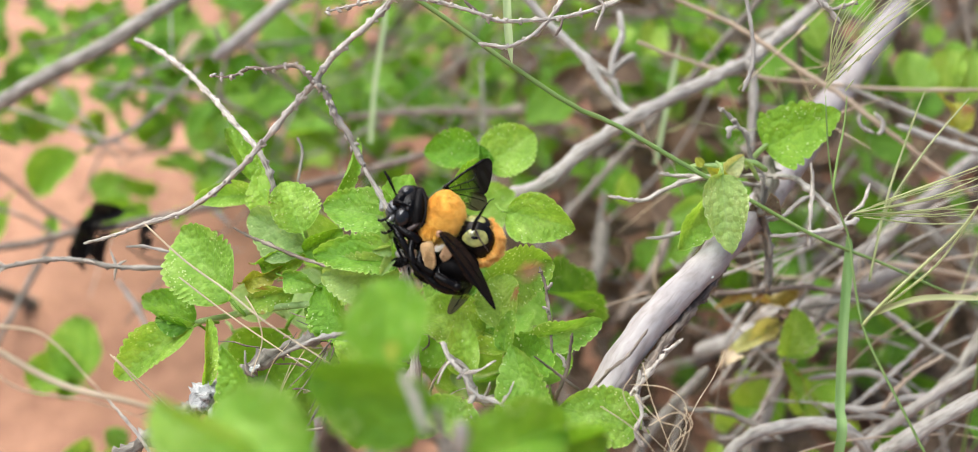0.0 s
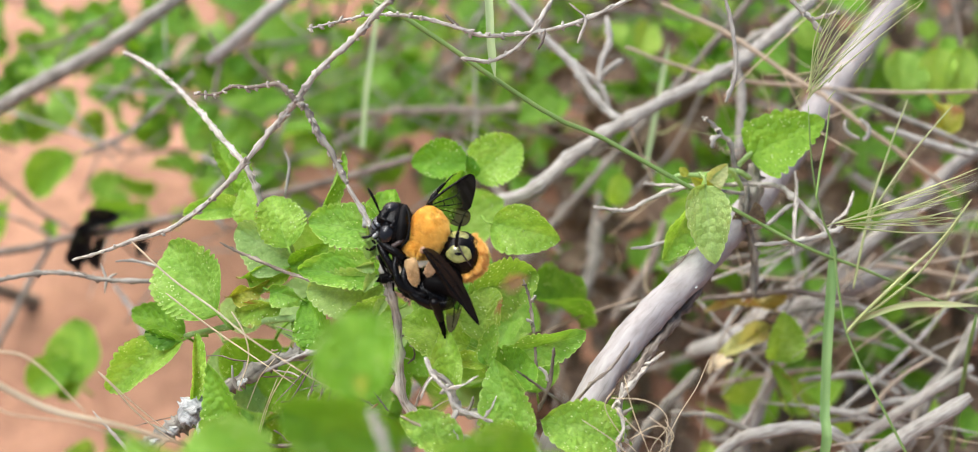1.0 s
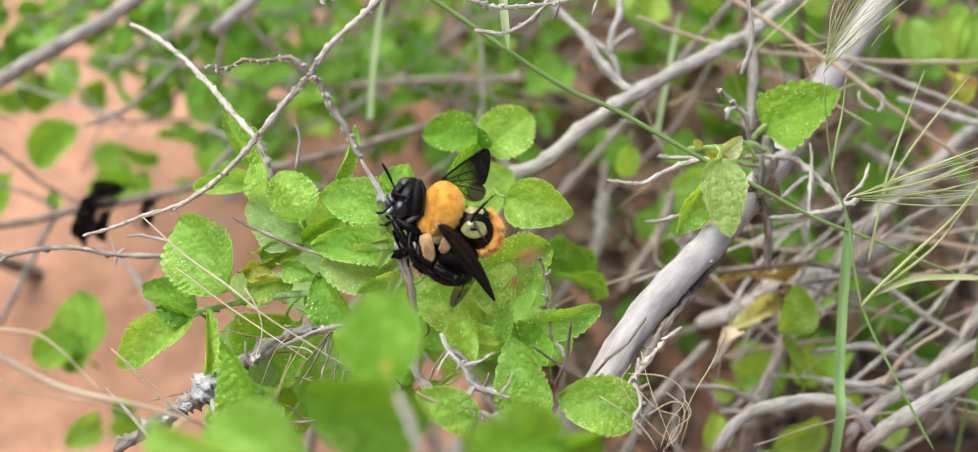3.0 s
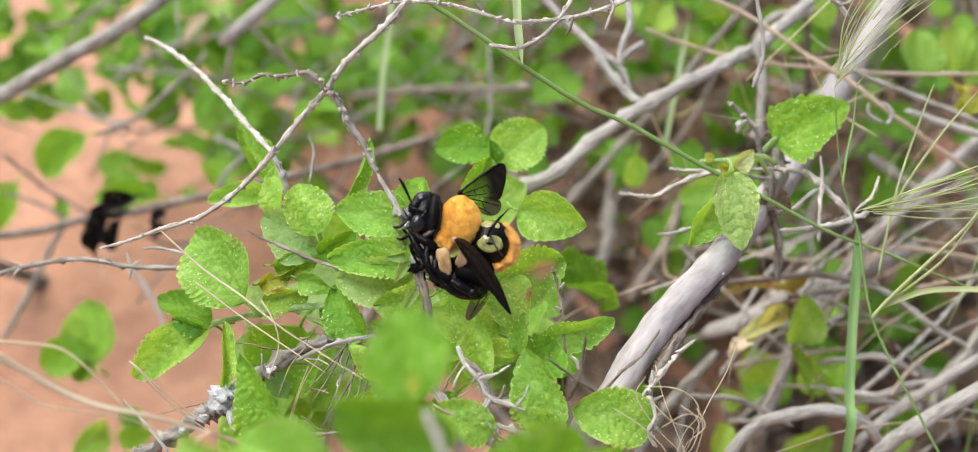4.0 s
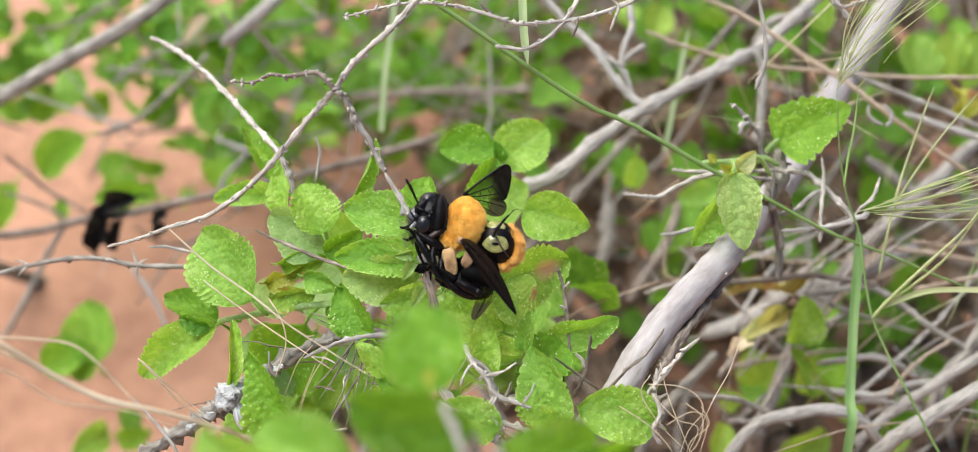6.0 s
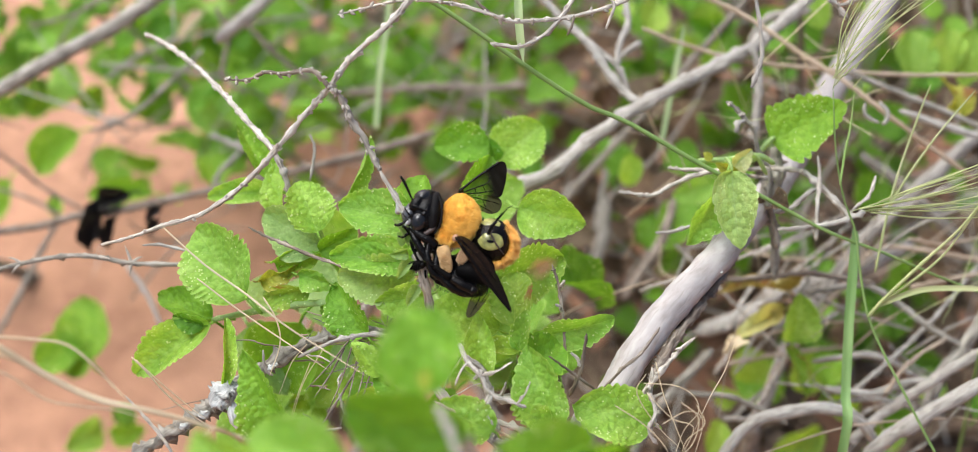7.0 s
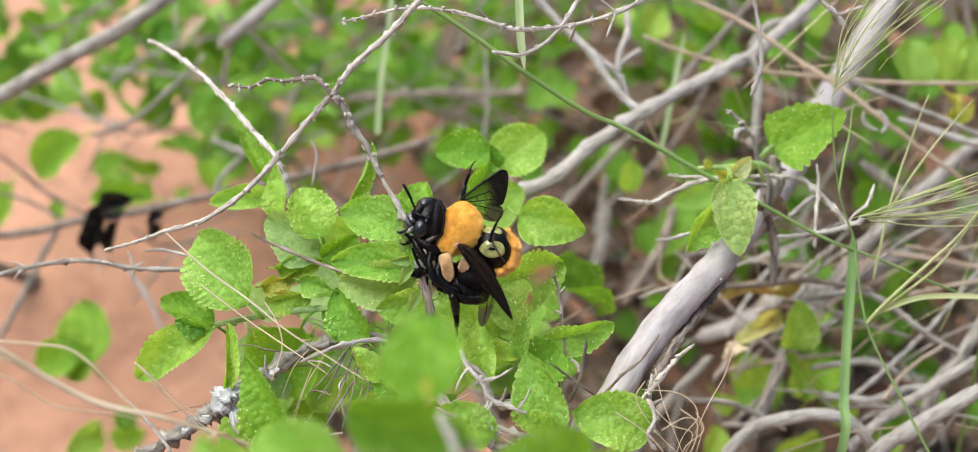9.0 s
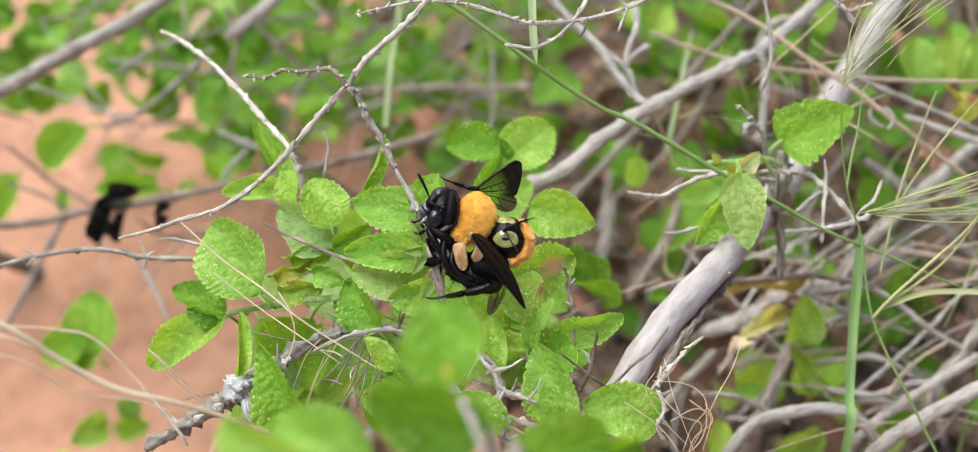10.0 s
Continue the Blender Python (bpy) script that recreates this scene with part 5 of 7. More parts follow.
right = thing("background_shrub", (0.14, 0.26, 0.0), "tangled grey thicket with few leaves over brown litter", "shrub", "shrubs behind")
for pts, r, mat, lab in (
        ([(0.0605, 0.0207, 0.2110), (0.0653, 0.0244, 0.2170), (0.0710, 0.0262, 0.2207), (0.0803, 0.0277, 0.2225), (0.0906, 0.0286, 0.2220), (0.0985, 0.0276, 0.2192), (0.1059, 0.0257, 0.2090)], 0.00253, BARK_PALE, "arching pale root"),
        ([(0.0979, 0.0175, 0.2149), (0.1030, 0.0178, 0.2230), (0.1111, 0.0180, 0.2311), (0.1253, 0.0209, 0.2422)], 0.00326, BARK_PALE, ""),
        ([(0.1001, 0.0333, 0.2026), (0.1107, 0.0390, 0.2094), (0.1196, 0.0401, 0.2185), (0.1350, 0.0434, 0.2301)], 0.00227, BARK_PALE, ""),
        ([(0.1445, 0.0667, 0.2268), (0.1364, 0.0586, 0.2171), (0.1283, 0.0516, 0.2088), (0.1229, 0.0423, 0.1976)], 0.00290, BARK_GREY, ""),
        ([(0.0851, 0.0766, 0.1608), (0.0912, 0.0858, 0.1719), (0.0984, 0.0964, 0.1845), (0.1107, 0.1070, 0.1972), (0.1291, 0.1195, 0.2122), (0.1575, 0.1421, 0.2235), (0.1740, 0.1564, 0.2250)], 0.00350, BARK_PALE, "broad pale trunk out of focus"),
        ([(0.0691, 0.1027, 0.1766), (0.0839, 0.1062, 0.1807), (0.1007, 0.1116, 0.1872), (0.1175, 0.1150, 0.1912), (0.1440, 0.1301, 0.1935)], 0.00463, BARK_PALE, ""),
        ([(0.0630, 0.0624, 0.2375), (0.0754, 0.0631, 0.2383), (0.0895, 0.0636, 0.2389), (0.1071, 0.0622, 0.2371)], 0.00123, BARK_BROWN, ""),
        ([(0.0902, 0.0677, 0.2282), (0.1065, 0.0692, 0.2299), (0.1174, 0.0655, 0.2255), (0.1283, 0.0603, 0.2192), (0.1446, 0.0545, 0.2122)], 0.00145, BARK_GREY, ""),
        ([(0.0945, 0.0619, 0.2057), (0.1094, 0.0632, 0.2071), (0.1169, 0.0622, 0.2060), (0.1243, 0.0594, 0.2025)], 0.00149, BARK_PALE, ""),
        ([(0.0931, 0.0430, 0.2143), (0.1054, 0.0422, 0.2132), (0.1160, 0.0445, 0.2159), (0.1248, 0.0447, 0.2161)], 0.00159, BARK_PALE, ""),
        ([(0.0993, 0.0474, 0.2039), (0.1102, 0.0480, 0.2046), (0.1229, 0.0460, 0.2021)], 0.00127, BARK_PALE, ""),
        ([(0.1093, 0.0941, 0.2130), (0.1191, 0.0983, 0.2179), (0.1289, 0.0988, 0.2185), (0.1543, 0.0961, 0.2152)], 0.00118, STRAW_PINK, ""),
        ([(0.0441, 0.1252, 0.2817), (0.0590, 0.1217, 0.2774), (0.0758, 0.1186, 0.2737), (0.1000, 0.1170, 0.2717), (0.1204, 0.1166, 0.2711), (0.1483, 0.1166, 0.2710)], 0.00093, STRAW_PINK, ""),
        ([(0.0538, 0.1245, 0.2964), (0.0737, 0.1185, 0.2892), (0.0901, 0.1112, 0.2804), (0.1028, 0.1058, 0.2739), (0.1173, 0.0989, 0.2655), (0.1428, 0.0966, 0.2471)], 0.00109, STRAW_PINK, ""),
        ([(0.1046, 0.1174, 0.2721), (0.1167, 0.1139, 0.2678), (0.1316, 0.1100, 0.2631), (0.1484, 0.1056, 0.2578)], 0.00130, BARK_GREY, ""),
        ([(0.1204, 0.1097, 0.2628), (0.1316, 0.1073, 0.2600), (0.1465, 0.1044, 0.2564)], 0.00167, BARK_PALE, ""),
        ([(0.0364, 0.1641, 0.1411), (0.0425, 0.1751, 0.1543), (0.0437, 0.1861, 0.1674)], 0.00392, BARK_GREY, ""),
        ([(0.0470, 0.1319, 0.1649), (0.0604, 0.1450, 0.1804), (0.0649, 0.1551, 0.1926)], 0.00270, BARK_BROWN, ""),
        ([(0.0682, 0.0783, 0.1942), (0.0526, 0.0669, 0.1806), (0.0409, 0.0544, 0.1656)], 0.00235, BARK_GREY, ""),
        ([(0.0543, 0.0422, 0.2134), (0.0684, 0.0411, 0.2121), (0.0825, 0.0367, 0.2067)], 0.00123, BARK_GREY, ""),
        ([(0.0818, 0.1484, 0.2625), (0.0878, 0.1535, 0.2687), (0.1018, 0.1549, 0.2702)], 0.00201, BARK_GREY, ""),
        ([(0.1296, 0.1574, 0.2107), (0.1494, 0.1475, 0.1988), (0.1693, 0.1349, 0.1836)], 0.00308, BARK_GREY, ""),
        ([(0.1647, 0.1970, 0.2580), (0.1692, 0.1801, 0.2377), (0.1626, 0.1631, 0.2174)], 0.00176, BARK_BROWN, "")):
    stem(right, pts, (r * 0.7, r * 0.88, r * 0.75), mat, "branch", lab, rough=0.4, sides=10, wander=0.08)
stem(right, [(0.0851, 0.0766, 0.1608), (0.10, 0.12, 0.06), (0.14, 0.26, -0.01)], (0.0034, 0.004, 0.005), BARK_GREY, "branch", rough=0.2)
random_stems(right, (-0.02, 0.34, 0.02), (0.34, 0.60, 0.26), 150, 43, (BARK_GREY, BARK_BROWN, BARK_BROWN), 0.0022, 0.12)
random_stems(right, (0.01, 0.22, 0.02), (0.26, 0.42, 0.28), 84, 41, (BARK_GREY, BARK_BROWN, BARK_BROWN), 0.0017)
random_stems(right, (-0.12, 0.24, 0.02), (0.05, 0.44, 0.24), 50, 42, (BARK_BROWN, BARK_GREY), 0.0015)
scatter(right, (0.1342, 0.3170, 0.1681), (0.090, 0.060, 0.029), 42, 5, green)
scatter(right, (0.1101, 0.1177, 0.1476), (0.070, 0.05, 0.030), 8, 6, green)
random_stems(right, (0.03, 0.12, 0.04), (0.20, 0.26, 0.17), 48, 47, (BARK_GREY, BARK_BROWN, BARK_PALE), 0.0015, 0.07)
scatter(right, (0.0617, 0.1687, 0.1933), (0.024, 0.04, 0.03), 10, 7, green)
scatter(right, (0.1685, 0.1865, 0.1674), (0.03, 0.05, 0.05), 9, 8, green)
# added dead and dark leaves: their brown stands in for the thicket's deep shade
scatter(far_right, (0.1437, 0.2473, 0.0843), (0.10, 0.06, 0.06), 90, 15, (LEAF_DEAD, LEAF_DEAD, LEAF_DARK))
scatter(right, (0.0592, 0.2630, 0.1346), (0.06, 0.05, 0.06), 90, 16, (LEAF_DEAD, LEAF_DEAD, LEAF_DARK))
scatter(far_right, (0.1482, 0.3710, 0.1388), (0.12, 0.06, 0.045), 84, 17, (LEAF, LEAF_DEAD, LEAF_MID, LEAF_DARK, LEAF_DEAD))
scatter(far_right, (0.1454, 0.2798, 0.0920), (0.11, 0.05, 0.06), 60, 19, (LEAF_DARK, LEAF_DEAD, LEAF_DEAD), length=0.015)
scatter(far_right, (0.1142, 0.2019, 0.1548), (0.085, 0.03, 0.06), 70, 23, (LEAF_DEAD, LEAF_DEAD, LEAF_DEAD, LEAF_DARK), length=0.013)
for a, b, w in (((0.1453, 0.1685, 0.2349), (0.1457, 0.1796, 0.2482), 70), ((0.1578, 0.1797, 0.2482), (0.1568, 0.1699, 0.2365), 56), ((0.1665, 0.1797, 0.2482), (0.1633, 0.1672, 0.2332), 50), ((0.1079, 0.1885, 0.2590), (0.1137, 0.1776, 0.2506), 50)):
    leaf(right, a, b, w * 0.000217, LEAF_LIT, 10, teeth=9, blunt=0.9)
# soft bright leaves deep in the thicket, the lit tone put into their colour
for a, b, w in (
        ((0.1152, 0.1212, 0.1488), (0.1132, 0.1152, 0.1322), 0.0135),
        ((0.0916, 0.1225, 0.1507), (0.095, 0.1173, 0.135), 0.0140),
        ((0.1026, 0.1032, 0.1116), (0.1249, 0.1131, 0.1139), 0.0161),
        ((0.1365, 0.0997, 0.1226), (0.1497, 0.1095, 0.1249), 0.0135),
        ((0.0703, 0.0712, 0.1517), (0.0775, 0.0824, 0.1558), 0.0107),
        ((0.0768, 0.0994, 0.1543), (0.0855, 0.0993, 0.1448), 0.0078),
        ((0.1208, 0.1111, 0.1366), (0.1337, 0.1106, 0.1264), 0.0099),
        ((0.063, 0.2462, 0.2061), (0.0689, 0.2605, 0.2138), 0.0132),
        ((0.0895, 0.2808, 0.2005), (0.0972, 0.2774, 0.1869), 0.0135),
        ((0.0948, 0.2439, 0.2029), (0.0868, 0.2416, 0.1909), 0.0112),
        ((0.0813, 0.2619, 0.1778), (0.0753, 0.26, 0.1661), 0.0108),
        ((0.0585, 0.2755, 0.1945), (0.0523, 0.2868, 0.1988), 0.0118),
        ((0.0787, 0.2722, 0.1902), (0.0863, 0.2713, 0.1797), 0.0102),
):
    leaf(right, a, b, w, LEAF_LIT, 12, teeth=9, blunt=0.8)
leaf(right, (0.0851, 0.0549, 0.2207), (0.0874, 0.0595, 0.2340), 0.01234, LEAF, 15, teeth=8)
leaf(right, (0.0902, 0.0491, 0.2060), (0.0845, 0.0549, 0.2207), 0.00458, LEAF_SICK, 10, teeth=8)
leaf(right, (0.0868, 0.0727, 0.2238), (0.0706, 0.0722, 0.2297), 0.00477, LEAF_WITHERED, 28, teeth=6, wave=0.3, label="withered yellow-brown leaf")
leaf(right, (0.0872, 0.0722, 0.2233), (0.0782, 0.0665, 0.2227), 0.00312, LEAF_DEAD, -20, teeth=5, wave=0.3, cup=0.3)
leaf(right, (0.085, 0.0672, 0.222), (0.0689, 0.0588, 0.2183), 0.00583, LEAF_FADED, 15, teeth=6, wave=0.15, fold=0.15, label="curled pale yellow leaf")
leaf(right, (0.07, 0.0579, 0.2203), (0.0653, 0.0524, 0.22), 0.00394, STRAW, 0, teeth=7, wave=0.4, notch=0.3)
leaf(right, (0.1464, 0.1250, 0.2498), (0.1415, 0.1337, 0.2603), 0.00783, LEAF_YELLOW, 25, teeth=6, wave=0.2)
leaf(right, (0.0696, 0.0436, 0.2806), (0.0642, 0.0426, 0.2794), 0.00436, LEAF_DEAD, 25, teeth=6, wave=0.3, cup=0.3)
scatter(shrub, (-0.0122, 0.0405, 0.2350), (0.034, 0.03, 0.022), 32, 9, (LEAF, LEAF_MID, LEAF_PALE, LEAF))
scatter(shrub, (-0.0487, 0.0368, 0.2386), (0.022, 0.03, 0.020), 16, 10, (LEAF, LEAF_MID, LEAF_PALE, LEAF))
scatter(shrub, (-0.0254, 0.0540, 0.2590), (0.030, 0.02, 0.016), 12, 11, (LEAF, LEAF_MID, LEAF_PALE, LEAF))


# ---- litter under the thicket ----
def litter():
    rng = np.random.default_rng(77)
    pieces = []
    for _ in range(9500):
        x, y = rng.uniform(-0.25, 1.15), rng.uniform(-0.30, 1.4)
        round_edge = 0.7 * (1 - math.hypot((x - 0.42) / 0.75, (y - 0.52) / 0.88))
        edge = min(x + 0.10 - 0.12 * (y - 0.1) - 0.05 * math.sin(9 * y), round_edge) + 0.16 * noise.noise(Vector((x * 6, y * 6, 2)))
        if edge < rng.uniform(0.0, 0.16):
            continue
        v, f, u = LEAF_SHAPES[int(rng.integers(10))]
        s = rng.uniform(0.012, 0.03)
        m = pose(x, y, 0.008 + rng.uniform(0, 0.02), rng.uniform(-40, 40), rng.uniform(-40, 40), rng.uniform(0, 360)) @ Matrix.Scale(s, 4)
        pieces.append(([tuple(m @ Vector(q)) for q in v], f, u))
    v, f, u = join_data(pieces)
    tagged(new("leaf_litter", mesh_of("leaf_litter", v, f, LEAF_DEAD, u)), "brown dead leaves lying on the soil", "leaf litter", kind="stuff")


litter()


# ---- grasses ----
def blade(parent, points, width, mat, name="blade", label="", fold=0.35):
    """A folded strip of grass that narrows to its tip."""
    o = np.array(parent.location)
    c = spline(points, 22) - o
    t = np.gradient(c, axis=0)
    n = np.array(TOWARD)
    verts, uvs, run = [], [], 0.0
    for i in range(22):
        s = np.cross(t[i], n)
        s /= np.linalg.norm(s)
        w = width * 0.5 * min(1.0, (21 - i) / 5 + 0.12)
        run += np.linalg.norm(t[i])
        for k, (a, b) in enumerate(((-1, 0), (-0.5, -0.6), (0, -1), (0.5, -0.6), (1, 0))):
            verts.append(c[i] + s * a * w - n * (b + 1) * w * fold * -1)
            uvs.append((run, a * w))
    faces = [(i * 5 + k, i * 5 + k + 1, (i + 1) * 5 + k + 1, (i + 1) * 5 + k) for i in range(21) for k in range(4)]
    return part(name, mesh_of(name, verts, faces, mat, uvs), parent, label)


def strand(parent, points, r, mat, name="strand", seed=0, label=""):
    return stem(parent, points, (r, r, r * 0.5), mat, name, label, sides=5, count=26)


tuft = thing("grass_tuft", (0.085, 0.02, 0.0), "thin green grass with pale open seed heads", "grass")
blade(tuft, [(0.085, 0.02, -0.005), (0.086, 0.0, 0.12)] + [(0.0852, 0.0013, 0.2345), (0.0857, 0.0103, 0.2485), (0.0864, 0.0214, 0.2633), (0.0878, 0.0331, 0.2774), (0.0875, 0.0353, 0.2799)], 0.00244, BLADE, "blade", "upright green blade")
strand(tuft, [(0.1074, -0.0019, 0.2385), (0.1041, 0.0020, 0.2431), (0.0983, 0.0093, 0.2519), (0.0937, 0.0151, 0.2588), (0.0903, 0.0205, 0.2653), (0.0884, 0.0277, 0.2740), (0.0873, 0.0336, 0.2810), (0.0840, 0.0369, 0.2881), (0.0813, 0.0422, 0.2991), (0.0794, 0.0466, 0.3123)], 0.00033, CULM, "culm")
strand(tuft, [(-0.0201, 0.0491, 0.3390), (-0.0132, 0.0483, 0.3350), (-0.0034, 0.0467, 0.3283), (0.0080, 0.0432, 0.3210), (0.0211, 0.0404, 0.3129), (0.0301, 0.0406, 0.3084), (0.0406, 0.0385, 0.3027), (0.0514, 0.0372, 0.2963), (0.0608, 0.0358, 0.2916), (0.0749, 0.0334, 0.2839), (0.0830, 0.0326, 0.2798), (0.0967, 0.0335, 0.2730), (0.1108, 0.0337, 0.2655), (0.1269, 0.0339, 0.2578)], 0.00056, CULM, "culm", label="long slanting green grass stem")
strand(tuft, [(0.1269, 0.0339, 0.2578), (0.14, 0.05, 0.12), (0.085, 0.02, -0.005)], 0.0006, CULM, "culm")
strand(tuft, [(0.0810, 0.0325, 0.2954), (0.0821, 0.0372, 0.3010), (0.0835, 0.0415, 0.3061), (0.0844, 0.0466, 0.3123)], 0.00029, CULM, "culm")
blade(tuft, [(0.0048, 0.0563, 0.3397), (0.0054, 0.0526, 0.3354), (0.0058, 0.0472, 0.3288), (0.0067, 0.0424, 0.3231)], 0.00185, BLADE_PALE, "blade")
blade(tuft, [(-0.0385, 0.1388, 0.2359), (-0.0371, 0.1513, 0.2509), (-0.0345, 0.1632, 0.2651), (-0.0335, 0.1711, 0.2745)], 0.00185, BLADE_PALE, "blade")
blade(tuft, [(0.0520, 0.1184, 0.2423), (0.0547, 0.1272, 0.2528), (0.0573, 0.1360, 0.2633), (0.0598, 0.1435, 0.2724)], 0.00176, BLADE_PALE, "blade")
blade(tuft, [(0.0929, 0.0219, 0.2670), (0.1028, 0.0241, 0.2696), (0.1119, 0.0245, 0.2700), (0.1225, 0.0242, 0.2696)], 0.00137, SEED, "blade")
rng = np.random.default_rng(5)
for k in range(17):
    # upper seed head: strands that fan out from one node
    a, b = np.array((0.0770, 0.0400, 0.3168)), np.array((0.0825, 0.0503, 0.3400))
    tip = b + np.array((0.0013 * k, 0.0001 * k, -0.0002 * k * (k > 8))) + rng.normal(size=3) * 0.0006
    start = a + (b - a) * rng.uniform(0.0, 0.35) + rng.normal(size=3) * 0.0004
    strand(tuft, [tuple(start), tuple((start + tip) / 2 + rng.normal(size=3) * 0.0008 - np.array((0.0012, 0, 0))), tuple(tip)], 0.00009 + 0.00007 * (k % 3 == 0), SEED, "seed_strand")
for k in range(16):
    # lower seed head: strands that sweep away sideways
    a = np.array((0.0813, 0.0224, 0.2957))
    tip = np.array((0.1125, 0.0251, 0.3098)) + np.array((0, 0, -0.0012 * k)) + rng.normal(size=3) * 0.0007
    start = a + (tip - a) * rng.uniform(0.0, 0.3)
    strand(tuft, [tuple(start), tuple((start + tip) / 2 + rng.normal(size=3) * 0.0007 - np.array((0, 0, 0.0006))), tuple(tip)], 0.00010 + 0.00009 * (k % 3 == 0), SEED, "seed_strand")
strand(tuft, [(0.0903, 0.0200, 0.2647), (0.0946, 0.0219, 0.2701), (0.1026, 0.0250, 0.2785), (0.1104, 0.0280, 0.2867), (0.1170, 0.0326, 0.2954)], 0.00045, SEED, "seed_strand")
strand(tuft, [(0.0929, 0.0219, 0.2670), (0.0991, 0.0234, 0.2719), (0.1071, 0.0260, 0.2796), (0.1149, 0.0314, 0.2907)], 0.00036, SEED, "seed_strand")
strand(tuft, [(0.0922, 0.0268, 0.2728), (0.0944, 0.0336, 0.2810), (0.0974, 0.0414, 0.2903), (0.1027, 0.0511, 0.3020), (0.1057, 0.0560, 0.3078)], 0.00033, SEED, "seed_strand")
strand(tuft, [(0.0952, 0.0365, 0.2845), (0.0997, 0.0414, 0.2903), (0.1073, 0.0482, 0.2985), (0.1164, 0.0551, 0.3066)], 0.00033, SEED, "seed_strand")
for k in range(16):
    # tiny drooping spikelets among the strands
    a = np.array((0.0781, 0.0409, 0.3179)) + (np.array((0.0953, 0.0485, 0.3331)) - np.array((0.0781, 0.0409, 0.3179))) * rng.random() + rng.normal(size=3) * 0.003
    strand(tuft, [tuple(a), tuple(a + np.array((0.001, 0, 0.002)) * rng.uniform(0.5, 1.5))], 0.00016, SEED, "spikelet")

rng = np.random.default_rng(9)
for k in range(34):
    # bare crossing twigs of the thicket
    a = np.array((0.1000, 0.0600, 0.2200)) + np.array((1, 0, 0)) * rng.uniform(-0.035, 0.04) - np.array(TOWARD) * rng.uniform(-0.01, 0.05) + np.array(VIEW_UP) * rng.uniform(-0.035, 0.035)
    side = np.array((1, 0, 0)) * rng.uniform(0.4, 1.0) + np.array(VIEW_UP) * rng.normal(0.25, 0.45) - np.array(TOWARD) * rng.uniform(-0.3, 0.4)
    d = side * rng.uniform(0.015, 0.035)
    r = rng.uniform(0.0004, 0.0010)
    stem(right, [tuple(a - d), tuple(a + rng.normal(size=3) * 0.0018), tuple(a + d)], (r, r * 0.9, r * 0.6), (BARK_PALE, BARK_TWIG, STRAW_PINK, BARK_GREY)[k % 4], rough=0.5, knots=0.006, wander=0.06)
rng = np.random.default_rng(11)
for k in range(46):
    # old bleached stalks leaning through the thicket
    a = np.array((0.0920, 0.0805, 0.2435)) + np.array((1, 0, 0)) * rng.uniform(-0.05, 0.05) - np.array(TOWARD) * rng.uniform(-0.03, 0.06) + np.array(VIEW_UP) * rng.uniform(-0.055, 0.06)
    d = rng.normal(size=3) * (0.03, 0.018, 0.022)
    strand(tuft, [tuple(a), tuple(a + d * 0.5 + rng.normal(size=3) * 0.003), tuple(a + d)], rng.uniform(0.00022, 0.0006), (STRAW, STRAW_PINK, SEED)[k % 3])

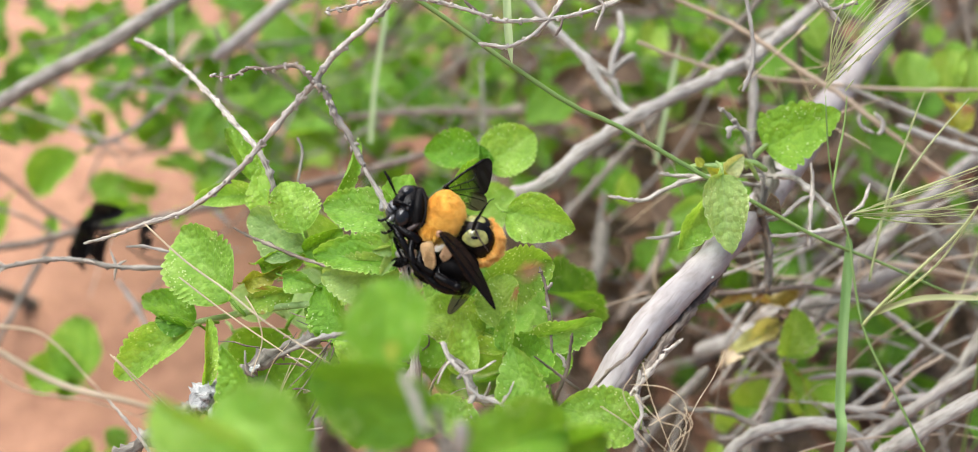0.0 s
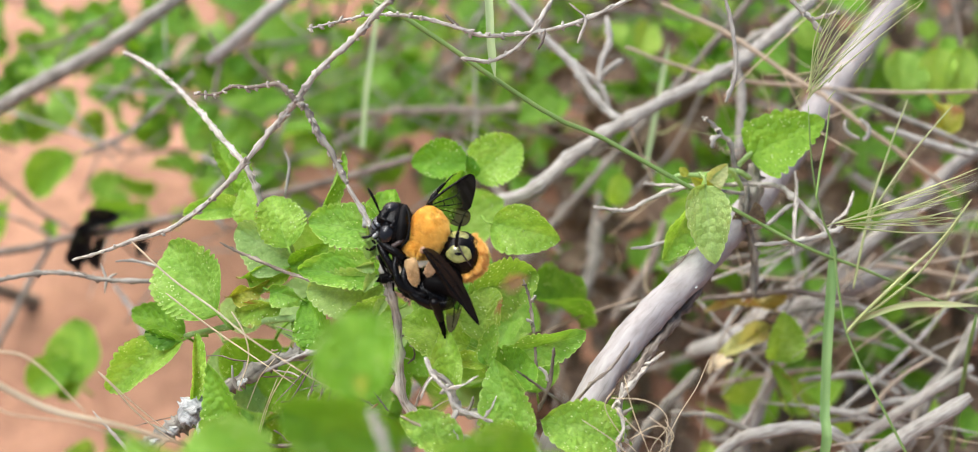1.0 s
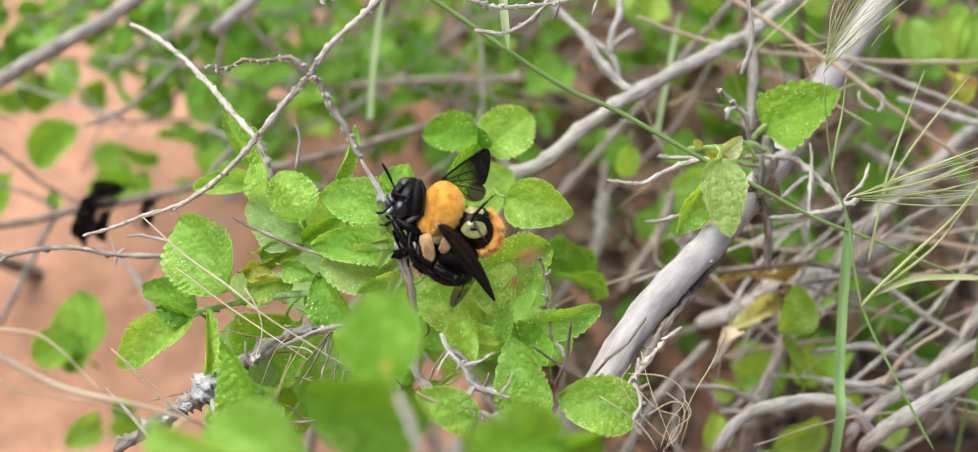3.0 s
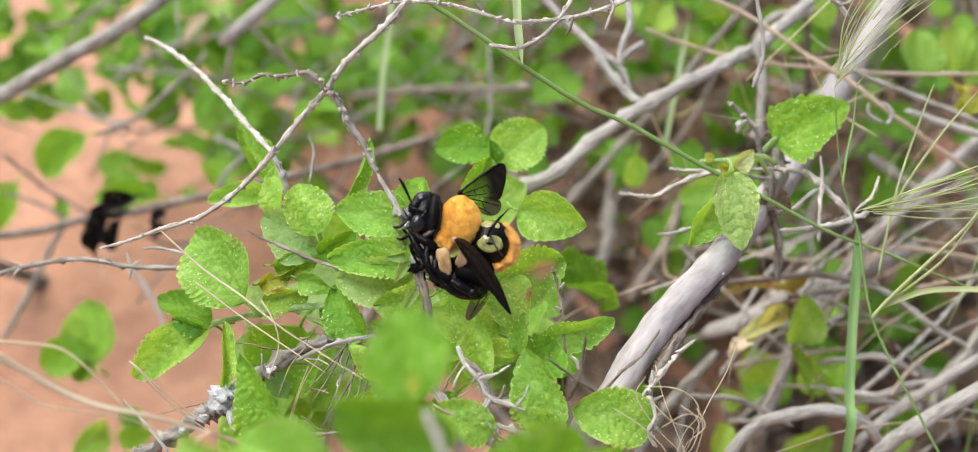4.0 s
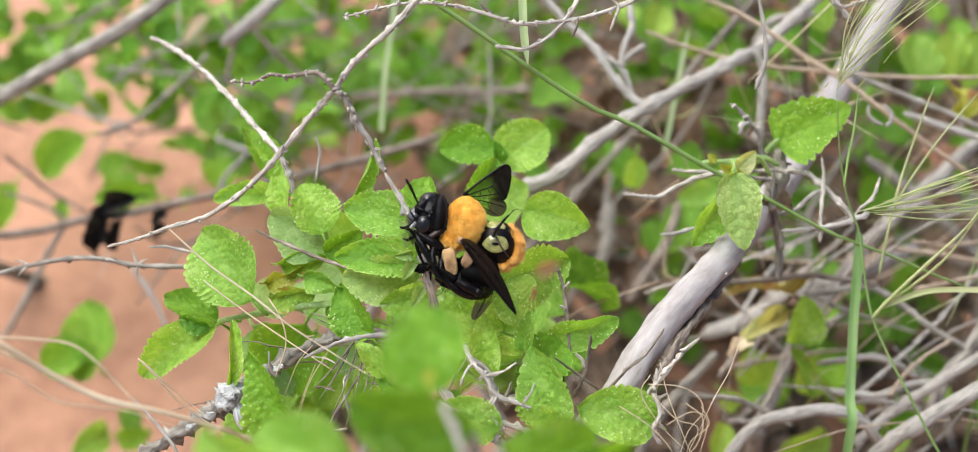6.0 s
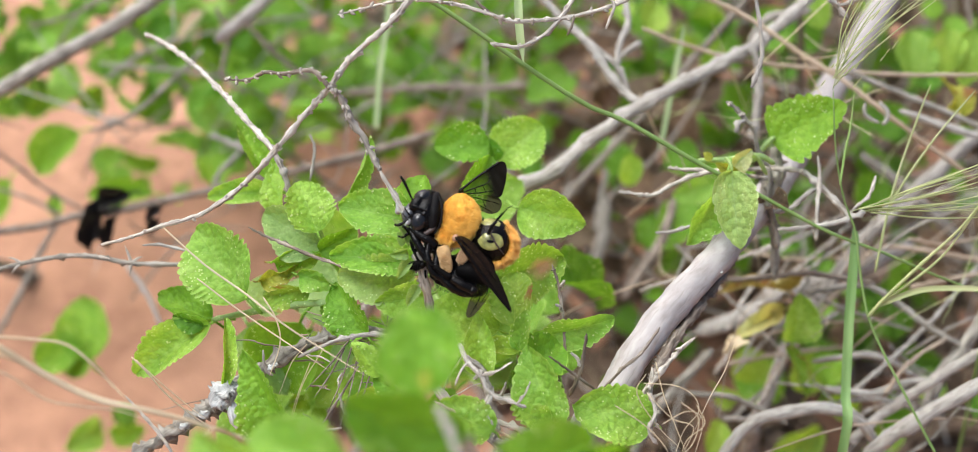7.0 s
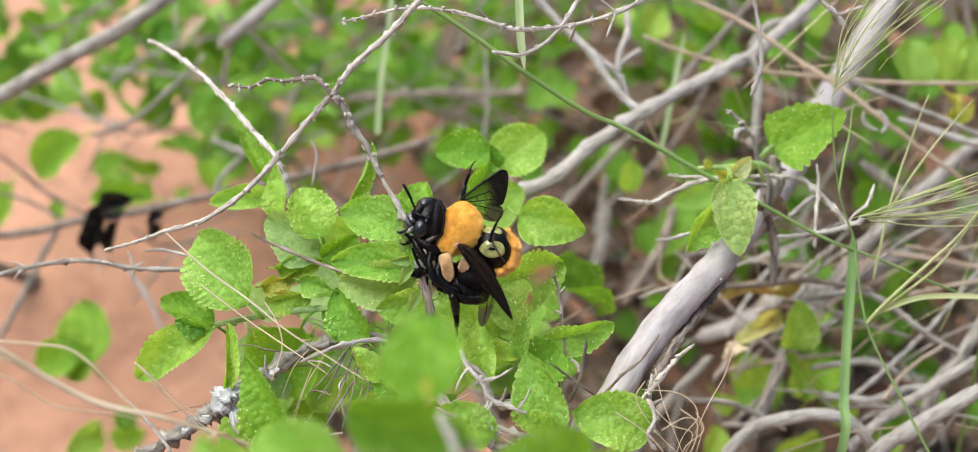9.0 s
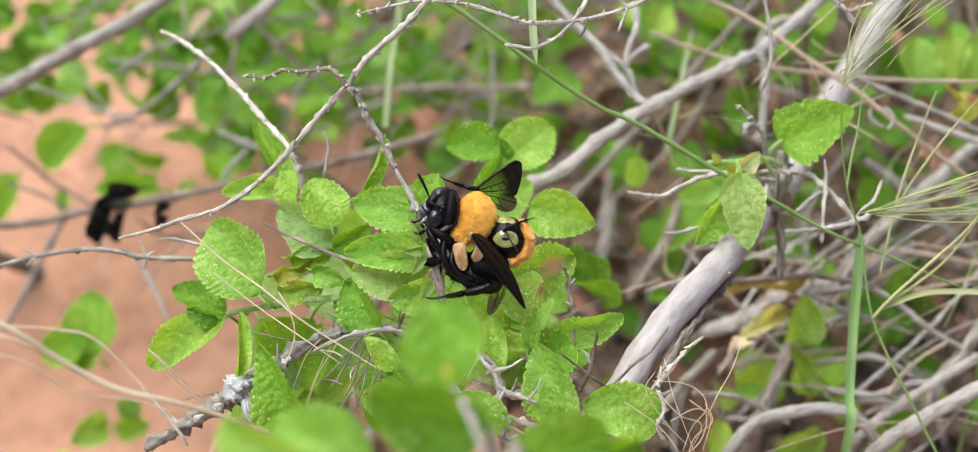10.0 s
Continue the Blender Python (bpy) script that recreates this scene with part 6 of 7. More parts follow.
straw_tuft = thing("dry_grass", (-0.14, -0.08, 0.0), "loose pale dry grass strands across the soil", "grass")
for pts, r in (
        ([(-0.0878, -0.0502, 0.3296), (-0.0836, -0.0516, 0.3278), (-0.0762, -0.0528, 0.3217), (-0.0683, -0.0540, 0.3171), (-0.0591, -0.0540, 0.3139), (-0.0511, -0.0535, 0.3098), (-0.0421, -0.0523, 0.3034)], 0.00118),
        ([(-0.0878, -0.0515, 0.3280), (-0.0801, -0.0521, 0.3241), (-0.0726, -0.0529, 0.3184), (-0.0624, -0.0536, 0.3144), (-0.0544, -0.0528, 0.3107), (-0.0466, -0.0513, 0.3047)], 0.00065),
        ([(-0.0919, -0.0436, 0.3218), (-0.0875, -0.0436, 0.3218), (-0.0812, -0.0432, 0.3208), (-0.0760, -0.0430, 0.3194), (-0.0719, -0.0443, 0.3163), (-0.0691, -0.0452, 0.3120), (-0.0658, -0.0474, 0.3095)], 0.00050),
        ([(-0.0899, -0.0501, 0.3219), (-0.0834, -0.0514, 0.3203), (-0.0776, -0.0527, 0.3156), (-0.0717, -0.0521, 0.3131), (-0.0657, -0.0513, 0.3109), (-0.0556, -0.0509, 0.3051)], 0.00033),
        ([(-0.0750, -0.0179, 0.2902), (-0.0718, -0.0199, 0.2877), (-0.0681, -0.0221, 0.2835), (-0.0634, -0.0235, 0.2788), (-0.0592, -0.0240, 0.2749)], 0.00039),
        ([(-0.0733, -0.0203, 0.2920), (-0.0684, -0.0227, 0.2875), (-0.0627, -0.0246, 0.2820), (-0.0597, -0.0254, 0.2795)], 0.00026),
        ([(-0.0703, 0.0047, 0.3063), (-0.0608, -0.0033, 0.3030), (-0.0509, -0.0104, 0.3007), (-0.0425, -0.0172, 0.2987), (-0.0339, -0.0220, 0.2960), (-0.0255, -0.0266, 0.2936)], 0.00045),
        ([(-0.0640, 0.0007, 0.2952), (-0.0548, -0.0050, 0.2914), (-0.0457, -0.0103, 0.2882), (-0.0348, -0.0162, 0.2843)], 0.00040),
        ([(-0.0496, -0.0026, 0.2928), (-0.0467, -0.0063, 0.2899), (-0.0458, -0.0097, 0.2858), (-0.0480, -0.0141, 0.2806)], 0.00040),
        ([(-0.0397, -0.0111, 0.2872), (-0.0430, -0.0137, 0.2841), (-0.0457, -0.0180, 0.2790)], 0.00019), ([(-0.0364, -0.0120, 0.2862), (-0.0404, -0.0163, 0.2811), (-0.0430, -0.0214, 0.2749)], 0.00019), ([(-0.0388, -0.0151, 0.2856), (-0.0414, -0.0193, 0.2805), (-0.0434, -0.0236, 0.2754)], 0.00016)):
    strand(straw_tuft, pts, r, STRAW)
strand(straw_tuft, [(-0.0421, -0.0523, 0.3034), (-0.0532, -0.0644, 0.3045)] + [(-0.09, -0.06, 0.12), (-0.14, -0.08, -0.005)], 0.0005, STRAW)
curls = thing("dry_grass", (0.06, -0.06, 0.0), "curled wisps of bleached dry grass", "grass")
for pts in (
        [(0.0304, -0.0233, 0.2879), (0.0368, -0.0236, 0.2876), (0.0406, -0.0249, 0.2860), (0.0417, -0.0270, 0.2835), (0.0387, -0.0295, 0.2806), (0.0368, -0.0328, 0.2766)], [(0.0308, -0.0259, 0.2880), (0.0359, -0.0292, 0.2840), (0.0403, -0.0304, 0.2826), (0.0384, -0.0336, 0.2787)],
        [(0.0332, -0.0190, 0.2899), (0.0347, -0.0232, 0.2850), (0.0371, -0.0273, 0.2800), (0.0397, -0.0314, 0.2750)], [(0.0410, -0.0275, 0.2860), (0.0426, -0.0300, 0.2831), (0.0391, -0.0320, 0.2806), (0.0378, -0.0341, 0.2782)],
        [(0.0375, -0.0285, 0.2880), (0.0410, -0.0305, 0.2856), (0.0400, -0.0337, 0.2817), (0.0369, -0.0358, 0.2793)], [(0.0338, -0.0307, 0.2838), (0.0389, -0.0290, 0.2858), (0.0421, -0.0302, 0.2843), (0.0404, -0.0347, 0.2790)],
        [(0.0544, 0.0017, 0.2741), (0.0503, -0.0092, 0.2767), (0.0452, -0.0199, 0.2795), (0.0409, -0.0295, 0.2806)], [(0.0311, -0.0214, 0.2887), (0.0292, -0.0239, 0.2857), (0.0331, -0.0280, 0.2808), (0.0382, -0.0313, 0.2768)], [(0.0242, -0.0289, 0.2875), (0.0299, -0.0313, 0.2846), (0.0337, -0.0337, 0.2817), (0.0356, -0.0358, 0.2793)]):
    strand(curls, pts, 0.00020 + 0.00006 * rng.random(), STRAW)
strand(curls, [(0.0369, -0.0358, 0.2793), (0.05, -0.05, 0.18), (0.06, -0.06, -0.005)], 0.0004, STRAW)


# ---- the bee: its own space has X along the body, Y into the bush, Z up the slope; U is a body unit ----
U = 0.0001288
bee = thing("bee", (-0.0072, -0.0011, 0.3132), "large black bee with golden furry thorax and greenish abdomen spots", "bee")
bee.rotation_euler = (radians(-40.0), 0, 0)


def ball(name, centre, radii, mat, parent, turn=(0, 0, 0), label="", rough=0.0, seg=28, squash=None, scale=3.0):
    """A rounded body with an uneven skin."""
    verts, faces, uvs = [], [], []
    m = Euler([radians(a) for a in turn]).to_matrix()
    rings = seg * 2 // 3
    for i in range(rings + 1):
        th = math.pi * i / rings
        for k in range(seg):
            ph = 2 * math.pi * k / seg
            d = Vector((math.sin(th) * math.cos(ph), math.sin(th) * math.sin(ph), math.cos(th)))
            q = 1 + rough * noise.noise(d * scale + Vector(centre) * 0.1)
            if squash:
                q *= squash(d)
            verts.append((Vector(centre) + m @ Vector((d.x * radii[0] * q, d.y * radii[1] * q, d.z * radii[2] * q))) * U)
            uvs.append((i / rings, k / seg))
    faces = [(i * seg + k, (i + 1) * seg + k, (i + 1) * seg + (k + 1) % seg, i * seg + (k + 1) % seg) for i in range(rings) for k in range(seg)]
    return part(name, mesh_of(name, verts, faces, mat, uvs), parent, label)


def fur(name, centre, radii, count, length, mat, parent, keep, comb=(0.5, 0, 0), turn=(0, 0, 0), seed=1, width=0.8, label="", mess=0.18):
    """Dense hairs on a rounded body: thin tapered slips that lean along the comb."""
    rng = np.random.default_rng(seed)
    m = np.array(Euler([radians(a) for a in turn]).to_matrix())
    V, F, UV = [], [], []
    while len(F) < count * 2:
        d = rng.normal(size=3)
        d /= np.linalg.norm(d)
        if not keep(d):
            continue
        n = m @ (d / np.array(radii))
        n /= np.linalg.norm(n)
        p = np.array(centre) + m @ (d * np.array(radii))
        lock = np.array(noise.noise_vector(Vector(p * 0.11))) * 0.55 + np.array(noise.noise_vector(Vector(p * 0.3) + Vector((7, 3, 1)))) * 0.3
        g = n + np.array(comb) * rng.uniform(0.5, 1.3) + lock + rng.normal(size=3) * mess
        clump = noise.noise(Vector(p * 0.16))
        l = length * rng.uniform(0.55, 1.2) * (1 + 0.5 * clump)
        s = np.cross(g, rng.normal(size=3))
        s = s / np.linalg.norm(s) * width * 0.5
        a, b = p - n * 1.5, p + g * l * 0.55
        c = b + (g * 0.35 + np.array(comb) * 0.25) * l
        k = len(V)
        V += [tuple(q * U) for q in (a - s, a + s, b - s * 0.8, b + s * 0.8, c)]
        UV += [(0, 0), (0, 1), (0.55, 0), (0.55, 1), (1, 0.5)]
        F += [(k, k + 1, k + 3, k + 2), (k + 2, k + 3, k + 4)]
    return tagged(part(name, mesh_of(name, V, F, mat, UV), parent, label), kind="stuff")


def limb(name, points, radii, mat, parent, label="", sides=10, flat=1.0, rough=0.12):
    SEED_RUN[0] += 1
    v, f, u = tube_data([tuple(np.array(p) * U) for p in points], [r * U for r in radii], sides, max(8, len(points) * 5), rough=rough, seed=SEED_RUN[0], flat=flat)
    return part(name, mesh_of(name, v, f, mat, u), parent, label)


def patch(name, centre, radii, spin, spread, mat, parent, label="", lift=1.015):
    """An oval plate on a rounded body. spin: its middle as a direction; spread: half angles of the oval."""
    a = Vector(spin).normalized()
    b = a.cross(Vector((0.2, 0.1, 1))).normalized()
    c = a.cross(b)
    verts, n, rings = [], 30, 7
    for i in range(rings + 1):
        for k in range(n):
            ph = 2 * math.pi * k / n
            wob = 1 + 0.10 * math.sin(2 * ph + 0.6) + 0.05 * math.sin(5 * ph)
            x, y = math.cos(ph) * spread[0] * wob * i / rings, math.sin(ph) * spread[1] * wob * i / rings
            d = (a + b * x + c * y).normalized()
            h = lift if i < rings else 0.99
            verts.append(tuple((Vector(centre) + Vector((d.x * radii[0], d.y * radii[1], d.z * radii[2])) * h) * U))
    faces = [(i * n + k, (i + 1) * n + k, (i + 1) * n + (k + 1) % n, i * n + (k + 1) % n) for i in range(rings) for k in range(n)]
    return part(name, mesh_of(name, verts, faces, mat), parent, label)


def wing(name, outline, mat, parent, veins=(), depth=None, label=""):
    """A thin wing from a smooth closed outline (x, z), set at a slant by depth(x, z), with raised veins as sub-parts."""
    loop = spline(list(outline) + [outline[0]], 60)[:-1]
    mid = loop.mean(axis=0)
    root = np.array(outline[0])
    far = max(np.linalg.norm(q - root) for q in loop)
    verts, uvs, rings, n = [], [], 8, len(loop)
    for i in range(rings + 1):
        for k in range(n):
            q = mid + (loop[k] - mid) * i / rings
            crease = 1.1 * math.sin(q[0] * 0.35 + q[1] * 0.2)
            verts.append((q[0] * U, (depth(*q) + crease) * U, q[1] * U))
            uvs.append((np.linalg.norm(q - root) / far, k / n))
    faces = [(i * n + k, i * n + (k + 1) % n, (i + 1) * n + (k + 1) % n, (i + 1) * n + k) for i in range(rings) for k in range(n)]
    w = part(name, mesh_of(name, verts, faces, mat, uvs), parent, label)
    for line, r in veins:
        limb("vein", [(x, depth(x, z) - 0.6, z) for x, z in line], (r, r, r * 0.6), BLACK, w, sides=6, rough=0.0)
    return w


# thorax
def shoulder(d):
    """Flat where the head joins, full towards the wings."""
    return 1 - 0.10 * max(0.0, -d.x) + 0.05 * d.z * (1 - abs(d.x))


thorax = ball("thorax", (0, 0, -3), (33, 32, 41), AMBER, bee, (0, 8, 0), "round golden-furred thorax", 0.05, squash=shoulder)
fur("fur", (0, 0, -3), (32, 32, 40), 46000, 2.9, FUR, thorax, lambda d: d[1] < 0.5, (0.9, -0.05, -0.75), (0, 8, 0), 1, 0.24, mess=0.07)
ball("flank", (-15, -8, -27), (20, 20, 16), AMBER, thorax, (0, 10, 0), rough=0.1, seg=20)
fur("tuft", (-15, -8, -27), (20, 20, 16), 6000, 3.8, FUR, thorax, lambda d: d[1] < 0.3 and d[0] < 0.8, (-0.05, -0.15, -0.9), (0, 10, 0), 12, 0.28, mess=0.08)
ball("wing_plate", (-4, -31, -31), (5, 4, 6), ROSE, thorax, (0, 30, 0), rough=0.2, seg=16)
ball("wing_plate", (0, 4, 34), (5, 4, 4), ROSE, thorax, rough=0.2, seg=16)
ball("neck", (-30, 2, -4), (12, 24, 34), BLACK_DULL, bee, rough=0.1)
fur("fur", (-30, 2, -4), (12, 24, 34), 500, 3, FUR_BLACK, bee, lambda d: d[1] < 0.4, (0.2, 0, 0), seed=7)
# head
head = ball("head", (-52, -3, 8), (26, 29, 37), BLACK, bee, (0, 12, 0), "black head with glossy eyes and a matt cheek", 0.05, 36)
ball("eye", (-62, -25, -5), (12.5, 9, 17), EYE_BLACK, head, (0, 20, 0), "smooth glossy dark eye", seg=30)
ball("eye", (-56, -12, 33), (15, 15, 12), EYE_BLACK, head, (0, -24, 0), "smooth glossy dark eye", seg=30)
ball("cheek", (-38, -4, 6), (13, 30, 37), CHEEK, head, (0, 6, 0), "matt grey-black cheek", 0.06, 30)
limb("cheek_rim", [(-30, -19, 34), (-26, -27, 22), (-25, -30, 6), (-29, -29, -12), (-38, -25, -26)], (1.2, 1.8, 1.8, 1.8, 1.4), CHEEK, head, sides=6)
ball("brow", (-66, -24, 22), (9, 7, 14), BLACK, head, (0, 30, 0), rough=0.25, seg=20)
limb("brow_ridge", [(-52, -32, 10), (-60, -34, 15), (-70, -31, 20), (-76, -26, 22)], (1.8, 2.2, 2.0, 1.2), BLACK, head, sides=8)
ball("ocellus", (-53, -33, 7), (3.0, 2.6, 3.4), EYE_BLACK, head, (0, 30, 0), seg=12)
ball("ocellus", (-56, -32, 13), (2.2, 2.2, 2.4), EYE_BLACK, head, seg=12)
ball("ocellus", (-49, -32, 13), (2.2, 2.2, 2.4), EYE_BLACK, head, seg=12)
ball("clypeus", (-77, -12, 8), (11, 14, 17), FACE, head, (0, 24, 0), "grey shining face", 0.10, 24)
limb("face_ridge", [(-84, -22, 16), (-79, -27, 8), (-74, -27, 2)], (1.0, 1.6, 1.0), BLACK, head, sides=6)
limb("face_ridge", [(-88, -18, 8), (-83, -24, 2), (-78, -25, -4)], (1.0, 1.5, 1.0), BLACK, head, sides=6)
ball("face_plate", (-79, -22, -7), (3.6, 3.5, 6.5), FACE_PALE, head, (0, 38, 0), "pale mouth plate", 0.15, 16)
limb("mandible", [(-70, -16, -22), (-80, -20, -17), (-89, -18, -8)], (5, 4.5, 1.8), BLACK, head)
limb("jaw", [(-62, -20, -27), (-52, -24, -25), (-42, -25, -19), (-34, -24, -14)], (2.6, 4.2, 4.0, 2.0), COLLAR, head, "brown glossy jaw edge")
limb("proboscis", [(-72, -14, -20), (-74, -12, -40), (-66, -12, -62), (-56, -12, -78)], (3, 3, 2.4, 1.6), BLACK, head)
fur("fur", (-52, -3, 8), (26, 29, 37), 2200, 1.8, FUR_BLACK, head, lambda d: (d[0] > 0.0 or d[2] > 0.55) and d[1] < 0.4, (0.4, 0, 0.1), (0, 12, 0), 3, 0.5)
for name, pts in (("antenna", [(-68, -24, 22), (-73, -30, 32), (-78, -33, 44), (-84, -33, 56), (-90, -33, 66)]), ("antenna", [(-72, -26, 6), (-78, -31, 0), (-86, -32, -8), (-94, -31, -11), (-100, -30, -10)])):
    limb(name, pts, (1.6, 1.5, 2.3, 2.5, 1.8), BLACK, head, "elbowed black antenna")
# abdomen
AC, AR = (52, 10, -37), (35, 35, 37)
abdomen = ball("abdomen", AC, AR, BLACK, bee, (0, 0, 0), "glossy black abdomen with greenish cream plates", 0.02, 36)
ball("waist", (32, 8, -24), (14, 16, 22), BLACK_DULL, bee, seg=20)
fur("fur", (32, 8, -24), (14, 16, 22), 700, 2.6, FUR_BLACK, bee, lambda d: d[1] < 0.2, (0.4, 0, -0.2), seed=17, width=0.5)
patch("spot", AC, AR, (-0.08, -0.46, 0.88), (0.60, 0.34), GREEN_SPOT, abdomen, "greenish cream plate")
patch("spot", AC, AR, (-0.02, -0.98, 0.0), (0.70, 0.44), GREEN_SPOT, abdomen, "greenish cream plate with a black eye mark")
patch("dash", AC, AR, (-0.04, -0.98, 0.0), (0.17, 0.075), BLACK, abdomen, "black eye mark", 1.03)
limb("hind_shin", [(48, -27, -16), (58, -30, -38), (72, -22, -58)], (1.6, 1.5, 1.0), COLLAR, abdomen, "thin brown far hind shin", sides=6)
ball("tail", (58, 15, -42), (33, 30, 34), AMBER, abdomen, seg=24)
fur("tail_fur", (58, 15, -42), (33, 31, 34), 13000, 7.0, FUR_TAIL, abdomen, lambda d: d[0] ** 2 + d[2] ** 2 > 0.45 and d[1] < 0.75 and (d[0] > 0.30 or (d[2] < -0.7 and d[0] > -0.2)), (0.28, -0.10, -0.22), seed=4, width=0.5, label="golden tail fringe", mess=0.10)
fur("belly_fur", AC, AR, 500, 5, FUR_BLACK, abdomen, lambda d: d[0] < -0.3, (0.3, 0, 0), seed=5)
# wings
up_depth = lambda x, z: 4 + 0.10 * x + 0.14 * (z - 40)
wing("wing", [(-1, 41), (20, 57), (38, 72), (56, 86), (68, 91), (76, 86), (77, 68), (73, 48), (66, 33), (50, 36), (32, 36), (14, 36)], WING, bee,
     ((([(-1, 41), (32, 67), (66, 90)]), 1.9), (([(2, 39), (26, 48), (46, 56), (52, 68)]), 1.0), (([(4, 38), (32, 40), (58, 44)]), 0.9), (([(26, 48), (28, 40)]), 0.8), (([(46, 56), (56, 44)]), 0.7), (([(38, 53), (44, 41)]), 0.6)),
     up_depth, "raised smoky brown forewing")
wing("wing", [(8, 36), (30, 37), (52, 36), (66, 31), (69, 20), (62, 9), (48, 7), (32, 14), (18, 25)], WING_CLEAR, bee,
     ((([(8, 36), (38, 30), (66, 22)]), 0.8), (([(12, 32), (34, 20), (54, 9)]), 0.8), (([(38, 30), (44, 15)]), 0.6), (([(52, 26), (60, 12)]), 0.5)), lambda x, z: 9 + 0.10 * x, "clear greenish hindwing")
down_depth = lambda x, z: -38 + 0.12 * (x - 0) + 0.08 * (z + 36)
wing("wing", [(-5, -30), (4, -28), (18, -34), (40, -57), (57, -81), (71, -109), (84, -147), (71, -136), (54, -115), (37, -98), (20, -70), (5, -48)], WING_DARK, bee,
     ((([(-4, -31), (26, -72), (58, -116), (83, -146)]), 1.5), (([(2, -31), (34, -64), (60, -100)]), 1.2), (([(3, -38), (34, -80), (58, -112)]), 0.8)), down_depth, "folded dark brown forewing")
# the lower hindwing swings about its root
low_wing = wing("wing", [(0, 0), (14, -4), (22, -12), (14, -28), (0, -47), (-12, -59), (-20, -60), (-21, -49), (-12, -24)], WING_CLEAR, bee,
     ((([(2, -2), (2, -24), (-15, -57)]), 1.0), (([(8, -4), (12, -20), (-2, -42)]), 0.7)), lambda x, z: 0.0, "translucent smoky hindwing below the folded forewing")
# legs that hold on
taper = lambda d: (1 + 0.26 * d.z) / (abs(d.x) ** 5 + abs(d.y) ** 5 + abs(d.z) ** 5) ** 0.2

front_leg = ball("leg", (-44, -14, -44), (10, 9, 12), BLACK, bee, rough=0.1, label="front leg bent to the twig")
limb("femur", [(-34, -18, -46), (-48, -22, -34), (-66, -22, -22), (-78, -20, -12)], (8, 9, 7, 4), BLACK, front_leg)
limb("tarsus", [(-78, -20, -12), (-86, -18, -14), (-94, -14, -10), (-98, -12, -4)], (2.6, 2.0, 1.6, 1.0), BLACK, front_leg)
limb("claw", [(-78, -20, -24), (-88, -19, -30), (-96, -16, -28)], (3, 2.2, 1), BLACK, front_leg)
limb("tibia", [(-78, -18, -14), (-66, -24, -36), (-52, -26, -60), (-42, -26, -76)], (4, 6.5, 6, 4), BLACK, front_leg)
mid_leg = ball("leg", (-28, -16, -56), (12, 12, 14), BLACK, bee, rough=0.1, label="middle leg clasping the twig")
limb("femur", [(-30, -22, -52), (-34, -26, -76), (-20, -28, -96), (2, -28, -104)], (5, 7, 6.5, 5), BLACK, mid_leg)
limb("tibia", [(-46, -24, -38), (-48, -28, -62), (-40, -30, -84), (-22, -28, -98)], (4, 6, 6, 4), BLACK, mid_leg)
ball("foot", (-66, -14, -75), (13, 8, 8), BLACK_DULL, mid_leg, (0, -12, 0), rough=0.25)
limb("tarsus", [(-52, -18, -72), (-66, -14, -76), (-80, -10, -80)], (5, 4, 1.5), BLACK, mid_leg)
limb("tarsus", [(-60, -12, -32), (-66, -8, -50), (-62, -6, -66), (-54, -6, -80), (-52, -6, -96)], (2.5, 3, 3, 2, 1.5), BLACK, mid_leg)
hind_leg = ball("leg", (10, -14, -70), (20, 16, 18), BLACK, bee, rough=0.1, label="hind leg with glossy thick thigh")
limb("femur", [(-30, -12, -84), (-16, -16, -104), (8, -18, -116), (36, -16, -114), (48, -12, -98)], (5, 7, 9, 8, 5), BLACK, hind_leg, sides=14)
ball("thigh", (6, -8, -98), (44, 17, 23), BLACK, hind_leg, (0, 22, 0), rough=0.10)
limb("basitarsus", [(-34, -20, -72), (-28, -26, -90), (-10, -28, -108), (14, -27, -118)], (4, 6, 7, 5), BLACK, hind_leg)
limb("tibia", [(-2, -18, -78), (16, -22, -84), (36, -20, -92), (46, -16, -104)], (11, 15, 15, 9), BLACK_DULL, hind_leg, sides=14)
ball("trochanter", (26, -12, -82), (30, 16, 28), BLACK_DULL, hind_leg, rough=0.12)
ball("coxa", (-14, -6, -84), (32, 16, 26), BLACK_DULL, hind_leg, rough=0.12)
ball("hair_brush", (-19, -30, -68), (9.5, 4, 20), TAN, mid_leg, (0, -14, 0), "tan hair brush", 0.1, 20, taper)
fur("fur", (-20, -31, -69), (8, 5, 18), 1800, 1.6, FUR_TAN, mid_leg, lambda d: d[1] < 0.3, (0.1, -0.1, -0.5), (0, -14, 0), 8, 0.35)
ball("hair_brush", (7, -30, -62), (8.5, 4, 13), ROSE_TAN, hind_leg, (0, 34, 0), "tan hair brush", 0.1, 20, taper)
fur("fur", (7, -31, -61), (8, 5, 12), 700, 1.6, FUR_ROSE, hind_leg, lambda d: d[1] < 0.3, (0.2, -0.1, -0.5), (0, 24, 0), 9, 0.35)
fur("fur", (6, -14, -98), (44, 17, 22), 500, 3.2, FUR_BLACK, hind_leg, lambda d: d[1] < 0.2, (0.2, 0, -0.5), seed=10)
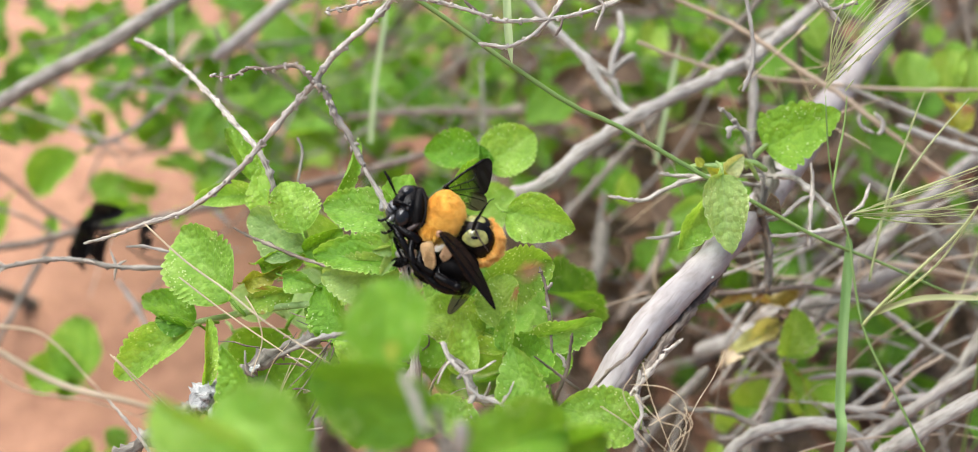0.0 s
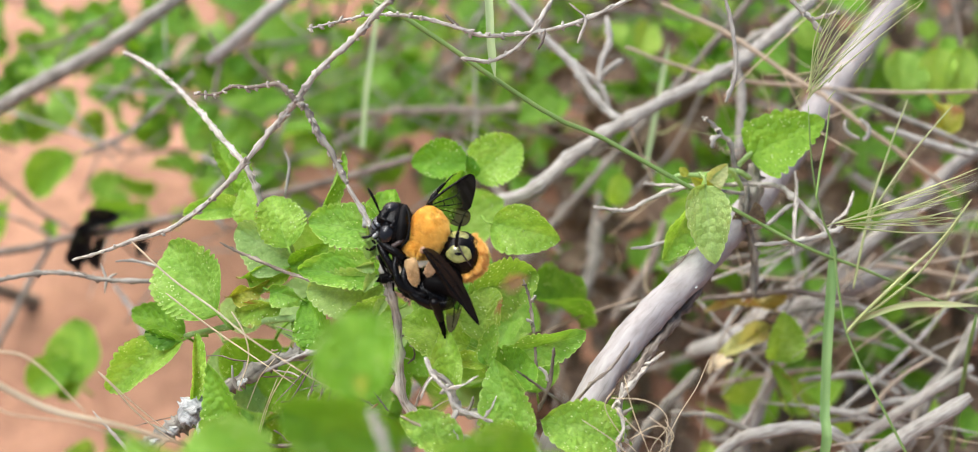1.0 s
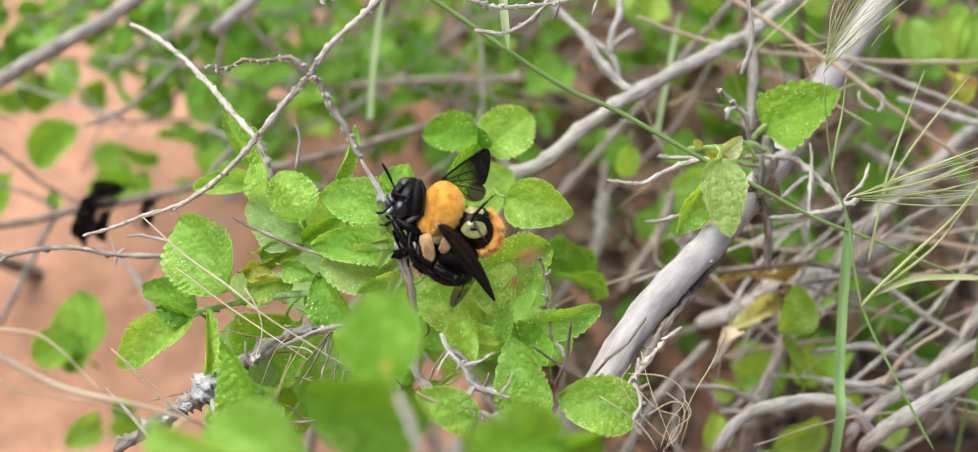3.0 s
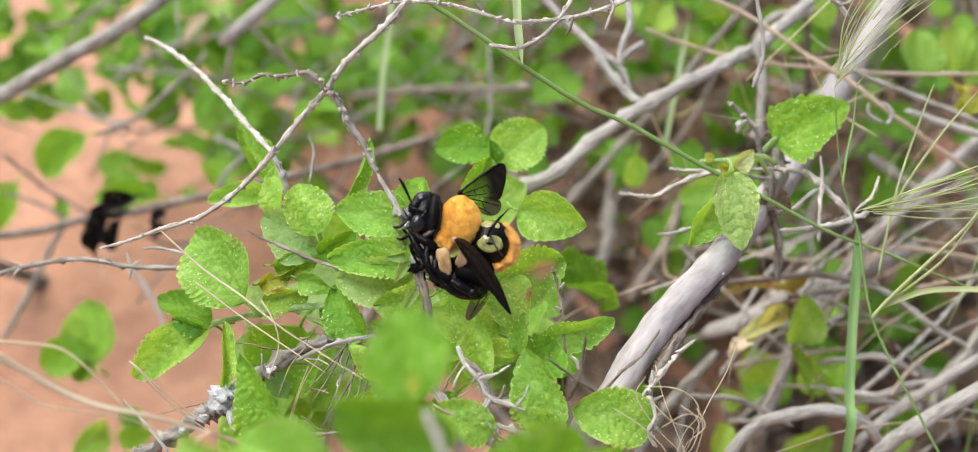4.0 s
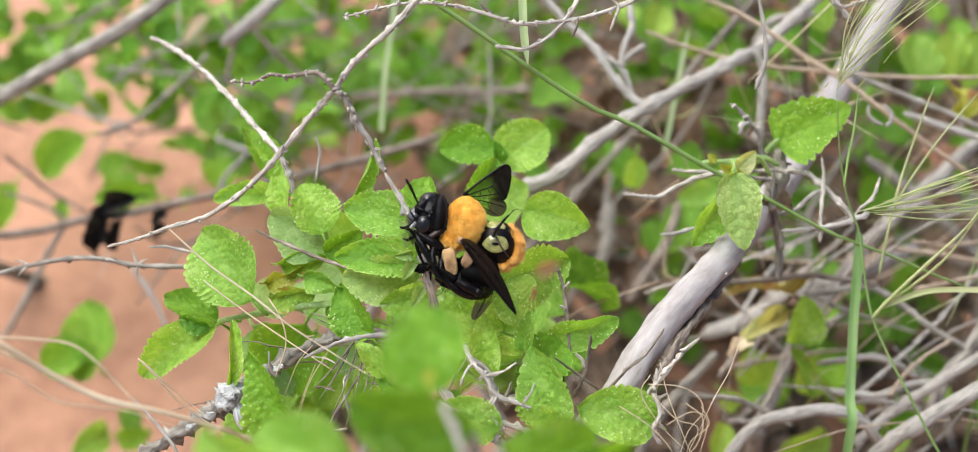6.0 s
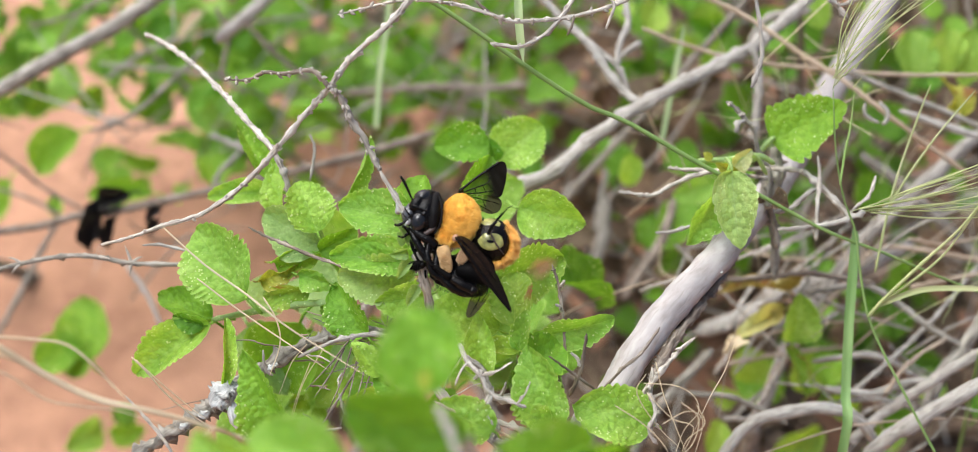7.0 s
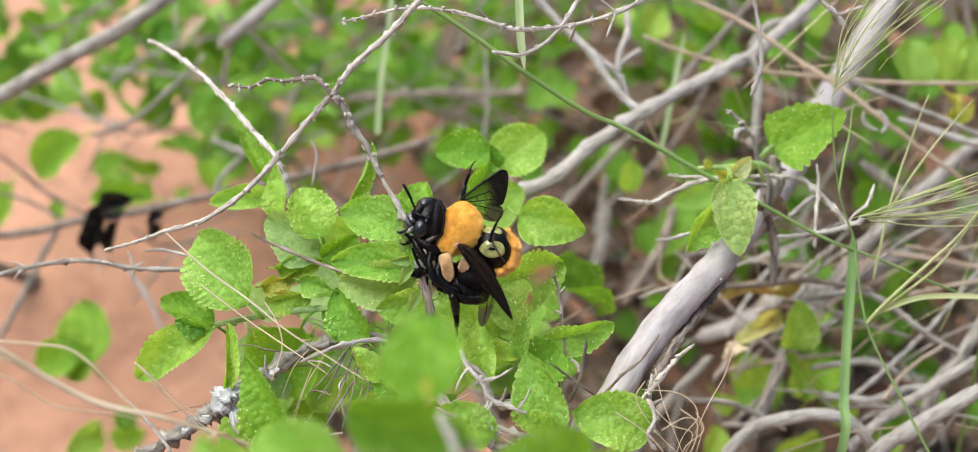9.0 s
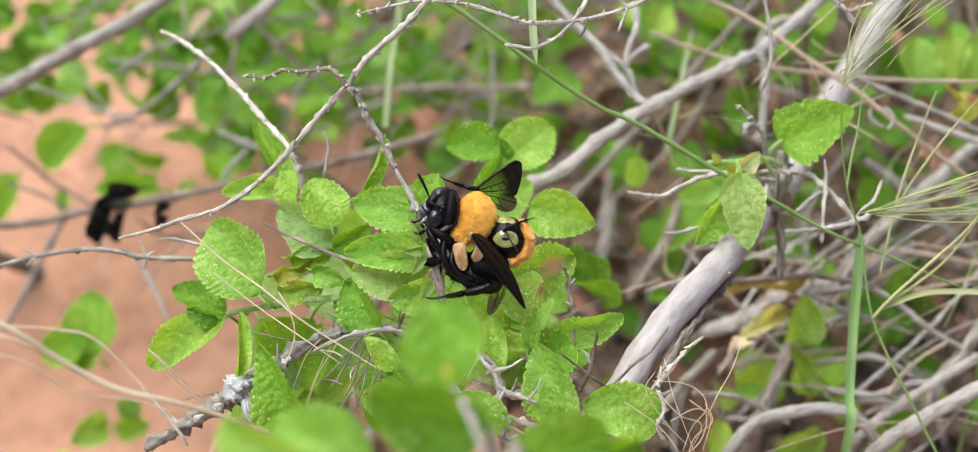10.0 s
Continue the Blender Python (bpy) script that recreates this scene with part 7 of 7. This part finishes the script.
for centre, radii, turn_by, seed in (((-44, -26, -60), (9, 5, 26), (0, -20, 0), 31), ((-66, -14, -75), (13, 8, 8), (0, -12, 0), 32), ((-20, -24, -92), (28, 6, 9), (0, 24, 0), 33)):
    fur("bristles", centre, radii, 260, 4.2, FUR_BLACK, mid_leg, lambda d: d[1] < 0.4, (-0.1, -0.1, -0.4), turn_by, seed, 0.4, mess=0.3)
# legs that groom: each pivots about its root, built pointing down
def grooming_leg(root, lengths, thick, label):
    leg_root = ball("leg", (0, 0, 0), (thick, thick, thick), BLACK, bee, label=label, seg=16)
    leg_root.location = Vector(root) * U
    a, b, c = lengths
    limb("tibia", [(0, 0, 0), (1, -1, -a * 0.5), (0, 0, -a)], (thick * 0.8, thick, thick * 0.75), BLACK, leg_root)
    limb("basitarsus", [(0, 0, -a), (-1, 0, -a - b * 0.5), (-3, 0, -a - b)], (thick * 0.7, thick * 0.62, thick * 0.4), BLACK_DULL, leg_root)
    limb("tarsus", [(-3, 0, -a - b), (-5, 0, -a - b - c * 0.6), (-10, 0, -a - b - c)], (thick * 0.30, thick * 0.26, thick * 0.12), BLACK, leg_root, sides=6)
    return leg_root


low_leg = grooming_leg((24, -38, -113), (40, 32, 32), 7.6, "lower hind leg stretched out to groom")
back_leg = grooming_leg((48, -36, -24), (24, 18, 16), 3.2, "thin far hind leg laid over the abdomen")
high_leg = grooming_leg((4, 10, 44), (22, 20, 22), 4.4, "raised far leg stroking the wing")


def motions():
    rows = [
        (0.0, -0.00731, -0.00090, 0.31340),
        (0.5, -0.00706, -0.00086, 0.31344),
        (1.0, -0.00700, -0.00085, 0.31345),
        (1.5, -0.00702, -0.00113, 0.31312),
        (2.0, -0.00683, -0.00075, 0.31358),
        (2.5, -0.00689, -0.00089, 0.31340),
        (3.0, -0.00704, -0.00088, 0.31342),
        (4.5, -0.00699, -0.00093, 0.31336),
        (5.0, -0.00723, -0.00074, 0.31358),
        (5.5, -0.00727, -0.00118, 0.31305),
        (7.0, -0.00733, -0.00095, 0.31334),
        (7.5, -0.00737, -0.00137, 0.31284),
        (8.0, -0.00714, -0.00100, 0.31327),
        (8.5, -0.00709, -0.00086, 0.31344),
        (9.0, -0.00718, -0.00106, 0.31321),
        (9.5, -0.00700, -0.00084, 0.31346),
        (10.0, -0.00694, -0.00090, 0.31339),
    ]
    turn = Euler((radians(-40.0), 0, 0)).to_matrix().to_4x4()
    walk(bee, [(t, Matrix.Translation((x, y, z)) @ turn) for t, x, y, z in rows])
    # angles from straight down, positive towards the head; second number: lean towards the bush
    # third number: how far the knee has swung along the body
    low = [(0.0, 118, 0, 24), (0.4, 112, 0, 26), (0.5, 82, 0, 28), (0.6, 13, 30, 28), (0.7, 20, 40, 24), (0.8, -8, 36, 20), (0.9, -14, 36, 16), (1.0, -17, 40, 14), (1.2, -4, 46, 4), (1.5, 8, 48, -8),
           (1.7, 26, 36, -2), (1.9, 52, 18, 6), (2.1, 74, 4, 14), (2.3, 86, 0, 22), (2.5, 90, 0, 24), (2.6, 98, 0, 24), (2.7, 120, 0, 24), (3.2, 118, 0, 24), (4.3, 120, 0, 24), (7.9, 118, 0, 24), (8.0, 96, 0, 26),
           (8.1, 40, 20, 28), (8.2, 12, 30, 28), (8.4, 2, 30, 20), (8.5, -8, 34, 14), (8.6, 6, 44, 0), (8.8, 0, 48, -8), (9.0, -8, 46, -10), (9.2, 0, 44, -8), (9.3, 16, 38, -4), (9.4, 36, 28, 4), (9.6, 66, 10, 8), (9.8, 84, 0, 18), (10.0, 74, 8, 24)]
    walk(low_leg, [(t, pose(k * U, -38 * U, -113 * U, lean, a, 0)) for t, a, lean, k in low])
    # angles from straight up, positive away from the head; 180 is folded behind the body
    high = [(0.0, 180), (0.5, 176), (0.6, 96), (0.7, 34), (0.8, 24), (0.9, 36), (1.0, 34), (1.1, 40), (1.2, 28), (1.3, 12), (1.5, 8), (1.6, 0), (1.8, -12), (2.0, -26),
            (2.2, -42), (2.4, -62), (2.5, -76), (2.6, -120), (2.7, -178), (3.2, -180), (8.0, -180), (8.1, -250), (8.2, -324), (8.4, -318), (8.5, -330), (8.6, -354), (8.8, -352), (9.0, -350), (9.2, -360),
            (9.4, -368), (9.6, -388), (9.8, -406), (10.0, -440)]
    q = Vector((4, 10, 44)) * U
    walk(high_leg, [(t, pose(*q, 0, 180 + a, 0)) for t, a in high])
    # the lower hindwing, in degrees towards the tail
    q = Vector((34, -26, -96)) * U
    swing = [(0.0, 4), (0.5, 4), (0.8, -14), (1.5, -26), (2.5, -30), (2.8, -6), (3.2, 0), (8.0, 0), (8.4, -12), (9.0, -18), (9.6, -18), (10.0, -10)]
    walk(low_wing, [(t, pose(*q, 0, a, 0)) for t, a in swing])
    back = [(0.0, 25), (0.6, 20), (1.0, 10), (1.5, 4), (2.0, 50), (2.4, 80), (2.7, 52), (3.2, 34), (5.0, 33), (7.5, 32), (8.5, 20), (9.0, 18), (9.3, 30), (9.6, 56), (10.0, 60)]
    walk(back_leg, [(t, pose(48 * U, -36 * U, -24 * U, -12, 180 + a, 0)) for t, a in back])


motions()
